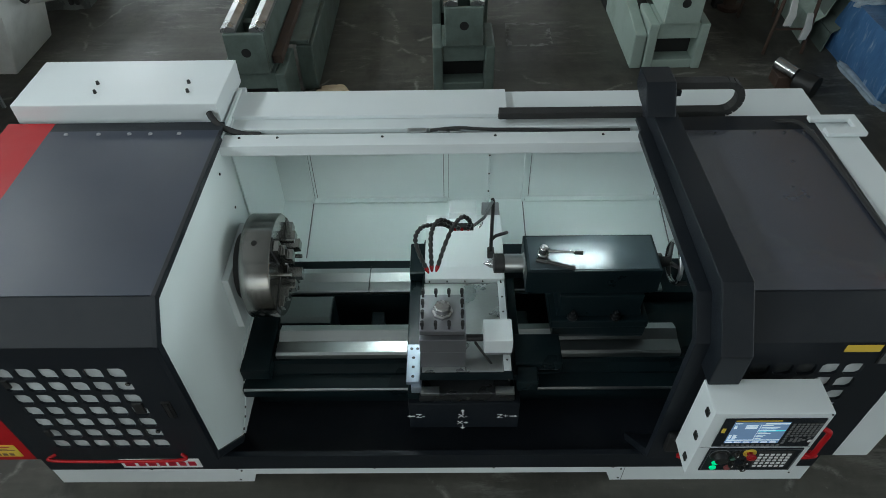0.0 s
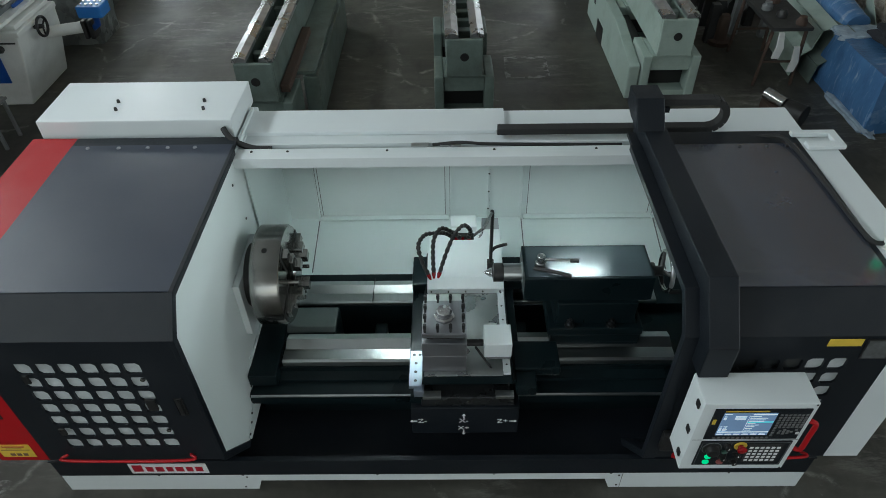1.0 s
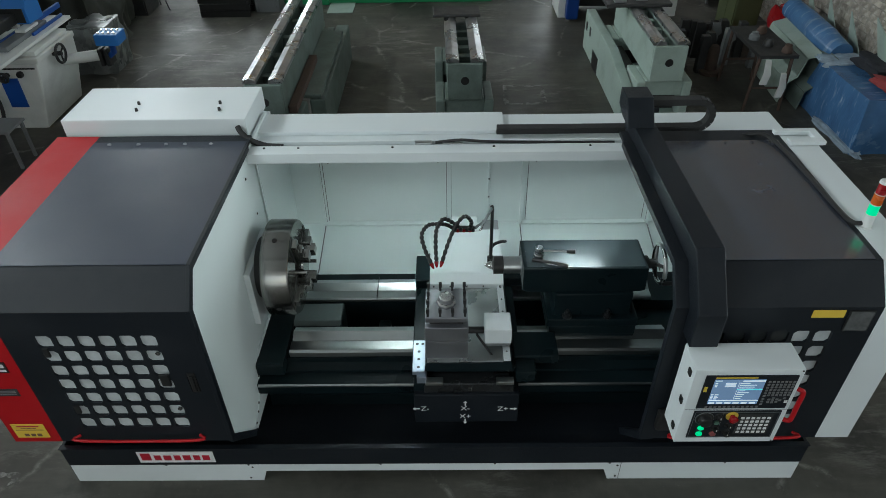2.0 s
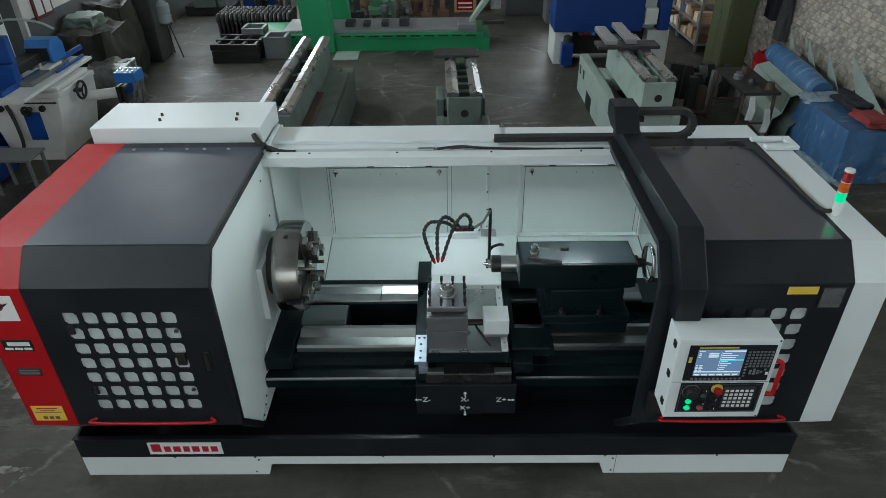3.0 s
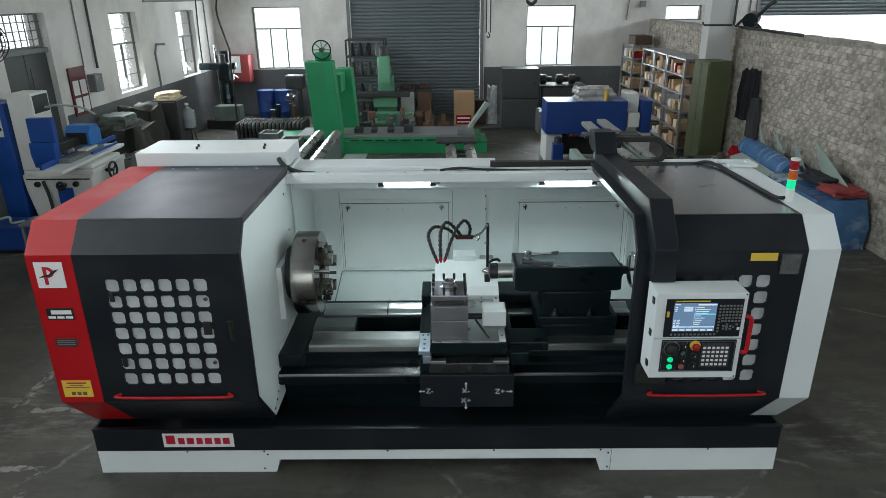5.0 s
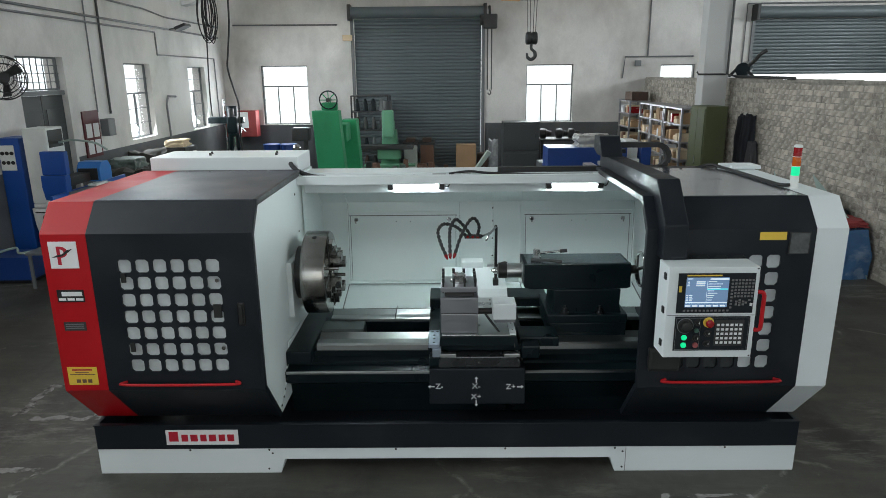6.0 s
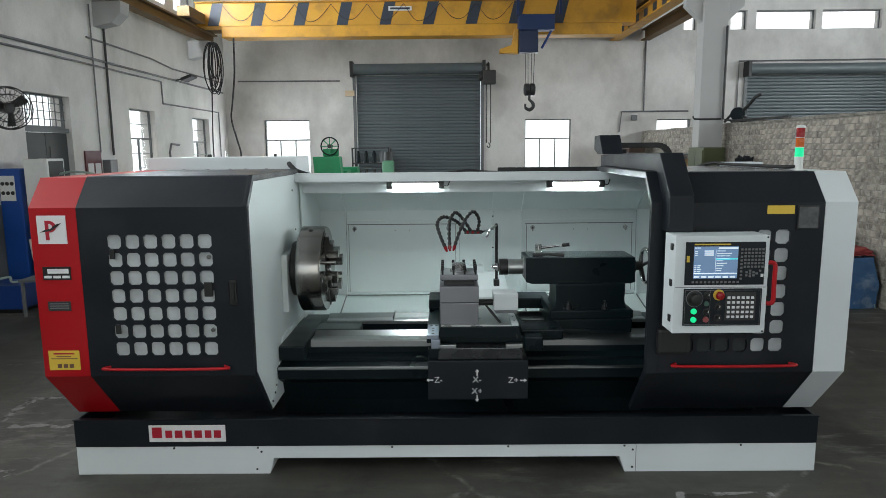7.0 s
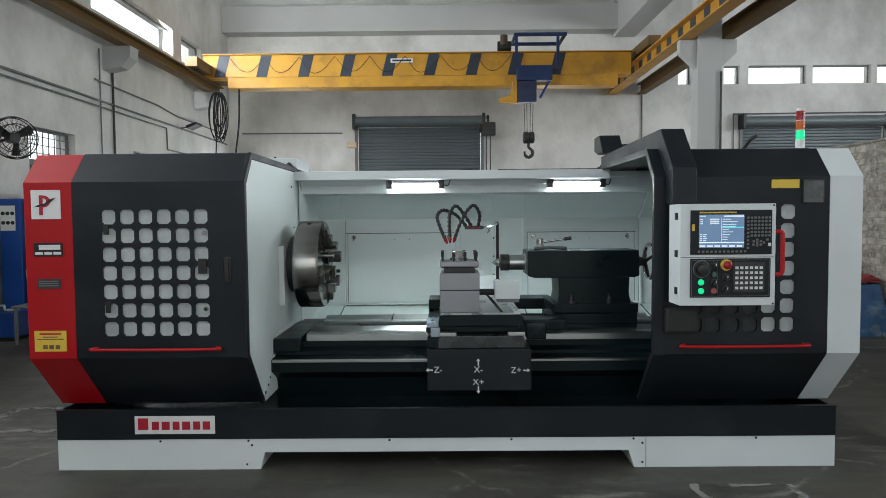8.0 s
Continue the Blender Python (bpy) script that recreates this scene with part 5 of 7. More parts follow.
for x, z in ((1.195, 1.175), (1.195, 1.09), (1.252, 1.115), (1.252, 1.058)):
    k = part("rotary_switch", turned(B(), (x, PY - 0.006, z), (0, -1, 0), [(0, 0.02), (0.004, 0.019), (0.005, 0.013), (0.022, 0.012)], 18), BLACK, op, smooth=True)
    part("pointer", bx(x - 0.0015, x + 0.0015, PY - 0.0295, PY - 0.0282, z, z + 0.011), MARK, k)
for z in (1.092, 1.049):
    part("lit_button", turned(B(), (1.13, PY - 0.006, z), (0, -1, 0), [(0, 0.015), (0.006, 0.014), (0.008, 0.009)], 18), GREENLED, op, "lit green button", smooth=True)
part("button", turned(B(), (1.192, PY - 0.006, 1.05), (0, -1, 0), [(0, 0.015), (0.008, 0.014)], 18), surface("dull_red_button", (0.3, 0.08, 0.08), 0.4, bump=0), op, smooth=True)
part("button", turned(B(), (1.192, PY - 0.006, 1.132), (0, -1, 0), [(0, 0.013), (0.008, 0.012)], 18), surface("dull_green_button", (0.06, 0.13, 0.1), 0.4, bump=0), op, smooth=True)
kp = part("keypad", bx(1.288, 1.44, PY - 0.0075, PY - 0.0062, 1.045, 1.19), SCRAP, op)
k2 = part("keypad_key", bx(-0.0075, 0.0075, PY - 0.011, PY - 0.0077, -0.0065, 0.0065, bevel=0.001), MARK, kp)
k2.matrix_basis = pose(1.304, 0, 1.163)
for r in range(5):
    for c in range(6):
        if r or c:
            o = piece("keypad_key", k2.data, kp, pose(1.304 + c * 0.0237, 0, 1.163 - r * 0.0248))
hd2 = part("pendant_handle", sweep(B(), curve_points([(1.495, PY + 0.02, 1.335), (1.515, PY + 0.005, 1.338), (1.53, PY, 1.322), (1.53, PY, 1.235), (1.53, PY, 1.145), (1.515, PY + 0.005, 1.128), (1.495, PY + 0.02, 1.131)], 5), 0.011, 12), RED, pan, "red grab handle", smooth=True)
# ---------------------------------------------------------------- overhead crane
CY = 12.85
crane = thing("bridge_crane", (-1, CY, 4.3), "yellow overhead bridge crane with dark stripes", "crane")
girder = part("girder", bx(-5.5, 4.0, CY, CY + 0.4, 4.57, 5.05, bevel=0.01), CRANEYELLOW, crane, "yellow box girder with slanted dark stripes")
part("lower_flange", bx(-4.95, 3.7, CY - 0.02, CY + 0.42, 4.33, 4.565, bevel=0.01), CRANEYELLOW, crane)
part("top_flange", bx(-5.5, 4.05, CY - 0.06, CY + 0.46, 5.052, 5.075, bevel=0.004), CRANEYELLOW, crane)
for i in range(9):
    x = -5.25 + i * 0.93
    part("stripe", prism(B(), [(x, 4.575), (x + 0.24, 4.575), (x + 0.36, 5.045), (x + 0.12, 5.045)], "y", CY - 0.006, CY - 0.001), NAVY, girder)
cap = part("capacity_plate", bx(-1.33, -0.83, CY - 0.012, CY - 0.007, 4.86, 4.95), MARK, girder, "white plate with dark writing bar")
part("writing_bar", bx(-1.29, -0.87, CY - 0.014, CY - 0.0125, 4.885, 4.925), NAVY, cap)
for i in range(8):
    x = -4.9 + i * 0.78
    part("festoon_cable", sweep(B(), curve_points([(x, CY - 0.04, 5.0), (x + 0.25, CY - 0.05, 4.72 - 0.03 * (i % 3)), (x + 0.5, CY - 0.05, 4.7), (x + 0.78, CY - 0.04, 5.0)], 5), 0.007, 6), CABLE, crane, smooth=True)
for x, z in ((-5.55, 4.60), (4.10, 4.95)):
    part("end_carriage", bx(x, x + 0.26, CY - 0.9, CY + 1.2, z + 0.02, z + 0.22, bevel=0.01), DARKYELLOW, crane)
    part("wheel", cyl(B(), (x + 0.08, CY - 0.6, z + 0.13), (x + 0.18, CY - 0.6, z + 0.13), 0.13), SCRAP, crane, smooth=True)
trolley = part("hoist_trolley", bx(1.44, 2.2, CY - 0.35, CY - 0.07, 4.38, 4.70, bevel=0.012), surface("hoist_blue", (0.006, 0.024, 0.09), 0.45, vary=0.15, bump=0.05), crane, "blue hoist with frame and drum")
part("hoist_drum", bx(1.46, 1.86, CY - 0.33, CY - 0.08, 3.92, 4.375, bevel=0.012), surface("dark_blue_hoist", (0.012, 0.022, 0.06), 0.45, bump=0.05), trolley)
fr = B()
for a in ((1.38, 2.52, CY - 0.3, CY - 0.24, 5.34, 5.41), (1.38, 2.52, CY + 0.5, CY + 0.56, 5.34, 5.41), (1.4, 1.46, CY - 0.3, CY - 0.24, 4.70, 5.33), (2.3, 2.36, CY - 0.3, CY - 0.24, 4.70, 5.33), (1.38, 1.44, CY - 0.24, CY + 0.5, 5.35, 5.40), (2.46, 2.52, CY - 0.24, CY + 0.5, 5.35, 5.40)):
    box(fr, *a, bevel=0.004)
part("trolley_frame", fr, MATS["hoist_blue"], trolley)
part("gear_motor", cyl(B(), (1.05, CY + 0.1, 5.22), (1.35, CY + 0.1, 5.22), 0.11), SCRAP, trolley, smooth=True)
part("motor_fan", cyl(B(), (1.18, CY - 0.05, 5.2), (1.18, CY - 0.05, 5.42), 0.08), RUST, trolley, smooth=True)
part("yellow_arm", prism(B(), [(1.44, 4.02), (1.44, 4.4), (1.36, 4.4), (1.3, 4.08), (1.05, 4.0), (1.05, 3.92), (1.44, 3.9)], "y", CY - 0.3, CY - 0.12, bevel=0.006), CRANEYELLOW, trolley)
part("brace", sweep(B(), [(2.16, CY - 0.2, 4.4), (1.95, CY - 0.2, 4.02)], 0.025, 8), BLUE, trolley)
for x in (1.60, 1.66, 1.74, 1.80):
    part("wire_rope", sweep(B(), [(x, CY - 0.2, 3.93), (1.70 + (x - 1.70) * 0.8, CY - 0.2, 3.26)], 0.008, 6), SCRAP, trolley)
blk = part("hook_block", turned(B(), (1.58, CY - 0.2, 3.16), (1, 0, 0), [(0, 0.10), (0.02, 0.13), (0.10, 0.13), (0.12, 0.11), (0.14, 0.13), (0.22, 0.13), (0.24, 0.10)], 24), SCRAP, trolley, "dark hook block", smooth=True)
part("hook", sweep(B(), curve_points([(1.70, CY - 0.2, 3.05), (1.70, CY - 0.2, 2.95), (1.77, CY - 0.2, 2.88), (1.78, CY - 0.2, 2.79), (1.70, CY - 0.2, 2.73), (1.62, CY - 0.2, 2.78), (1.61, CY - 0.2, 2.86)], 6), [0.03] * 12 + [0.038] * 13 + [0.034] * 6 + [0.025] * 6, 10), SCRAP, blk, "steel crane hook", smooth=True)


def runway(name, x0, x1, ya, yb, z0, z1, mat, label, striped):
    r = thing(name, (x0, ya, z0), label, "crane rail", "crane rails", "structure")
    bm = B()
    box(bm, x0, x1, ya, yb, z0, z0 + 0.025)
    box(bm, x0, x1, ya, yb, z1 - 0.025, z1)
    box(bm, (x0 + x1) / 2 - 0.012, (x0 + x1) / 2 + 0.012, ya, yb, z0 + 0.025, z1 - 0.025)
    beam = part("runway_beam", bm, mat, r)
    part("rail_head", bx((x0 + x1) / 2 - 0.03, (x0 + x1) / 2 + 0.03, ya, yb, z1 + 0.001, z1 + 0.05), SCRAP, r)
    k = 0
    while striped and ya + 0.3 + k * 0.62 < yb:
        y = ya + 0.3 + k * 0.62
        part("stripe", bx((x0 + x1) / 2 - 0.017, (x0 + x1) / 2 - 0.0125, y, y + 0.26, z0 + 0.03, z1 - 0.03), NAVY, beam)
        k += 1
    return r


runway("crane_rail", 4.10, 4.36, -8.0, 15.55, 4.605, 4.90, CRANEYELLOW, "yellow crane runway beam with dark stripes", True)
runway("crane_rail", 4.90, 5.12, -8.0, 15.55, 4.605, 4.88, DARKYELLOW, "dark yellow crane runway beam of the side bay", False)
runway("crane_rail", -5.62, -5.40, -8.0, 13.9, 4.34, 4.55, DARKYELLOW, "dusty yellow crane runway beam along the wall", True)
for y in (13.2, 9.2, 5.2, 1.2, -2.8):
    br = thing("wall_bracket", (LEFT, y, 3.9), "pale concrete bracket under the crane rail", "bracket", "wall brackets", "structure")
    part("corbel", prism(B(), [(LEFT + 0.001, 3.93), (LEFT + 0.3, 3.99), (LEFT + 0.46, 4.14), (LEFT + 0.48, 4.335), (LEFT + 0.001, 4.335)], "y", y, y + 0.3, bevel=0.01), ROOFING, br)

# coil of spare cable at the crane's end, electric lines on the walls
coil = thing("cable_coil", (-5.25, 12.6, 3.3), "hanging coil of black crane cable", "cable")
for i in range(9):
    random.seed(i)
    w, d = 0.06 + 0.13 * random.random(), 0.7 + 0.4 * random.random()
    loop = [(-5.12 + w * math.sin(a) + 0.01 * i, 12.55 + 0.015 * i, 3.85 - d * (1 - math.cos(a)) / 2 - 0.0) for a in (2 * math.pi * k / 20 for k in range(20))]
    part("cable_turn", sweep(B(), [(x, y, z + 0.35) for x, y, z in loop], 0.011, 6, closed=True), CABLE, coil, smooth=True)
part("drop_cable", sweep(B(), curve_points([(-4.72, 12.9, 4.40), (-4.74, 12.9, 3.6), (-4.82, 12.9, 2.95), (-4.86, 12.9, 2.6), (-4.76, 12.9, 2.15), (-4.69, 12.9, 1.85), (-4.70, 12.9, 1.45), (-4.72, 12.95, 0.4), (-4.75, 13.0, 0.02)], 6), 0.02, 6), CABLE, coil, smooth=True)
part("drop_cable", sweep(B(), curve_points([(-5.1, 12.6, 4.0), (-5.15, 12.6, 3.2), (-5.2, 12.62, 2.2), (-5.2, 12.62, 1.6)], 5), 0.014, 6), CABLE, coil, smooth=True)


def conduit(name, pts, r, label, mat=None):
    ob = part(name, sweep(B(), pts, r, 8), mat or PIPE, smooth=True)
    return tagged(ob, label, "conduit", "wall conduits", "structure")


WX = LEFT + 0.03
conduit("conduit", [(WX, -8, 3.42), (WX, 8.6, 3.40), (WX, 15.3, 3.37)], 0.02, "grey conduit along the side wall")
conduit("conduit", [(WX, -8, 3.32), (WX, 9.0, 3.30), (WX, 11.6, 3.29), (WX, 11.62, 2.86), (WX, 14.9, 2.86), (WX, 14.92, 1.3)], 0.016, "grey conduit along the side wall, bent round a window")
conduit("conduit", [(WX, 8.9, 3.72), (WX, 11.2, 3.69), (WX, 12.2, 3.61), (WX, 15.3, 3.62)], 0.016, "grey conduit along the side wall")
conduit("conduit", [(WX + 0.01, 9.45, 4.25), (WX + 0.01, 9.45, 1.85)], 0.02, "dark grey drop pipe on the side wall", SCRAP)
conduit("conduit", [(WX, 9.05, 4.25), (WX, 9.05, 1.9)], 0.012, "thin grey drop pipe on the side wall")
conduit("conduit", [(WX, 12.3, 2.04), (WX, 11.9, 2.06), (WX + 0.02, 11.75, 1.9), (WX + 0.02, 11.8, 1.2)], 0.022, "bent grey pipe beside a window")
conduit("conduit", [(-5.5, BACK - 0.03, 3.68), (-2.85, BACK - 0.03, 3.67)], 0.018, "grey conduit on the end wall")
conduit("conduit", [(5.04, BACK - 0.03, 4.6), (5.04, BACK - 0.03, 2.83)], 0.02, "grey conduit on the end wall")
conduit("conduit", [(6.2, BACK - 0.03, 2.83), (4.47, BACK - 0.03, 2.83), (4.42, BACK - 0.03, 2.3)], 0.02, "grey conduit on the end wall")
conduit("conduit", [(7.45, BACK - 0.03, 2.4), (7.45, BACK - 0.03, 4.08), (12.4, BACK - 0.03, 4.1)], 0.02, "grey conduit round the side gate")
conduit("conduit", [(4.83, 10.06, 4.0), (4.83, 10.06, 2.4), (4.95, 9.95, 2.36), (4.97, 8.0, 2.34)], 0.022, "dark pipe down the column", SCRAP)
conduit("conduit", [(4.30, 10.08, 2.45), (4.33, 10.07, 2.40), (4.8, 10.07, 2.40)], 0.016, "dark pipe round the column", SCRAP)

fl = thing("flood_lamp", (LEFT + 0.2, 12.3, 3.4), "small dark flood lamp on a wall bracket", "lamp")
part("housing", prism(B(), [(LEFT + 0.2, 3.42), (LEFT + 0.42, 3.5), (LEFT + 0.44, 3.45), (LEFT + 0.22, 3.36)], "y", 12.15, 12.5, bevel=0.006), BLACK, fl)
part("arm", sweep(B(), [(LEFT + 0.001, 12.3, 3.38), (LEFT + 0.28, 12.3, 3.42)], 0.014, 6), BLACK, fl)
nb = thing("notice_board", (LEFT, 8.8, 1.2), "maroon framed notice board with white sheets", "board")
part("board", bx(LEFT + 0.006, LEFT + 0.03, 8.57, 9.05, 1.2, 1.93), surface("maroon_frame_paint", (0.09, 0.012, 0.018), 0.5, bump=0.05), nb)
for y in (8.62, 8.84):
    for z in (1.25, 1.51):
        part("sheet", bx(LEFT + 0.031, LEFT + 0.034, y, y + 0.17, z, z + 0.22), MARK, nb)
mt = thing("switch_box", (LEFT, 9.25, 1.5), "grey wall switch box", "switch box")
part("body", bx(LEFT + 0.006, LEFT + 0.14, 9.12, 9.36, 1.5, 1.78, bevel=0.01), GREYMETAL, mt)
mt = thing("switch_box", (-2.62, BACK, 3.25), "cream siren box beside the shutter", "siren")
part("body", bx(-2.72, -2.48, BACK - 0.12, BACK - 0.002, 3.28, 3.42, bevel=0.01), PAPER, mt)
mt = thing("wall_lamp_box", (4.75, BACK, 2.6), "small grey box on the end wall", "switch box")
part("body", bx(4.72, 4.86, BACK - 0.12, BACK - 0.002, 2.6, 2.74, bevel=0.01), GREYMETAL, mt)

# wall fan
fan = thing("wall_fan", (-5.46, 6.28, 2.45), "black caged industrial wall fan", "fan")
FC = Vector((-5.46, 6.28, 2.45))
ax = Vector((0.75, -0.65, -0.05)).normalized()
u = ax.cross(Vector((0, 0, 1))).normalized()
w = u.cross(ax)
def fan_ring(r, d):
    return sweep(B(), [FC + ax * d + (u * math.cos(a) + w * math.sin(a)) * r for a in (2 * math.pi * k / 36 for k in range(36))], 0.006, 5, closed=True)
for r, d in ((0.26, 0.0), (0.245, 0.06), (0.245, -0.06), (0.17, 0.085), (0.17, -0.085), (0.08, 0.10)):
    part("cage_ring", fan_ring(r, d), BLACK, fan)
for k in range(24):
    a = 2 * math.pi * k / 24
    rad = u * math.cos(a) + w * math.sin(a)
    part("cage_wire", sweep(B(), [FC + ax * 0.10 + rad * 0.05, FC + ax * 0.085 + rad * 0.17, FC + ax * 0.05 + rad * 0.25, FC + rad * 0.26, FC - ax * 0.065 + rad * 0.24, FC - ax * 0.09 + rad * 0.12], 0.0028, 4), BLACK, fan)
hub = part("motor", cyl(B(), FC - ax * 0.18, FC + ax * 0.02, 0.065), BLACK, fan, smooth=True)
for k in range(3):
    a = radians(20 + 120 * k)
    rad, tan = u * math.cos(a) + w * math.sin(a), -u * math.sin(a) + w * math.cos(a)
    bm = B()
    pts = [FC + rad * 0.05 + tan * 0.03 + ax * 0.03, FC + rad * 0.21 + tan * 0.08 + ax * 0.03, FC + rad * 0.225 - tan * 0.03 - ax * 0.01, FC + rad * 0.05 - tan * 0.04 - ax * 0.02]
    f1 = bm.faces.new([bm.verts.new(p) for p in pts])
    bmesh.ops.solidify(bm, geom=[f1], thickness=0.004)
    part("blade", bm, SCRAP, fan)
part("wall_arm", sweep(B(), [(LEFT + 0.001, 6.5, 2.42), FC - ax * 0.16], 0.02, 8), BLACK, fan)

# pull chain of the big shutter
ch = thing("chain_hoist", (0.98, BACK - 0.5, 3.6), "dark chain hoist hanging beside the shutter", "hoist")
part("gearbox", bx(0.82, 1.16, BACK - 0.55, BACK - 0.25, 3.52, 3.86, bevel=0.03), SCRAP, ch)
part("sprocket", cyl(B(), (0.74, BACK - 0.4, 3.72), (0.82, BACK - 0.4, 3.72), 0.12), SCRAP, ch, smooth=True)
for x in (0.93, 1.03):
    part("hand_chain", sweep(B(), [(x, BACK - 0.4, 3.52), (x, BACK - 0.4, 2.05)], [0.018, 0.018], 6), SCRAP, ch)
part("hook", sweep(B(), curve_points([(0.98, BACK - 0.4, 2.06), (1.02, BACK - 0.4, 1.98), (0.98, BACK - 0.4, 1.93), (0.94, BACK - 0.4, 1.98)], 5), 0.016, 6), SCRAP, ch, smooth=True)
part("hanger", sweep(B(), [(0.98, BACK - 0.4, 3.86), (0.98, BACK - 0.3, 4.05), (0.98, BACK - 0.002, 4.05)], 0.03, 6), SCRAP, ch)
vf = thing("blower_motor", (5.12, 10.05, 2.31), "green-black blower motor with hoses on the brick wall", "motor")
part("motor", cyl(B(), (5.02, 9.90, 2.47), (5.2, 10.20, 2.50), 0.12), IRON, vf, smooth=True)
part("mount", bx(5.03, 5.2, 9.90, 10.20, 2.312, 2.37, bevel=0.01), IRON, vf)
part("hose", sweep(B(), curve_points([(5.1, 9.95, 2.5), (5.12, 9.70, 2.62), (5.12, 9.50, 2.72), (5.2, 9.45, 2.78)], 6), 0.03, 8), SCRAP, vf, smooth=True)
part("hose", sweep(B(), curve_points([(5.08, 10.25, 2.5), (5.05, 10.37, 2.42), (5.03, 10.45, 2.36)], 6), 0.025, 8), SCRAP, vf, smooth=True)
part("hose", sweep(B(), curve_points([(5.1, 9.95, 2.45), (5.1, 9.75, 2.4), (5.1, 9.60, 2.34)], 6), 0.022, 8), SCRAP, vf, smooth=True)

# ---------------------------------------------------------------- lathe beds on the floor
def raw_bed(m, length, paint, label, side_base=False, hole_z=0.79, w=0.185):
    """A bare lathe bed: two ways on a ribbed body, on two feet; its own x across, y along."""
    b = thing("lathe_bed", m, label, "lathe bed", "bare lathe beds", local=True)
    for x in (-w, w - 0.11):
        part("side_wall", bx(x, x + 0.11, 0.02, length - 0.02, 0.52, 0.93, bevel=0.012), paint, b)
        part("way", prism(B(), [(x - 0.015, 0.931), (x + 0.125, 0.931), (x + 0.12, 0.965), (x + 0.055, 0.985), (x - 0.01, 0.965)], "y", 0, length), BEDSTEEL, b, "bright ground way")
    n = 5
    for i in range(n):
        y = 0.3 + i * (length - 0.6) / (n - 1)
        part("web", bx(-w + 0.111, w - 0.111, y, y + 0.09, 0.55, 0.88, bevel=0.01), paint, b)
    part("floor_web", bx(-w + 0.111, w - 0.111, 0.05, length - 0.05, 0.52, 0.56), paint, b)
    end = part("end_face", bx(-w, w, -0.025, 0.019, 0.52, 0.925, bevel=0.012), paint, b)
    part("end_hole", turned(B(), (0, -0.0255, hole_z - 0.05), (0, -1, 0), [(0, 0.045), (0.002, 0.045)], 20), BLACK, end)
    for y0, y1 in ((-0.02, 0.5), (length - 0.54, length - 0.02)):
        foot = B()
        fw = w + 0.13
        box(foot, -fw, -fw + 0.1, y0, y1, 0, 0.515, bevel=0.02)
        box(foot, fw - 0.1, fw, y0, y1, 0, 0.515, bevel=0.02)
        box(foot, -fw + 0.101, fw - 0.101, y0 + 0.03, y1 - 0.03, 0.34, 0.515, bevel=0.01)
        box(foot, -fw + 0.101, fw - 0.101, y0 + 0.02, y1 - 0.02, 0, 0.1, bevel=0.01)
        ft = part("foot", foot, paint, b)
        part("foot_inside", bx(-fw + 0.102, fw - 0.102, y0 + 0.2, y0 + 0.22, 0.1, 0.34), BLACK, ft)
    if side_base:
        part("side_box", bx(w + 0.14, w + 0.31, 0.55, length + 0.1, 0.0, 0.50, bevel=0.02), paint, b)
        part("side_shelf", bx(w + 0.002, w + 0.28, 0.55, length - 0.3, 0.52, 0.56, bevel=0.01), paint, b)
        part("rusty_bar", bx(w + 0.01, w + 0.10, 0.1, 1.5, 0.561, 0.64, bevel=0.006), RUST, b, "rusty flat bar lying on the side")
    return b


raw_bed(pose(-1.875, 5.6, 0, 0, 0, 0.3), 2.85, MINT, "long mint-primed bare lathe bed with bright ways", side_base=True)
mb_ = raw_bed(pose(0.155, 6.08, 0, 0, 0, 1.2), 1.6, MINT, "short mint-primed bare lathe bed with bright ways")
part("end_casting", bx(-0.33, 0.24, 1.25, 1.58, 0.986, 1.02, bevel=0.01), SCRAP, mb_)
rb = raw_bed(pose(2.43, 6.5, 0, 0, 0, 0.5), 1.9, PALEMINT, "pale mint lathe bed on a wide box base")
part("side_box", prism(B(), [(0.0, 0.0), (2.45, 0.0), (2.45, 0.55), (0.9, 0.55), (0.0, 0.40)], "x", -0.45, -0.325, bevel=0.02), PALEMINT, rb)
part("trough", bx(-0.32, -0.19, 0.55, 1.3, 0.4, 0.44), SCRAP, rb)
for y in (2.0, 2.25):
    part("slot", bx(-0.456, -0.451, y, y + 0.08, 0.3, 0.42), BLACK, rb)
part("arch", bx(-0.456, -0.451, 1.4, 1.75, 0.0, 0.22), BLACK, rb)
part("cross_plate", bx(-0.5, 0.3, 1.1, 1.4, 0.988, 1.03, bevel=0.01), SCRAP, rb, "dark machined cross plate")
part("cross_plate", bx(-0.4, -0.25, 1.15, 1.9, 1.031, 1.09, bevel=0.01), BLOCKGREY, rb)
part("cross_plate", bx(-0.12, 0.02, 1.2, 2.1, 1.031, 1.09, bevel=0.01), BLOCKGREY, rb)
rag = thing("rag", (-1.2, 6.0, 0), "crumpled cream rag on the floor", "rag")
bm = B()
bmesh.ops.create_icosphere(bm, subdivisions=3, radius=0.12)
for v in bm.verts:
    k = 1 + 0.5 * noise.noise(v.co * 14) + 0.35 * noise.noise(v.co * 40)
    v.co = Vector((v.co.x * 1.4 * k - 1.2, v.co.y * k + 6.0, max(0.0, v.co.z * 0.5 * k + 0.045)))
part("cloth", bm, PAPER, rag, smooth=True)
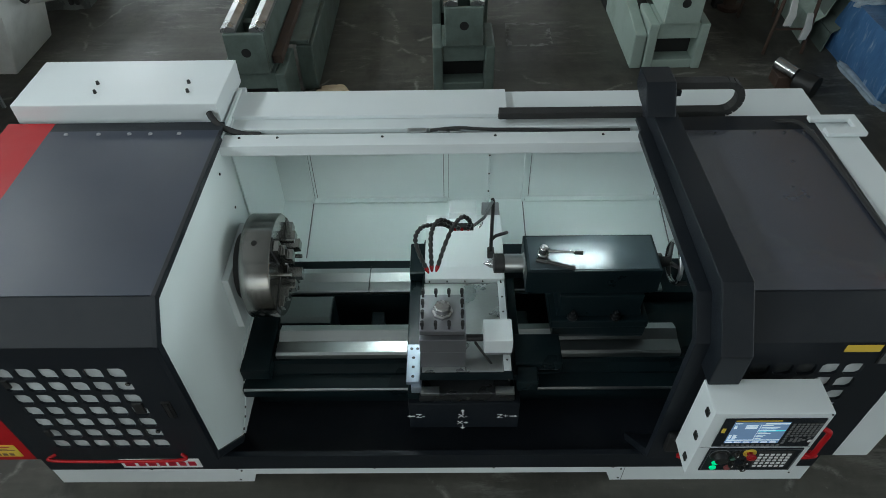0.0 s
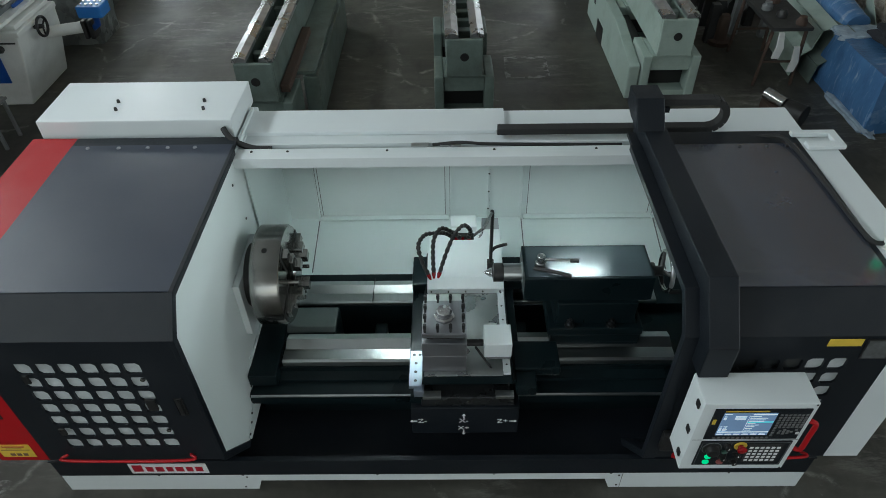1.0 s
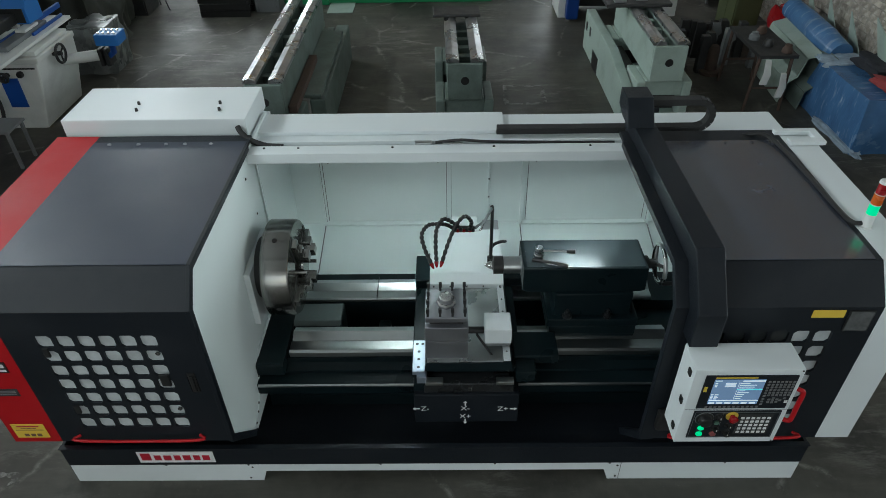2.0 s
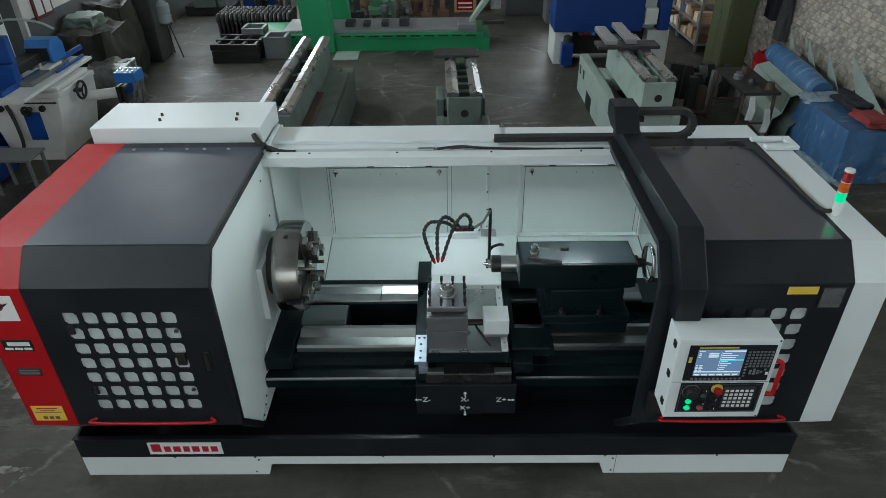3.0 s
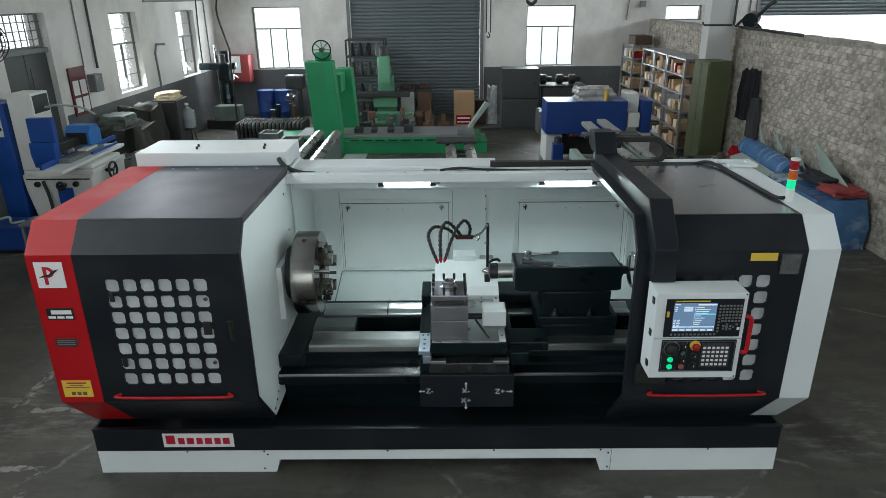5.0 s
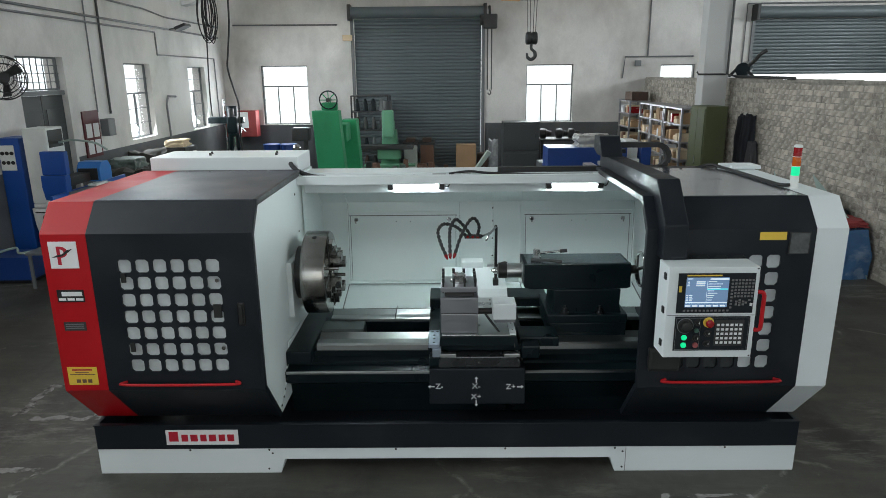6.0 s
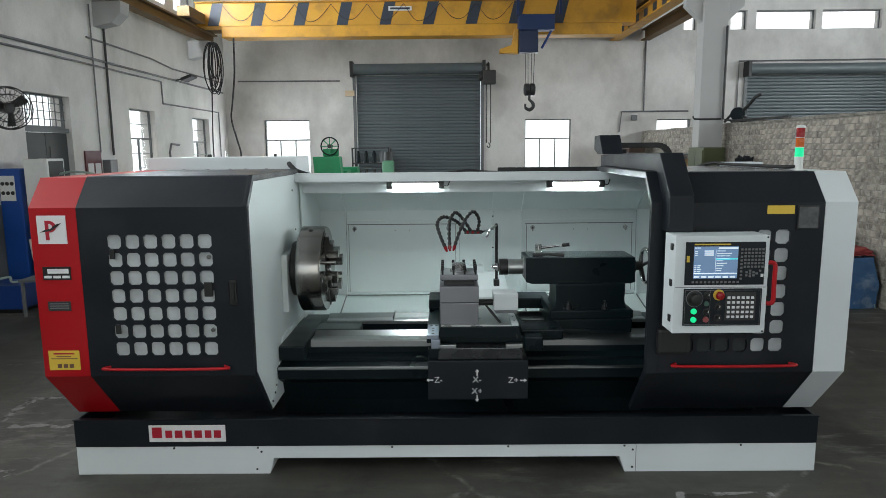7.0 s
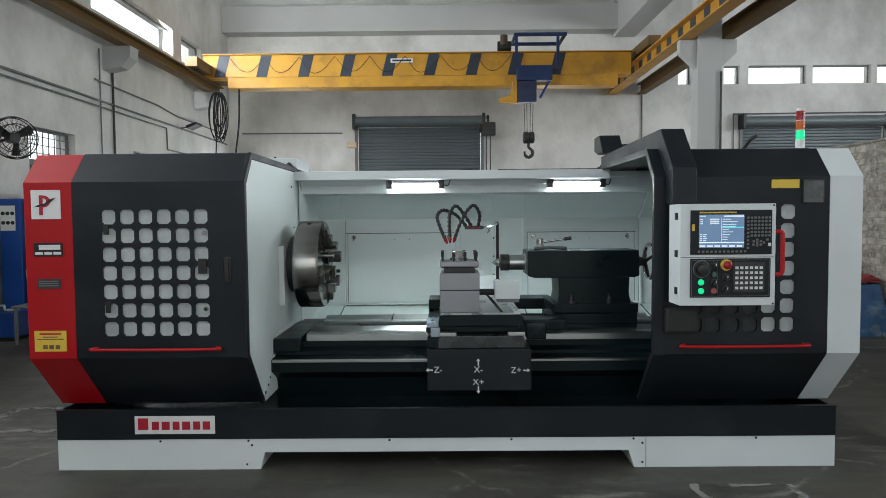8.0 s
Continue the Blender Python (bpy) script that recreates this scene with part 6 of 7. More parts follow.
# ---------------------------------------------------------------- machines along the back
# green planer
planer = thing("planing_machine", (-1.35, 11.6, 0), "bright green double-column planing machine", "machine")
gb_ = part("bed", bx(-3.75, 0.74, 11.08, 11.95, 0.0, 0.235, bevel=0.015), GREEN, planer)
part("bed_lip", bx(-3.78, 0.62, 11.05, 12.0, 0.236, 0.31, bevel=0.008), GREEN, planer)
for i in range(15):
    x = -3.2 + i * 0.25
    if x > -2.0 or x < -2.8:
        part("slot", bx(x, x + 0.18, 11.046, 11.0495, 0.262, 0.288), BLACK, gb_)
part("table", bx(-3.0, 0.50, 11.15, 12.0, 0.311, 0.365, bevel=0.006), BLOCKGREY, planer, "worn grey table")
part("column", prism(B(), [(-2.60, 0.0), (-2.06, 0.0), (-2.19, 1.78), (-2.71, 1.78)], "y", 10.98, 11.32, bevel=0.02), GREEN, planer)
part("column", prism(B(), [(-2.30, 0.0), (-1.90, 0.0), (-1.98, 1.55), (-2.30, 1.55)], "y", 11.95, 12.35, bevel=0.02), GREEN, planer)
part("cross_head", bx(-2.5, -2.1, 11.33, 11.94, 1.15, 1.5, bevel=0.02), GREEN, planer)
wh = part("handwheel", sweep(B(), [(-2.40 + 0.17 * math.cos(2 * math.pi * k / 28), 11.15, 1.98 + 0.17 * math.sin(2 * math.pi * k / 28)) for k in range(28)], 0.013, 8, closed=True), IRON, planer, smooth=True)
for k in range(4):
    a = math.pi * k / 4
    part("spoke", sweep(B(), [(-2.40 - 0.165 * math.cos(a), 11.15, 1.98 - 0.165 * math.sin(a)), (-2.40 + 0.165 * math.cos(a), 11.15, 1.98 + 0.165 * math.sin(a))], 0.010, 6), GREEN, wh)
part("gear_case", bx(-2.55, -2.24, 11.17, 11.32, 1.781, 1.93, bevel=0.03), GREEN, planer)
part("gear_shaft", cyl(B(), (-2.40, 11.1, 1.98), (-2.40, 11.3, 1.98), 0.04), SCRAP, planer, smooth=True)
part("feed_box", bx(0.15, 0.48, 11.1, 11.6, 0.366, 0.46, bevel=0.01), BLOCKGREY, planer)
part("chip_flap", prism(B(), [(0.42, 0.46), (0.78, 0.92), (0.70, 0.96), (0.36, 0.47)], "y", 11.2, 11.45, bevel=0.004), PALEMINT, planer, "pale green tilted flap")
part("crank", bx(0.62, 1.0, 11.3, 11.4, 0.40, 0.46, bevel=0.01), SCRAP, planer)
for k in range(4):
    random.seed(30 + k)
    x = -1.9 + k * 0.33
    part("work_fixture", bx(x, x + 0.12 + 0.1 * random.random(), 11.35, 11.6, 0.366, 0.42 + 0.12 * random.random(), bevel=0.008), SCRAP, planer)
mat_ = thing("floor_sheet", (-1.85, 10.85, 0), "pale green sheet lying on the floor", "sheet")
part("sheet", bx(-2.05, -1.62, 10.55, 11.1, 0.001, 0.012, bevel=0.002), PALEMINT, mat_)

# a row of ribbed castings
rowc = None
for i in range(17):
    m = pose(-4.5 + i * 0.085, 12.2, 0, 0, 0, 0)
    if rowc is None:
        rowc = thing("ribbed_casting", m, "dark ribbed casting standing in a row", "casting", "row of ribbed castings", local=True)
        bm = B()
        for k in range(4):
            turned(bm, (0, -0.02 + k * 0.18, 0.34), (1, 0, 0), [(0, 0.10), (0.03, 0.115), (0.06, 0.10)], 12)
        box(bm, 0.01, 0.05, -0.1, 0.62, 0.0, 0.28, bevel=0.008)
        part("body", bm, SCRAP, rowc)
    else:
        copy_thing(rowc, m)
# black stacked frames and dark box castings
for i, (z, a) in enumerate(((0, 0), (0.11, 2), (0.22, -3))):
    st = thing("slotted_frame", pose(-3.72, 10.75, z, 0, 0, a), "black slotted cast frame in a stack", "casting", "stacked frames", local=True)
    fb = B()
    for x in (-0.35, -0.12, 0.12, 0.33):
        box(fb, x, x + 0.05, -0.3, 0.3, 0.015, 0.09, bevel=0.006)
    for y in (-0.33, -0.02, 0.29):
        box(fb, -0.4, 0.42, y, y + 0.05, 0.001, 0.105, bevel=0.006)
    part("frame", fb, BLACK, st)
for x, y, h in ((-3.55, 11.3, 0.42), (-3.05, 10.85, 0.38)):
    bxx = thing("box_casting", (x, y, 0), "dark grey open box casting", "casting", "box castings")
    bm = B()
    for a in ((x - 0.2, x - 0.15, y - 0.2, y + 0.2), (x + 0.15, x + 0.2, y - 0.2, y + 0.2), (x - 0.149, x + 0.149, y - 0.2, y - 0.15), (x - 0.149, x + 0.149, y + 0.15, y + 0.2)):
        box(bm, *a, 0.0, h, bevel=0.006)
    part("body", bm, GREYMETAL, bxx)

# water bottle on an iron stand
ws = thing("bottle_stand", (-5.0, 10.9, 0), "thin dark iron three-legged stand", "stand")
for k in range(3):
    a = radians(100 + 120 * k)
    part("leg", sweep(B(), [(-5.0 + 0.08 * math.cos(a), 10.9 + 0.08 * math.sin(a), 0.58), (-5.0 + 0.24 * math.cos(a), 10.9 + 0.24 * math.sin(a), 0.0)], 0.012, 6), SCRAP, ws)
part("ring", sweep(B(), [(-5.0 + 0.12 * math.cos(2 * math.pi * k / 20), 10.9 + 0.12 * math.sin(2 * math.pi * k / 20), 0.58) for k in range(20)], 0.012, 6, closed=True), SCRAP, ws)
wb = thing("water_bottle", (-5.0, 10.9, 0.593), "clear plastic water bottle upright on a stand", "bottle")
part("bottle", turned(B(), (-5.0, 10.9, 0.593), (0, 0, 1), [(0, 0.11), (0.02, 0.13), (0.14, 0.132), (0.16, 0.122), (0.18, 0.132), (0.30, 0.13), (0.36, 0.07), (0.38, 0.03), (0.43, 0.03)], 24), WATER, wb, smooth=True)
part("cap", turned(B(), (-5.0, 10.9, 1.0235), (0, 0, 1), [(0, 0.034), (0.03, 0.032)], 16), OFFWHITE, wb, smooth=True)

# cabinets and covered machines along the side wall
def crumpled(name, lo, hi, material, label, category, seed, amp=0.12, parent=None):
    """A covered heap: a rounded block whose sheet sags and creases."""
    bm = B()
    bmesh.ops.create_cube(bm, size=1.0)
    bmesh.ops.subdivide_edges(bm, edges=bm.edges[:], cuts=15, use_grid_fill=True)
    c, s = [(a + b) / 2 for a, b in zip(lo, hi)], [b - a for a, b in zip(lo, hi)]
    for v in bm.verts:
        p = v.co.copy()
        sag = 1 - 0.25 * max(0.0, p.z) * (abs(p.x) + abs(p.y))
        n = noise.noise(Vector((p.x * 3 + seed, p.y * 3, p.z * 3))) * amp + noise.noise(Vector((p.x * 9, p.y * 9 + seed, p.z * 5))) * amp * 0.4
        v.co = Vector((c[0] + s[0] * p.x * (sag + n), c[1] + s[1] * p.y * (sag + n), max(lo[2], c[2] + s[2] * p.z * (1 + n * (p.z > 0.2)))))
    if parent is not None:
        return part(name, bm, material, parent, label, smooth=True)
    t = thing(name, (c[0], c[1], lo[2]), label, category)
    part("cover", bm, material, t, smooth=True)
    return t


DARKTARP = surface("dark_dusty_tarpaulin", (0.028, 0.029, 0.023), 0.75, vary=0.4, scale=4, grain=7, bump=0.6, dirt=(0.07, 0.066, 0.05), dirt_amount=0.5, dirt_scale=4)
crumpled("covered_machine", (-5.8, 8.6, 0), (-5.0, 9.7, 0.95), DARKTARP, "machine under a dark dusty cover", "machine", 1.0, 0.24)
crumpled("covered_machine", (-5.78, 9.8, 0), (-5.2, 10.5, 1.1), DARKTARP, "dark covered machine beside the wall", "machine", 4.0, 0.2)
crumpled("covered_machine", (-5.2, 8.1, 0), (-4.6, 8.7, 0.62), surface("grey_plastic_sheet", (0.16, 0.17, 0.165), 0.3, vary=0.3, scale=5, bump=0.3), "low heap under a grey plastic sheet", "heap", 7.0, 0.16)
crumpled("green_sack", (-5.75, 9.0, 0.93), (-5.3, 9.5, 1.12), MINT, "pale green folded sack on a cover", "sack", 9.0, 0.2)
cb = thing("steel_cabinet", (-5.25, 10.75, 0), "tall dark steel cabinet with cloths on top", "cabinet")
part("body", bx(-5.5, -5.05, 10.55, 11.1, 0.0, 1.15, bevel=0.01), SCRAP, cb)
part("door", bx(-5.48, -5.07, 10.53, 10.548, 0.05, 1.12, bevel=0.004), SCRAP, cb)
crumpled("cloth_bundle", (-5.45, 10.6, 1.151), (-5.1, 11.0, 1.28), PAPER, "pale cloth bundle on a cabinet", "cloth", 12.0, 0.2)

# radial drill, red board and blue drums in the corner
dr = thing("radial_drill", (-5.2, 14.2, 0), "dark radial drilling machine", "drill")
part("base", bx(-5.75, -4.7, 13.9, 14.5, 0.0, 0.2, bevel=0.02), SCRAP, dr)
part("column", cyl(B(), (-5.3, 14.3, 0.2), (-5.3, 14.3, 1.75), 0.13), IRON, dr, smooth=True)
part("arm", bx(-5.8, -4.95, 14.0, 14.16, 1.35, 1.5, bevel=0.02), IRON, dr)
part("drill_head", bx(-5.30, -5.06, 13.8, 13.99, 1.12, 1.52, bevel=0.04), IRON, dr)
part("head_motor", cyl(B(), (-5.2, 13.9, 1.52), (-5.2, 13.9, 1.70), 0.07), SCRAP, dr, smooth=True)
part("elevating_screw", cyl(B(), (-5.42, 14.1, 0.55), (-5.42, 14.1, 1.9), 0.02), CHROME, dr, smooth=True)
part("spindle", cyl(B(), (-5.18, 13.95, 0.6), (-5.18, 13.95, 1.05), 0.04), CHROME, dr, smooth=True)
for k in range(3):
    a = radians(90 + k * 120)
    part("feed_lever", sweep(B(), [(-5.0, 13.95, 1.25), (-4.95, 13.95 + 0.2 * math.cos(a), 1.25 + 0.2 * math.sin(a))], 0.012, 6), CHROME, dr)
part("table", bx(-5.5, -4.9, 13.75, 14.12, 0.201, 0.55, bevel=0.02), MINT, dr)
rbx = thing("red_panel_box", (-5.25, 15.3, 0.9), "red and white electrical panel on the end wall", "panel")
part("body", bx(-5.82, -5.0, 15.25, BACK - 0.006, 0.92, 1.58, bevel=0.01), surface("faded_red_panel", (0.25, 0.03, 0.03), 0.6, bump=0.05), rbx)
part("front_plate", bx(-5.45, -5.2, 15.235, 15.249, 1.15, 1.55, bevel=0.004), MARK, rbx)
for x in (-4.55, -4.12):
    d = thing("drum", (x, 14.9, 0), "dark blue steel drum", "drum", "blue drums")
    part("shell", turned(B(), (x, 14.9, 0), (0, 0, 1), [(0, 0.2), (0.01, 0.21), (0.25, 0.21), (0.26, 0.22), (0.28, 0.21), (0.5, 0.21), (0.51, 0.22), (0.53, 0.21), (0.76, 0.21), (0.77, 0.2)], 24), BLUE, d, smooth=True)
# pillar drill between drums and planer
pd = thing("pillar_drill", (-3.6, 13.3, 0), "dark bench drill on a pillar", "drill")
part("pillar", cyl(B(), (-3.35, 13.3, 0.0), (-3.35, 13.3, 1.25), 0.06), SCRAP, pd, smooth=True)
part("head", bx(-3.62, -3.22, 13.1, 13.4, 1.0, 1.3, bevel=0.04), SCRAP, pd)
part("base", bx(-3.6, -3.1, 13.05, 13.55, 0, 0.08, bevel=0.01), SCRAP, pd)
part("knob", turned(B(), (-3.5, 13.1, 0.85), (0, -1, 0), [(0, 0.08), (0.05, 0.1), (0.1, 0.05)], 16), CHROME, pd, smooth=True)
# rack of parts in front of the shutter
rk = thing("parts_rack", (-2.0, 14.8, 0), "dark open steel rack with parts", "rack")
for x in (-2.45, -1.55):
    for y in (14.5, 15.1):
        part("upright", bx(x, x + 0.04, y, y + 0.04, 0, 1.95), SCRAP, rk)
for z in (0.15, 0.6, 1.1, 1.55, 1.93):
    part("shelf", bx(-2.449, -1.511, 14.501, 15.139, z, z + 0.025), SCRAP, rk)
random.seed(8)
for k in range(16):
    z = (0.176, 0.626, 1.126, 1.576)[k % 4]
    x = -2.4 + 0.2 * (k // 4)
    t = thing("stored_part", (x, 14.7, z), "small machine part on a rack shelf", "part", "parts on the rack")
    part("body", turned(B(), (x + 0.08, 14.75, z), (0, 0, 1), [(0, 0.05 + 0.03 * random.random()), (0.1 + 0.15 * random.random(), 0.06), (0.3, 0.03)], 12), random.choice([SCRAP, RUST, SCRAP, IRON, GREYMETAL, SCRAP]), t, smooth=True)
# green milling machine
ml = thing("milling_machine", (-1.5, 14.0, 0), "pale green turret milling machine", "machine")
part("base", bx(-2.0, -1.05, 13.75, 14.5, 0.0, 0.12, bevel=0.02), MILLGREEN, ml)
part("column", prism(B(), [(-1.72, 0.121), (-1.25, 0.121), (-1.32, 1.15), (-1.65, 1.15)], "y", 14.05, 14.5, bevel=0.02), MILLGREEN, ml)
part("knee", bx(-1.75, -1.2, 13.7, 14.04, 0.5, 0.74, bevel=0.02), MILLGREEN, ml)
part("table", bx(-2.15, -0.9, 13.6, 13.95, 0.741, 0.84, bevel=0.01), SCRAP, ml)
part("turret_head", bx(-1.62, -1.35, 13.65, 13.95, 1.0, 1.65, bevel=0.06), MILLGREEN, ml)
part("motor", cyl(B(), (-1.48, 13.8, 1.65), (-1.48, 13.8, 1.85), 0.1), SCRAP, ml, smooth=True)
part("ram", bx(-1.6, -1.38, 13.95, 14.6, 1.151, 1.35, bevel=0.02), MILLGREEN, ml)
part("splash_tray", bx(-2.05, -0.85, 13.45, 13.74, 0.36, 0.40, bevel=0.01), MILLGREEN, ml)
for x in (-1.0, -0.6):
    bn = thing("work_bench", (x, 14.5, 0), "cluttered grey work bench", "bench", "work benches")
    part("top", bx(x - 0.18, x + 0.2, 14.2, 14.9, 0.78, 0.84, bevel=0.006), SCRAP, bn)
    part("body", bx(x - 0.15, x + 0.17, 14.25, 14.85, 0.0, 0.779, bevel=0.01), (OFFWHITE, BROWN)[x > -0.8], bn)
    part("tool_tray", bx(x - 0.1, x + 0.12, 14.3, 14.6, 0.841, 0.93, bevel=0.01), RUST, bn)
# boxes and cabinets right of the shutter
cbx = thing("carton", (0.37, 14.2, 0), "large brown carton with a red label", "box")
part("body", bx(0.12, 0.60, 13.95, 14.4, 0.0, 0.78, bevel=0.008), CARD, cbx)
part("lid_flap", bx(0.125, 0.595, 13.955, 14.395, 0.7805, 0.79), CARD, cbx)
lb = part("label", bx(0.17, 0.53, 13.943, 13.949, 0.05, 0.26), REDLENS, cbx)
for z in (0.18, 0.09):
    part("writing_bar", bx(0.2, 0.5, 13.94, 13.9425, z, z + 0.03), MARK, lb)
cb2 = thing("carton", (0.75, 14.4, 0), "small brown carton beside a larger one", "box")
part("body", bx(0.64, 0.90, 14.3, 14.6, 0, 0.55, bevel=0.008), RUST, cb2)
crumpled("plastic_sack", (0.93, 14.2, 0), (1.15, 14.5, 0.85), surface("clear_sheeting", (0.35, 0.36, 0.37), 0.25, vary=0.3, scale=9, bump=0.4), "bundle of clear plastic sheeting", "sack", 22.0, 0.2)
for z0, z1 in ((0.0, 0.68), (0.69, 1.35)):
    gc = thing("grey_cabinet", (1.68, 13.9, z0), "dark grey steel cabinet, one on another", "cabinet", "stacked cabinets")
    part("body", bx(1.22, 2.06, 13.6, 14.2, z0 + 0.001, z1, bevel=0.012), DOORGREY, gc)
    part("door", bx(1.25, 2.03, 13.585, 13.5985, z0 + 0.06, z1 - 0.05, bevel=0.005), DOORGREY, gc)
    part("door_handle", bx(1.95, 1.98, 13.57, 13.5845, z0 + 0.3, z0 + 0.4), SCRAP, gc)
mb = thing("motor_unit", (2.2, 13.2, 0), "dark boxed fan unit on the floor", "machine")
part("case", bx(1.98, 2.5, 12.9, 13.45, 0.0, 0.5, bevel=0.015), GREYMETAL, mb)
part("fan_guard", turned(B(), (2.2, 12.899, 0.25), (0, -1, 0), [(0, 0.16), (0.02, 0.16), (0.03, 0.12), (0.031, 0.05)], 24), SCRAP, mb, smooth=True)
tb = thing("steel_table", (2.7, 14.7, 0), "dark steel table with scrap beneath", "table")
part("top", bx(2.2, 3.3, 14.4, 15.1, 0.82, 0.87, bevel=0.006), SCRAP, tb)
for x in (2.22, 3.22):
    for y in (14.42, 15.02):
        part("leg", bx(x, x + 0.06, y, y + 0.06, 0, 0.819), SCRAP, tb)
for k in range(7):
    random.seed(60 + k)
    s = thing("scrap_piece", (2.3 + k * 0.13, 14.7, 0), "dark scrap under a steel table", "scrap", "scrap pieces")
    part("body", bx(2.28 + k * 0.13, 2.39 + k * 0.13, 14.5, 14.5 + 0.3 * random.random() + 0.1, 0, 0.2 + 0.35 * random.random(), bevel=0.01), random.choice([SCRAP, RUST, GREYMETAL]), s)
for x in (2.35, 2.75, 3.05):
    s = thing("machine_head", (x, 14.7, 0.87), "dark machine head on a steel table", "machine part", "parts on the table")
    part("body", turned(B(), (x - 0.15, 14.7, 0.99), (1, 0, 0), [(0, 0.06), (0.03, 0.115), (0.16, 0.118), (0.2, 0.07), (0.3, 0.06)], 18), SCRAP, s, smooth=True)

# blue and white grinding machine
bg = thing("grinding_machine", (2.6, 10.4, 0), "blue-hooded white grinding machine", "machine")
part("base", bx(1.76, 2.05, 10.2, 10.9, 0.0, 0.55, bevel=0.012), OFFWHITE, bg)
part("base", bx(3.30, 3.66, 10.2, 10.9, 0.0, 0.55, bevel=0.012), OFFWHITE, bg)
part("cross_base", bx(2.051, 3.349, 10.45, 10.9, 0.1, 0.55, bevel=0.01), BLACK, bg)
part("hood", bx(1.73, 3.17, 10.1, 10.75, 0.56, 1.13, bevel=0.012), BLUE, bg, "dark blue sheet hood")
part("hood_side", bx(1.76, 3.6, 10.752, 10.95, 0.56, 1.0, bevel=0.01), BLUE, bg)
part("hood", bx(3.44, 3.62, 10.15, 10.75, 0.56, 1.13, bevel=0.012), BLUE, bg)
part("column", bx(3.19, 3.42, 10.3, 10.75, 0.556, 1.24, bevel=0.02), OFFWHITE, bg)
part("wheel_head", bx(3.20, 3.41, 10.12, 10.29, 0.66, 0.92, bevel=0.02), OFFWHITE, bg)
part("coolant_pump", bx(1.86, 2.05, 9.98, 10.16, 0.04, 0.4, bevel=0.02), BLUE, bg)
part("pump_motor", turned(B(), (1.955, 10.07, 0.4), (0, 0, 1), [(0, 0.07), (0.1, 0.07), (0.12, 0.04)], 16), NAVY, bg, smooth=True)
part("button_box", bx(2.15, 2.45, 10.1, 10.4, 0.50, 0.555, bevel=0.01), NAVY, bg)
for k, mt_ in enumerate((REDLENS, REDLENS, SKYBLUE)):
    part("button", turned(B(), (2.2 + k * 0.09, 10.099, 0.53), (0, -1, 0), [(0, 0.025), (0.02, 0.022)], 12), mt_, bg)
crumpled("packing_bundle", (2.3, 10.2, 1.131), (2.95, 10.7, 1.33), surface("clear_packing", (0.40, 0.40, 0.39), 0.3, vary=0.25, scale=9, bump=0.4), "crumpled clear packing on the machine hood", "packing", 31.0, 0.22)
bt = thing("oil_bottle", (2.75, 10.2, 1.4), "small yellow oil bottle among packing", "bottle")
part("body", turned(B(), (2.78, 10.16, 1.1305), (0, 0, 1), [(0, 0.03), (0.14, 0.03), (0.18, 0.012), (0.22, 0.01)], 12), YELLOW, bt, smooth=True)

# storage shelves along the brick wall
for bay, (y0, span) in enumerate(((10.82, 1.04), (11.90, 0.84), (12.77, 0.84), (14.45, 1.0))):
    sh = thing("storage_shelf", (4.4, y0, 0), "grey slotted steel shelf crowded with cartons", "shelf", "storage shelves")
    for x in (4.35, 4.8):
        for y in (y0, y0 + span - 0.04):
            part("upright", bx(x, x + 0.04, y, y + 0.04, 0, 1.78), BLOCKGREY, sh)
    for z in (0.10, 0.43, 0.77, 1.11, 1.44, 1.745):
        part("shelf_board", bx(4.352, 4.838, y0 + 0.002, y0 + span - 0.002, z, z + 0.03, bevel=0.003), BLOCKGREY, sh)
    for lv, z in enumerate((0.131, 0.461, 0.801, 1.141, 1.471)):
        random.seed(100 + bay * 10 + lv)
        y = y0 + 0.06
        while y < y0 + span - 0.14:
            w = random.uniform(0.06, 0.2)
            h = random.uniform(0.08, 0.23)
            c = thing("carton", (4.5, y, z), random.choice(["small cardboard carton on a storage shelf", "cream packet on a storage shelf"]), "box", "cartons on the shelves")
            part("body", bx(4.37 + random.uniform(0, 0.06), 4.7, y, min(y + w, y0 + span - 0.06), z, z + h, bevel=0.004), random.choice([CARD, PAPER, PAPER, CARD, CARD, BROWN, MARK, REDLENS if lv > 2 else PAPER]), c)
            y += w + random.uniform(0.005, 0.05)
tp = thing("brown_crate", (4.6, 14.8, 1.776), "dark brown crate on top of the shelves", "crate")
part("body", bx(4.4, 4.8, 14.5, 15.1, 1.776, 1.98, bevel=0.01), RUST, tp)
oc = thing("olive_locker", pose(4.10, 8.98, 0, 0, 0, 7), "olive green steel locker", "locker", local=True)
part("body", bx(0.0, 0.38, 0.0, 0.50, 0.03, 1.90, bevel=0.012), OLIVE, oc)
for ya, yb in ((0.015, 0.245), (0.252, 0.485)):
    part("door", bx(-0.016, -0.0015, ya, yb, 0.08, 1.86, bevel=0.004), OLIVE, oc)
part("handle", bx(-0.03, -0.0165, 0.215, 0.235, 0.95, 1.08, bevel=0.003), CHROME, oc)
part("plinth", bx(0.02, 0.37, 0.02, 0.48, 0.0, 0.0295), BLACK, oc)

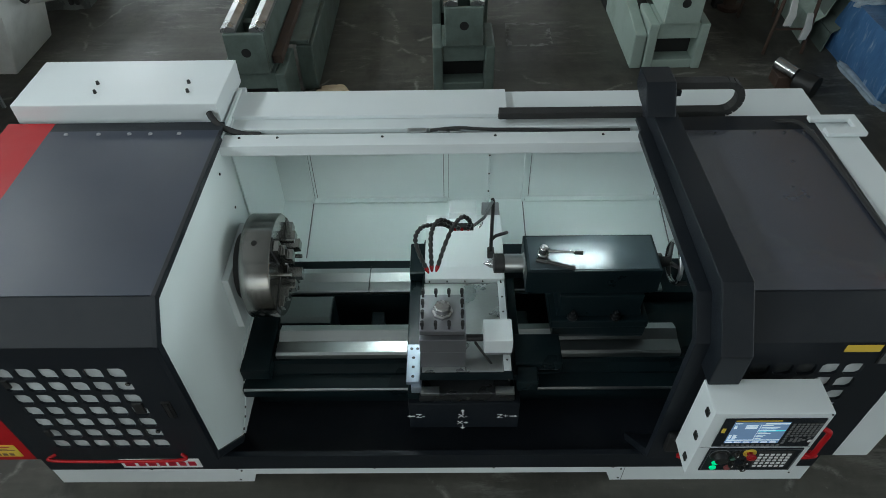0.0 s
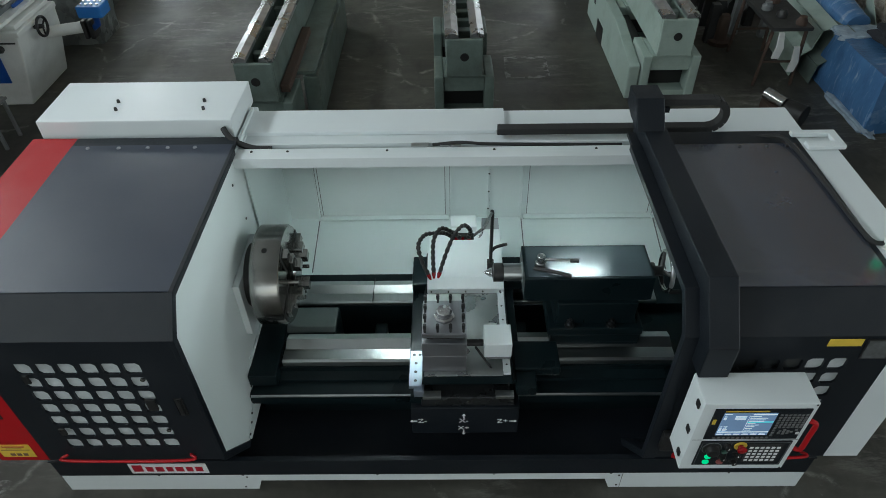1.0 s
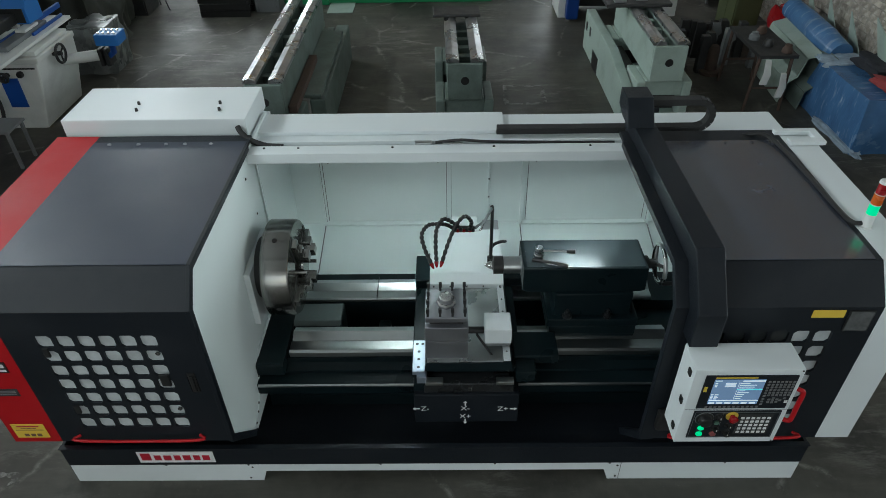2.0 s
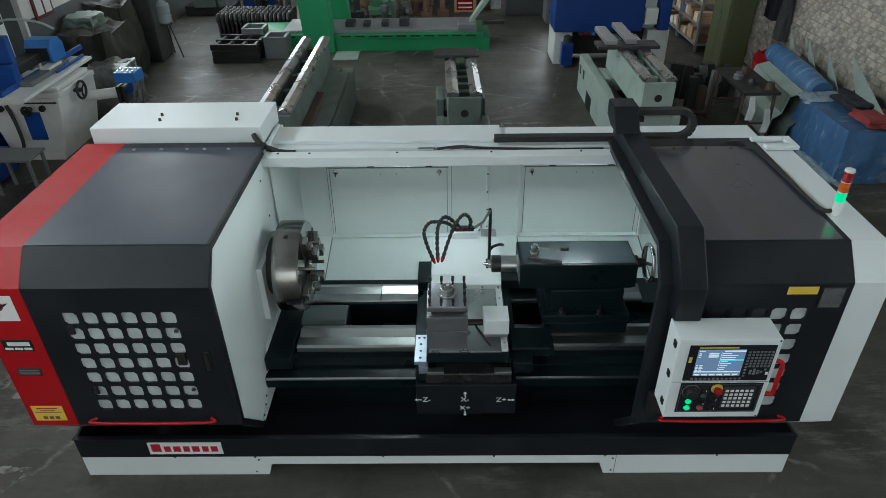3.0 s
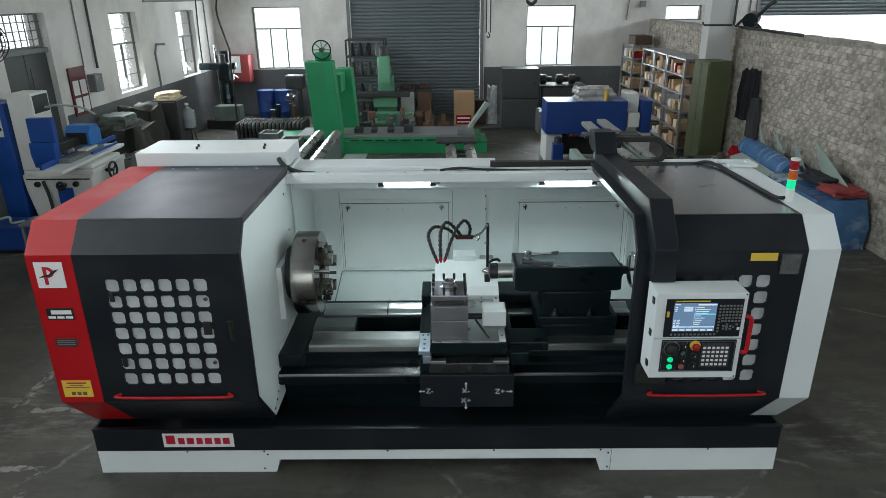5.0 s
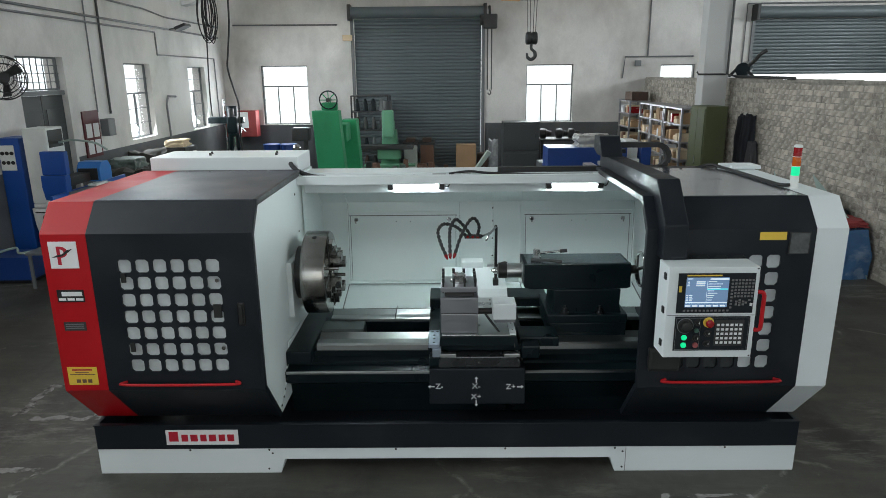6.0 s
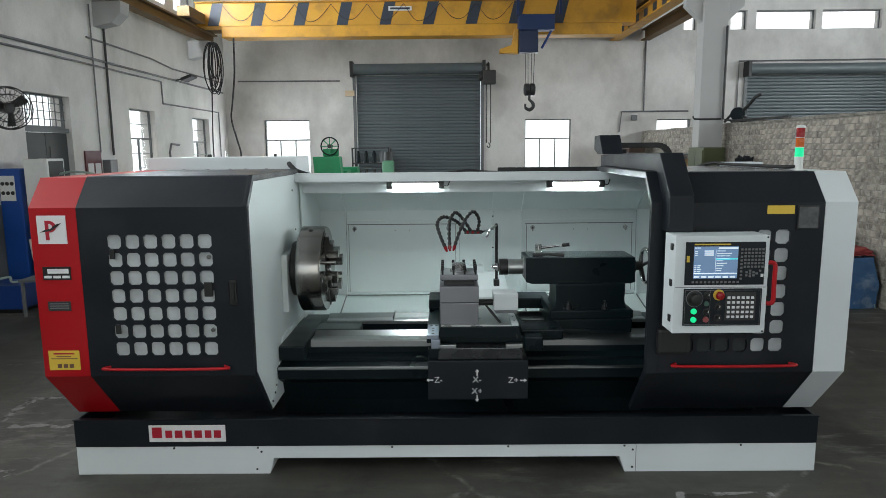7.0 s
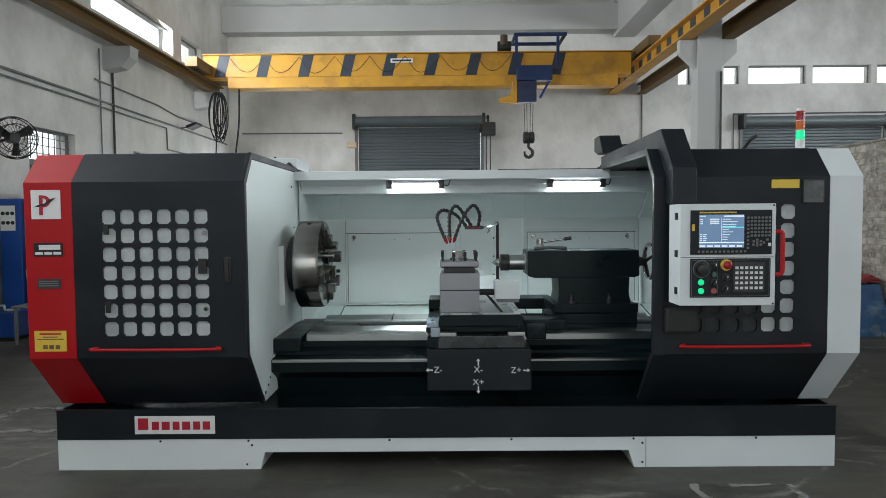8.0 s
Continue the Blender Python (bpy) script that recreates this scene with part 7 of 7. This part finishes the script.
# clutter between the planer and the shutter
random.seed(900)
for k in range(26):
    x, y = random.uniform(-1.95, 0.0), random.uniform(12.5, 14.9)
    if -2.3 < x < -0.7 and 13.4 < y < 14.7:
        y = random.uniform(12.4, 13.2)
    t = thing("workshop_part", (x, y, 0), random.choice(["dark steel part standing on the floor", "rusty casting standing on the floor"]), "part", "parts behind the planer")
    h, r = random.uniform(0.15, 0.6), random.uniform(0.06, 0.14)
    mt_ = random.choice([SCRAP, SCRAP, RUST, GREYMETAL, MINT, BROWN])
    if k % 2:
        part("body", turned(B(), (x, y, 0), (0, 0, 1), [(0, r * 1.2), (0.04, r * 1.2), (0.05, r * 0.7), (h * 0.7, r * 0.6), (h * 0.72, r), (h, r * 0.8)], 14), mt_, t, smooth=True)
    else:
        bm = bx(x - r, x + r, y - r * 0.8, y + r * 0.8, 0, h * 0.6, bevel=0.01)
        box(bm, x - r * 0.5, x + r * 0.4, y - r * 0.5, y + r * 0.5, h * 0.601, h, bevel=0.01)
        part("body", bm, mt_, t)
for k in range(10):
    x, y = random.uniform(-4.3, -3.2), random.uniform(13.2, 14.6)
    t = thing("workshop_part", (x, y, 0), "dark steel part standing on the floor", "part", "parts in the corner")
    part("body", turned(B(), (x, y, 0), (0, 0, 1), [(0, 0.1), (0.05, 0.12), (0.1, 0.05), (random.uniform(0.2, 0.6), 0.05)], 12), random.choice([SCRAP, RUST, IRON]), t, smooth=True)
# ---------------------------------------------------------------- left: surface grinder
sg = thing("surface_grinder", (-5.05, 6.95, 0), "white surface grinder with blue guards", "machine")
part("base", prism(B(), [(-5.42, 0.0), (-4.80, 0.0), (-4.66, 0.58), (-4.64, 0.80), (-5.55, 0.80), (-5.53, 0.58)], "y", 6.52, 7.44, bevel=0.02), OFFWHITE, sg)
part("saddle", bx(-5.50, -4.60, 6.50, 7.40, 0.801, 0.865, bevel=0.015), OFFWHITE, sg)
part("saddle_step", bx(-5.30, -4.64, 6.56, 7.34, 0.866, 0.915, bevel=0.012), OFFWHITE, sg)
part("black_band", bx(-5.50, -4.68, 6.508, 6.519, 0.735, 0.75), BLACK, sg)
part("blue_panel", bx(-5.12, -4.92, 6.505, 6.519, 0.28, 0.63, bevel=0.003), MIDBLUE, sg)
part("table", prism(B(), [(-5.02, 0.916), (-4.74, 0.916), (-4.70, 0.94), (-4.70, 0.975), (-5.02, 0.975)], "y", 6.0, 7.63, bevel=0.006), OFFWHITE, sg)
part("table_guard", bx(-5.0, -4.965, 6.05, 7.95, 0.976, 1.035, bevel=0.004), MIDBLUE, sg, "long blue table guard")
part("table_guard", bx(-4.80, -4.775, 6.9, 7.6, 0.976, 1.01, bevel=0.004), MIDBLUE, sg)
part("chuck", bx(-4.96, -4.82, 6.4, 7.3, 0.976, 1.03, bevel=0.004), GREYMETAL, sg)
part("work_piece", bx(-4.95, -4.83, 6.85, 7.15, 1.031, 1.06, bevel=0.004), OFFWHITE, sg)
part("column", bx(-5.50, -5.195, 6.50, 6.88, 0.866, 1.83, bevel=0.012), OFFWHITE, sg)
part("column_recess", bx(-5.1945, -5.19, 6.53, 6.85, 1.58, 1.80), BLACK, sg, "black recess in the column")
part("wheel_guard", bx(-5.26, -4.95, 6.40, 6.494, 1.25, 1.545, bevel=0.01), MIDBLUE, sg, "blue sheet guard")
part("wheel_guard", prism(B(), [(-5.25, 0.93), (-4.99, 0.93), (-4.965, 1.02), (-4.955, 1.245), (-5.27, 1.245), (-5.275, 1.10)], "y", 6.37, 6.492, bevel=0.01), MIDBLUE, sg, "blue wheel guard")
part("motor_cover", prism(B(), [(7.02, 1.07), (7.34, 1.07), (7.34, 1.24), (7.27, 1.33), (7.09, 1.33), (7.02, 1.24)], "x", -5.17, -4.85, bevel=0.01), SKYBLUE, sg, "bright blue motor cover")
part("motor_front", bx(-5.14, -4.88, 7.005, 7.0195, 1.09, 1.25, bevel=0.003), BLACK, sg)
part("motor_arm", bx(-5.189, -4.98, 6.52, 7.02, 1.08, 1.2, bevel=0.02), BLACK, sg)
def wheel_on(p, axis, r):
    u_, v_ = ((0, 1, 0), (0, 0, 1)) if axis[0] else ((1, 0, 0), (0, 0, 1))
    c_, u_, v_ = Vector(p), Vector(u_), Vector(v_)
    w_ = part("handwheel", sweep(B(), [c_ + (u_ * math.cos(2 * math.pi * k / 20) + v_ * math.sin(2 * math.pi * k / 20)) * r for k in range(20)], 0.016, 8, closed=True), BLACK, sg, smooth=True)
    part("hub", turned(B(), c_ - Vector(axis) * 0.10, axis, [(0, 0.03), (0.11, 0.025)], 12), BLACK, w_, smooth=True)
    for k in range(3):
        a = radians(30 + 120 * k)
        part("spoke", sweep(B(), [c_, c_ + (u_ * math.cos(a) + v_ * math.sin(a)) * r], 0.01, 6), BLACK, w_)
wheel_on((-4.55, 6.90, 0.77), (1, 0, 0), 0.105)
wheel_on((-5.02, 6.43, 0.67), (0, -1, 0), 0.05)
for x in (-5.36, -4.86):
    part("knob", turned(B(), (x, 6.519, 0.68), (0, -1, 0), [(0, 0.035), (0.03, 0.04), (0.05, 0.03)], 14), BLACK, sg, smooth=True)
part("coolant_hose", sweep(B(), curve_points([(-5.19, 6.75, 1.63), (-4.98, 6.72, 1.66), (-4.72, 6.75, 1.62), (-4.62, 6.85, 1.52)], 6), 0.014, 8), PALEMINT, sg, smooth=True)
part("cable", sweep(B(), curve_points([(-5.28, 6.50, 0.72), (-5.20, 6.44, 0.5), (-5.19, 6.40, 0.22), (-5.32, 6.32, 0.02)], 6), 0.022, 8), CABLE, sg, smooth=True)
part("arm_tube", cyl(B(), (-4.66, 7.08, 0.62), (-4.24, 7.24, 0.62), 0.065), OFFWHITE, sg, smooth=True)
for d in (0.0, 0.07):
    part("tube_clamp", bx(-4.26 + d, -4.21 + d, 7.14, 7.34, 0.5, 0.72, bevel=0.02), BLACK, sg)
part("control_box", bx(-4.15, -3.88, 6.97, 7.22, 0.82, 0.95, bevel=0.012), SKYBLUE, sg, "bright blue button box")
part("control_arm", sweep(B(), [(-4.02, 7.10, 0.83), (-4.06, 7.16, 0.68), (-4.17, 7.22, 0.60)], 0.035, 10), MIDBLUE, sg, smooth=True)
for k in range(8):
    part("button", turned(B(), (-4.11 + 0.062 * (k % 4), 7.03 + 0.1 * (k // 4), 0.951), (0, 0, 1), [(0, 0.016), (0.015, 0.014)], 10), CHROME, sg)
ec = thing("control_cabinet", (-5.73, 6.6, 0), "tall blue and black electric cabinet", "cabinet")
part("body", bx(-5.84, -5.56, 6.5, 6.9, 0.0, 1.71, bevel=0.012), MIDBLUE, ec)
part("meter_panel", bx(-5.82, -5.63, 6.485, 6.4985, 1.3, 1.62, bevel=0.004), OFFWHITE, ec)
for k in range(6):
    part("meter", turned(B(), (-5.78 + 0.06 * (k % 3), 6.484, 1.4 + 0.12 * (k // 3)), (0, -1, 0), [(0, 0.025), (0.01, 0.022)], 12), BLACK, ec)
cr = thing("coolant_tank", (-5.6, 6.0, 0), "low blue coolant tank with a cable on top", "tank")
part("tank", bx(-5.84, -5.2, 5.75, 6.2, 0.05, 0.34, bevel=0.015), BLUE, cr)
part("caster_board", bx(-5.8, -5.25, 5.8, 6.15, 0.0, 0.049), BLACK, cr)
part("cable", sweep(B(), curve_points([(-5.7, 5.9, 0.355), (-5.5, 6.0, 0.40), (-5.4, 5.9, 0.36), (-5.3, 6.0, 0.355)], 6), 0.015, 6), PALEMINT, cr, smooth=True)
stl = thing("steel_stool", (-4.85, 5.75, 0), "small grey steel stool", "stool")
part("seat", bx(-5.1, -4.6, 5.55, 5.9, 0.42, 0.45, bevel=0.01), GREYMETAL, stl)
for x in (-5.08, -4.65):
    for y in (5.57, 5.85):
        part("leg", bx(x, x + 0.03, y, y + 0.03, 0, 0.419), GREYMETAL, stl)

# ---------------------------------------------------------------- right: wrapped goods, guards, bench
bale = crumpled("wrapped_crate", (4.30, 5.7, 0), (4.97, 6.95, 0.60), WRAP, "large crate wrapped in shiny blue plastic", "crate", 41.0, 0.05)
FILM = surface("clear_stretch_film", (0.34, 0.42, 0.50), 0.15, vary=0.3, scale=8, grain=20, bump=0.6)
crumpled("film_fold", (4.26, 5.68, 0.0), (4.40, 6.5, 0.07), FILM, "pale crumpled stretch film", "", 71.0, 0.3, parent=bale)
crumpled("film_fold", (4.32, 6.70, 0.585), (4.80, 6.98, 0.625), FILM, "pale crumpled stretch film", "", 73.0, 0.3, parent=bale)
part("pallet_board", bx(4.34, 4.95, 5.74, 6.92, 0.0, 0.03, bevel=0.004), SCRAP, bale)
roll = thing("wrapped_roll", (4.55, 7.7, 0.5), "long roll wrapped in blue plastic, leaning on guards", "roll")
part("roll", sweep(B(), [(4.62, 7.0, 0.60), (4.6, 7.4, 0.64), (4.62, 7.9, 0.66), (4.66, 8.5, 0.66)], [0.14, 0.16, 0.155, 0.14], 14), WRAP, roll, smooth=True)
part("support_frame", bx(4.5, 4.75, 7.1, 8.4, 0.0, 0.50, bevel=0.01), SCRAP, roll)


def bent_guard(m, pts, width, material, label):
    """A bent sheet-metal guard: an outline of points in its own x-z plane, drawn out along y."""
    g = thing("sheet_guard", m, label, "guard", "machine guards", local=True)
    bm = B()
    for (a, b) in zip(pts, pts[1:]):
        d = Vector((b[0] - a[0], b[1] - a[1])).normalized()
        n = Vector((-d.y, d.x)) * 0.012
        prism(bm, [a, b, (b[0] + n.x, b[1] + n.y), (a[0] + n.x, a[1] + n.y)], "y", 0, width)
    part("sheet", bm, material, g)
    return g


bent_guard(pose(4.05, 7.0, 0.002, 0, 0, -4), [(0.0, 0.0), (0.05, 0.25), (0.15, 0.33), (0.2, 0.55), (0.36, 0.6)], 1.3, PALEMINT, "bent pale green machine guard standing on the floor")
bent_guard(pose(4.2, 6.8, 0.002, 0, 0, -2), [(0.0, 0.0), (0.03, 0.22), (0.14, 0.3), (0.18, 0.5), (0.3, 0.62)], 0.5, MINT, "bent mint machine guard standing on the floor")
for y, h, w, t in ((8.15, 1.0, 0.4, 8), (7.55, 1.0, 0.45, 8), (6.95, 0.98, 0.5, 8), (5.7, 1.15, 1.1, 12)):
    fin = thing("sheet_fin", pose(4.965, y, 0, 0, -t, 0), "triangular pale green sheet leaning on the brick wall", "sheet", "leaning sheets", local=True)
    part("sheet", prism(B(), [(0.0, 0.002), (w, 0.002), (w * 0.75, h * 0.45), (w * 0.95, h), (w * 0.15, h * 0.55)], "x", -0.014, -0.002), PALEMINT, fin)
crumpled("cloth_heap", (4.62, 6.2, 0.62), (4.95, 6.75, 0.74), CLOTH, "black cloth on the wrapped crate", "cloth", 51.0, 0.25)
crumpled("cloth_heap", (4.55, 5.8, 0.62), (4.93, 6.2, 0.70), REDCLOTH, "dull red cloth on the wrapped crate", "cloth", 52.0, 0.25)
wbn = thing("iron_bench", (3.9, 7.2, 0), "low rusty iron bench with parts on it", "bench")
part("top", bx(3.55, 4.0, 6.75, 7.75, 0.66, 0.70, bevel=0.006), SCRAP, wbn)
for x in (3.57, 3.94):
    for y in (6.78, 7.68):
        part("leg", sweep(B(), [(x, y, 0.659), (x + (0.03 if x > 3.8 else -0.03), y, 0)], 0.02, 6), RUST, wbn)
part("stretcher", bx(3.57, 3.95, 6.78, 6.80, 0.28, 0.30), RUST, wbn)
part("stretcher", bx(3.57, 3.95, 7.68, 7.70, 0.28, 0.30), RUST, wbn)
random.seed(70)
for k in range(4):
    x, y = 3.62 + 0.3 * random.random(), 6.85 + 0.21 * k
    s = thing("bench_part", (x, y, 0.7), "small steel part on an iron bench", "part", "parts on the bench")
    part("body", turned(B(), (x, y, 0.701), (0, 0, 1), [(0, 0.06), (0.03 + 0.03 * random.random(), 0.06), (0.07, 0.04), (0.09, 0.04)], 12), random.choice([SCRAP, GREYMETAL, SCRAP, RUST]), s, smooth=True)
for k, (y, z) in enumerate(((6.74, 0.36), (6.74, 0.2))):
    s = thing("cast_bracket", (3.7 + 0.22 * k, y, z), "pale cast bracket hung on the bench", "part", "hung brackets")
    part("body", prism(B(), [(3.62 + 0.22 * k, z), (3.70 + 0.22 * k, z), (3.72 + 0.22 * k, z + 0.12), (3.68 + 0.22 * k, z + 0.3), (3.62 + 0.22 * k, z + 0.30), (3.64 + 0.22 * k, z + 0.14)], "y", y - 0.03, y, bevel=0.005), OFFWHITE, s)
for k in range(18):
    random.seed(200 + k)
    x, y = 3.05 + 0.8 * random.random() + (0.3 if k > 9 else 0), 7.9 + 0.9 * random.random()
    s = thing("floor_casting", (x, y, 0), "dark steel part standing on the floor", "part", "parts on the floor")
    if k % 3:
        part("body", prism(B(), [(x - 0.06, 0), (x + 0.06, 0), (x + 0.05, 0.32), (x + 0.09, 0.36), (x + 0.05, 0.5), (x - 0.05, 0.5)], "y", y - 0.05, y + 0.05, bevel=0.008), random.choice([SCRAP, GREYMETAL, SCRAP]), s)
    else:
        part("body", turned(B(), (x, y, 0), (0, 0, 1), [(0, 0.14), (0.05, 0.15), (0.06, 0.08), (0.2 + 0.15 * random.random(), 0.07), (0.38, 0.05)], 16), random.choice([SCRAP, RUST]), s, smooth=True)
cyl_t = thing("chrome_sleeve", (3.52, 6.35, 0), "bright turned steel sleeve lying on black rings", "sleeve")
part("sleeve", sweep(B(), [(3.44, 6.24, 0.20), (3.58, 6.05, 0.17)], 0.065, 24), CHROME, cyl_t, smooth=True)
part("ring_drum", sweep(B(), [(3.60, 6.03, 0.115), (3.73, 5.87, 0.115)], 0.115, 24), BLACK, cyl_t, smooth=True)
part("rest", bx(3.42, 3.58, 6.06, 6.26, 0.0, 0.128, bevel=0.01), RUST, cyl_t)
crumpled("hanging_jacket", (4.80, 9.12, 0.95), (4.995, 9.45, 1.72), CLOTH, "black work jacket hanging on the brick wall", "jacket", 61.0, 0.18)
crumpled("hanging_trousers", (4.86, 8.92, 0.7), (4.99, 9.1, 1.3), surface("grey_work_cloth", (0.07, 0.07, 0.075), 0.9, vary=0.3, bump=0.3), "grey work clothes hanging on the brick wall", "clothes", 63.0, 0.2)
crumpled("red_bag", (4.55, 8.5, 0.0), (4.9, 8.85, 0.6), REDLENS, "red and green bag beside the locker", "bag", 66.0, 0.25)

# pale repairs in the floor
def floor_patch(x, y, w, d, label):
    p = thing("floor_patch", (x, y, 0), label, "floor patch", "floor repairs", "structure")
    bm = B()
    random.seed(int(100 * (x + 20)))
    n = 90
    pts = []
    for k in range(n):
        a = 2 * math.pi * k / n
        c, s = math.cos(a), math.sin(a)
        q = 1 / max(abs(c), abs(s))
        q *= 0.95 + 0.07 * noise.noise(Vector((c * 3 + x, s * 3 + y, 0.3))) + 0.05 * random.random()
        pts.append((x + c * q * w / 2, y + s * q * d / 2, q))
    outer = [(a, b) for a, b, q in pts]
    inner = [(x + (a - x) * k_, y + (b - y) * k_) for (a, b, q), k_ in zip(pts, [0.80 + 0.14 * noise.noise(Vector((i * 0.22, x, y))) + 0.05 * random.random() for i in range(n)])]
    vo, vi = [bm.verts.new((*p_, 0.003)) for p_ in outer], [bm.verts.new((*p_, 0.003)) for p_ in inner]
    for k in range(n):
        if noise.noise(Vector((k * 0.13, y, x))) > 0.42:
            continue
        bm.faces.new((vo[k], vo[(k + 1) % n], vi[(k + 1) % n], vi[k]))
    part("mortar_rim", bm, PATCH, p)


floor_patch(-3.05, 2.75, 0.7, 0.6, "pale mortar rim of a floor repair")
floor_patch(1.42, 1.36, 0.55, 0.36, "pale mortar rim of a floor repair")
floor_patch(-3.0, 1.6, 0.55, 0.5, "pale mortar rim of a floor repair")
floor_patch(0.95, 7.3, 0.55, 0.6, "pale mortar rim of a floor repair")

# ---------------------------------------------------------------- brick wall
bw = thing("wall_brick", (BRICK_X, 3, 0), "rough whitewashed brick wall between the bays", "wall", kind="structure")
part("wall_core", bx(BRICK_X + 0.02, BRICK_X + 0.23, 2.0, BACK - 0.001, 0, 2.28), MORTAR, bw)
top_cap = B()
for i in range(45):
    random.seed(500 + i)
    y = 2.0 + i * 0.3
    box(top_cap, BRICK_X + 0.0, BRICK_X + 0.25, y + 0.005, min(y + 0.295, BACK - 0.002), 2.281, 2.31 + 0.02 * random.random(), bevel=0.006)
part("coping", top_cap, MORTAR, bw, kind="stuff")
shapes = []
for k in range(6):
    random.seed(600 + k)
    bm = box(B(), -0.012, 0.02, -0.085 - 0.025 * random.random(), 0.085 + 0.025 * random.random(), -0.031 - 0.005 * random.random(), 0.031 + 0.005 * random.random(), bevel=0.006)
    for v in bm.verts:
        v.co += Vector((random.uniform(-0.0025, 0.0025), random.uniform(-0.01, 0.01), random.uniform(-0.006, 0.006)))
    me = bpy.data.meshes.new("brick")
    bm.to_mesh(me)
    bm.free()
    me.materials.append(BRICK)
    shapes.append(me)
random.seed(77)
rest, count = B(), 0
base_inv = INVERSE[bw.name]
for row in range(28):
    z = 0.05 + row * 0.0805
    y = 2.13 + (0.12 if row % 2 else 0)
    while y < BACK - 0.13:
        me = random.choice(shapes)
        dx = random.uniform(0.023, 0.030)
        hole = random.random() < 0.008
        if not hole:
            m = pose(BRICK_X + dx, y, z + random.uniform(-0.006, 0.006), random.uniform(-2, 2), 0, random.uniform(-0.8, 0.8))
            if count < 300 and 6.2 < y < 9.0 and z > 0.9:
                ob = piece("brick", me, bw, m)
                ob.matrix_parent_inverse = base_inv
                count += 1
            else:
                n0 = len(rest.verts)
                rest.from_mesh(me)
                rest.verts.ensure_lookup_table()
                for v in rest.verts[n0:]:
                    v.co = m @ v.co
        y += random.uniform(0.19, 0.235)
part("brickwork", rest, BRICK, bw, kind="stuff")
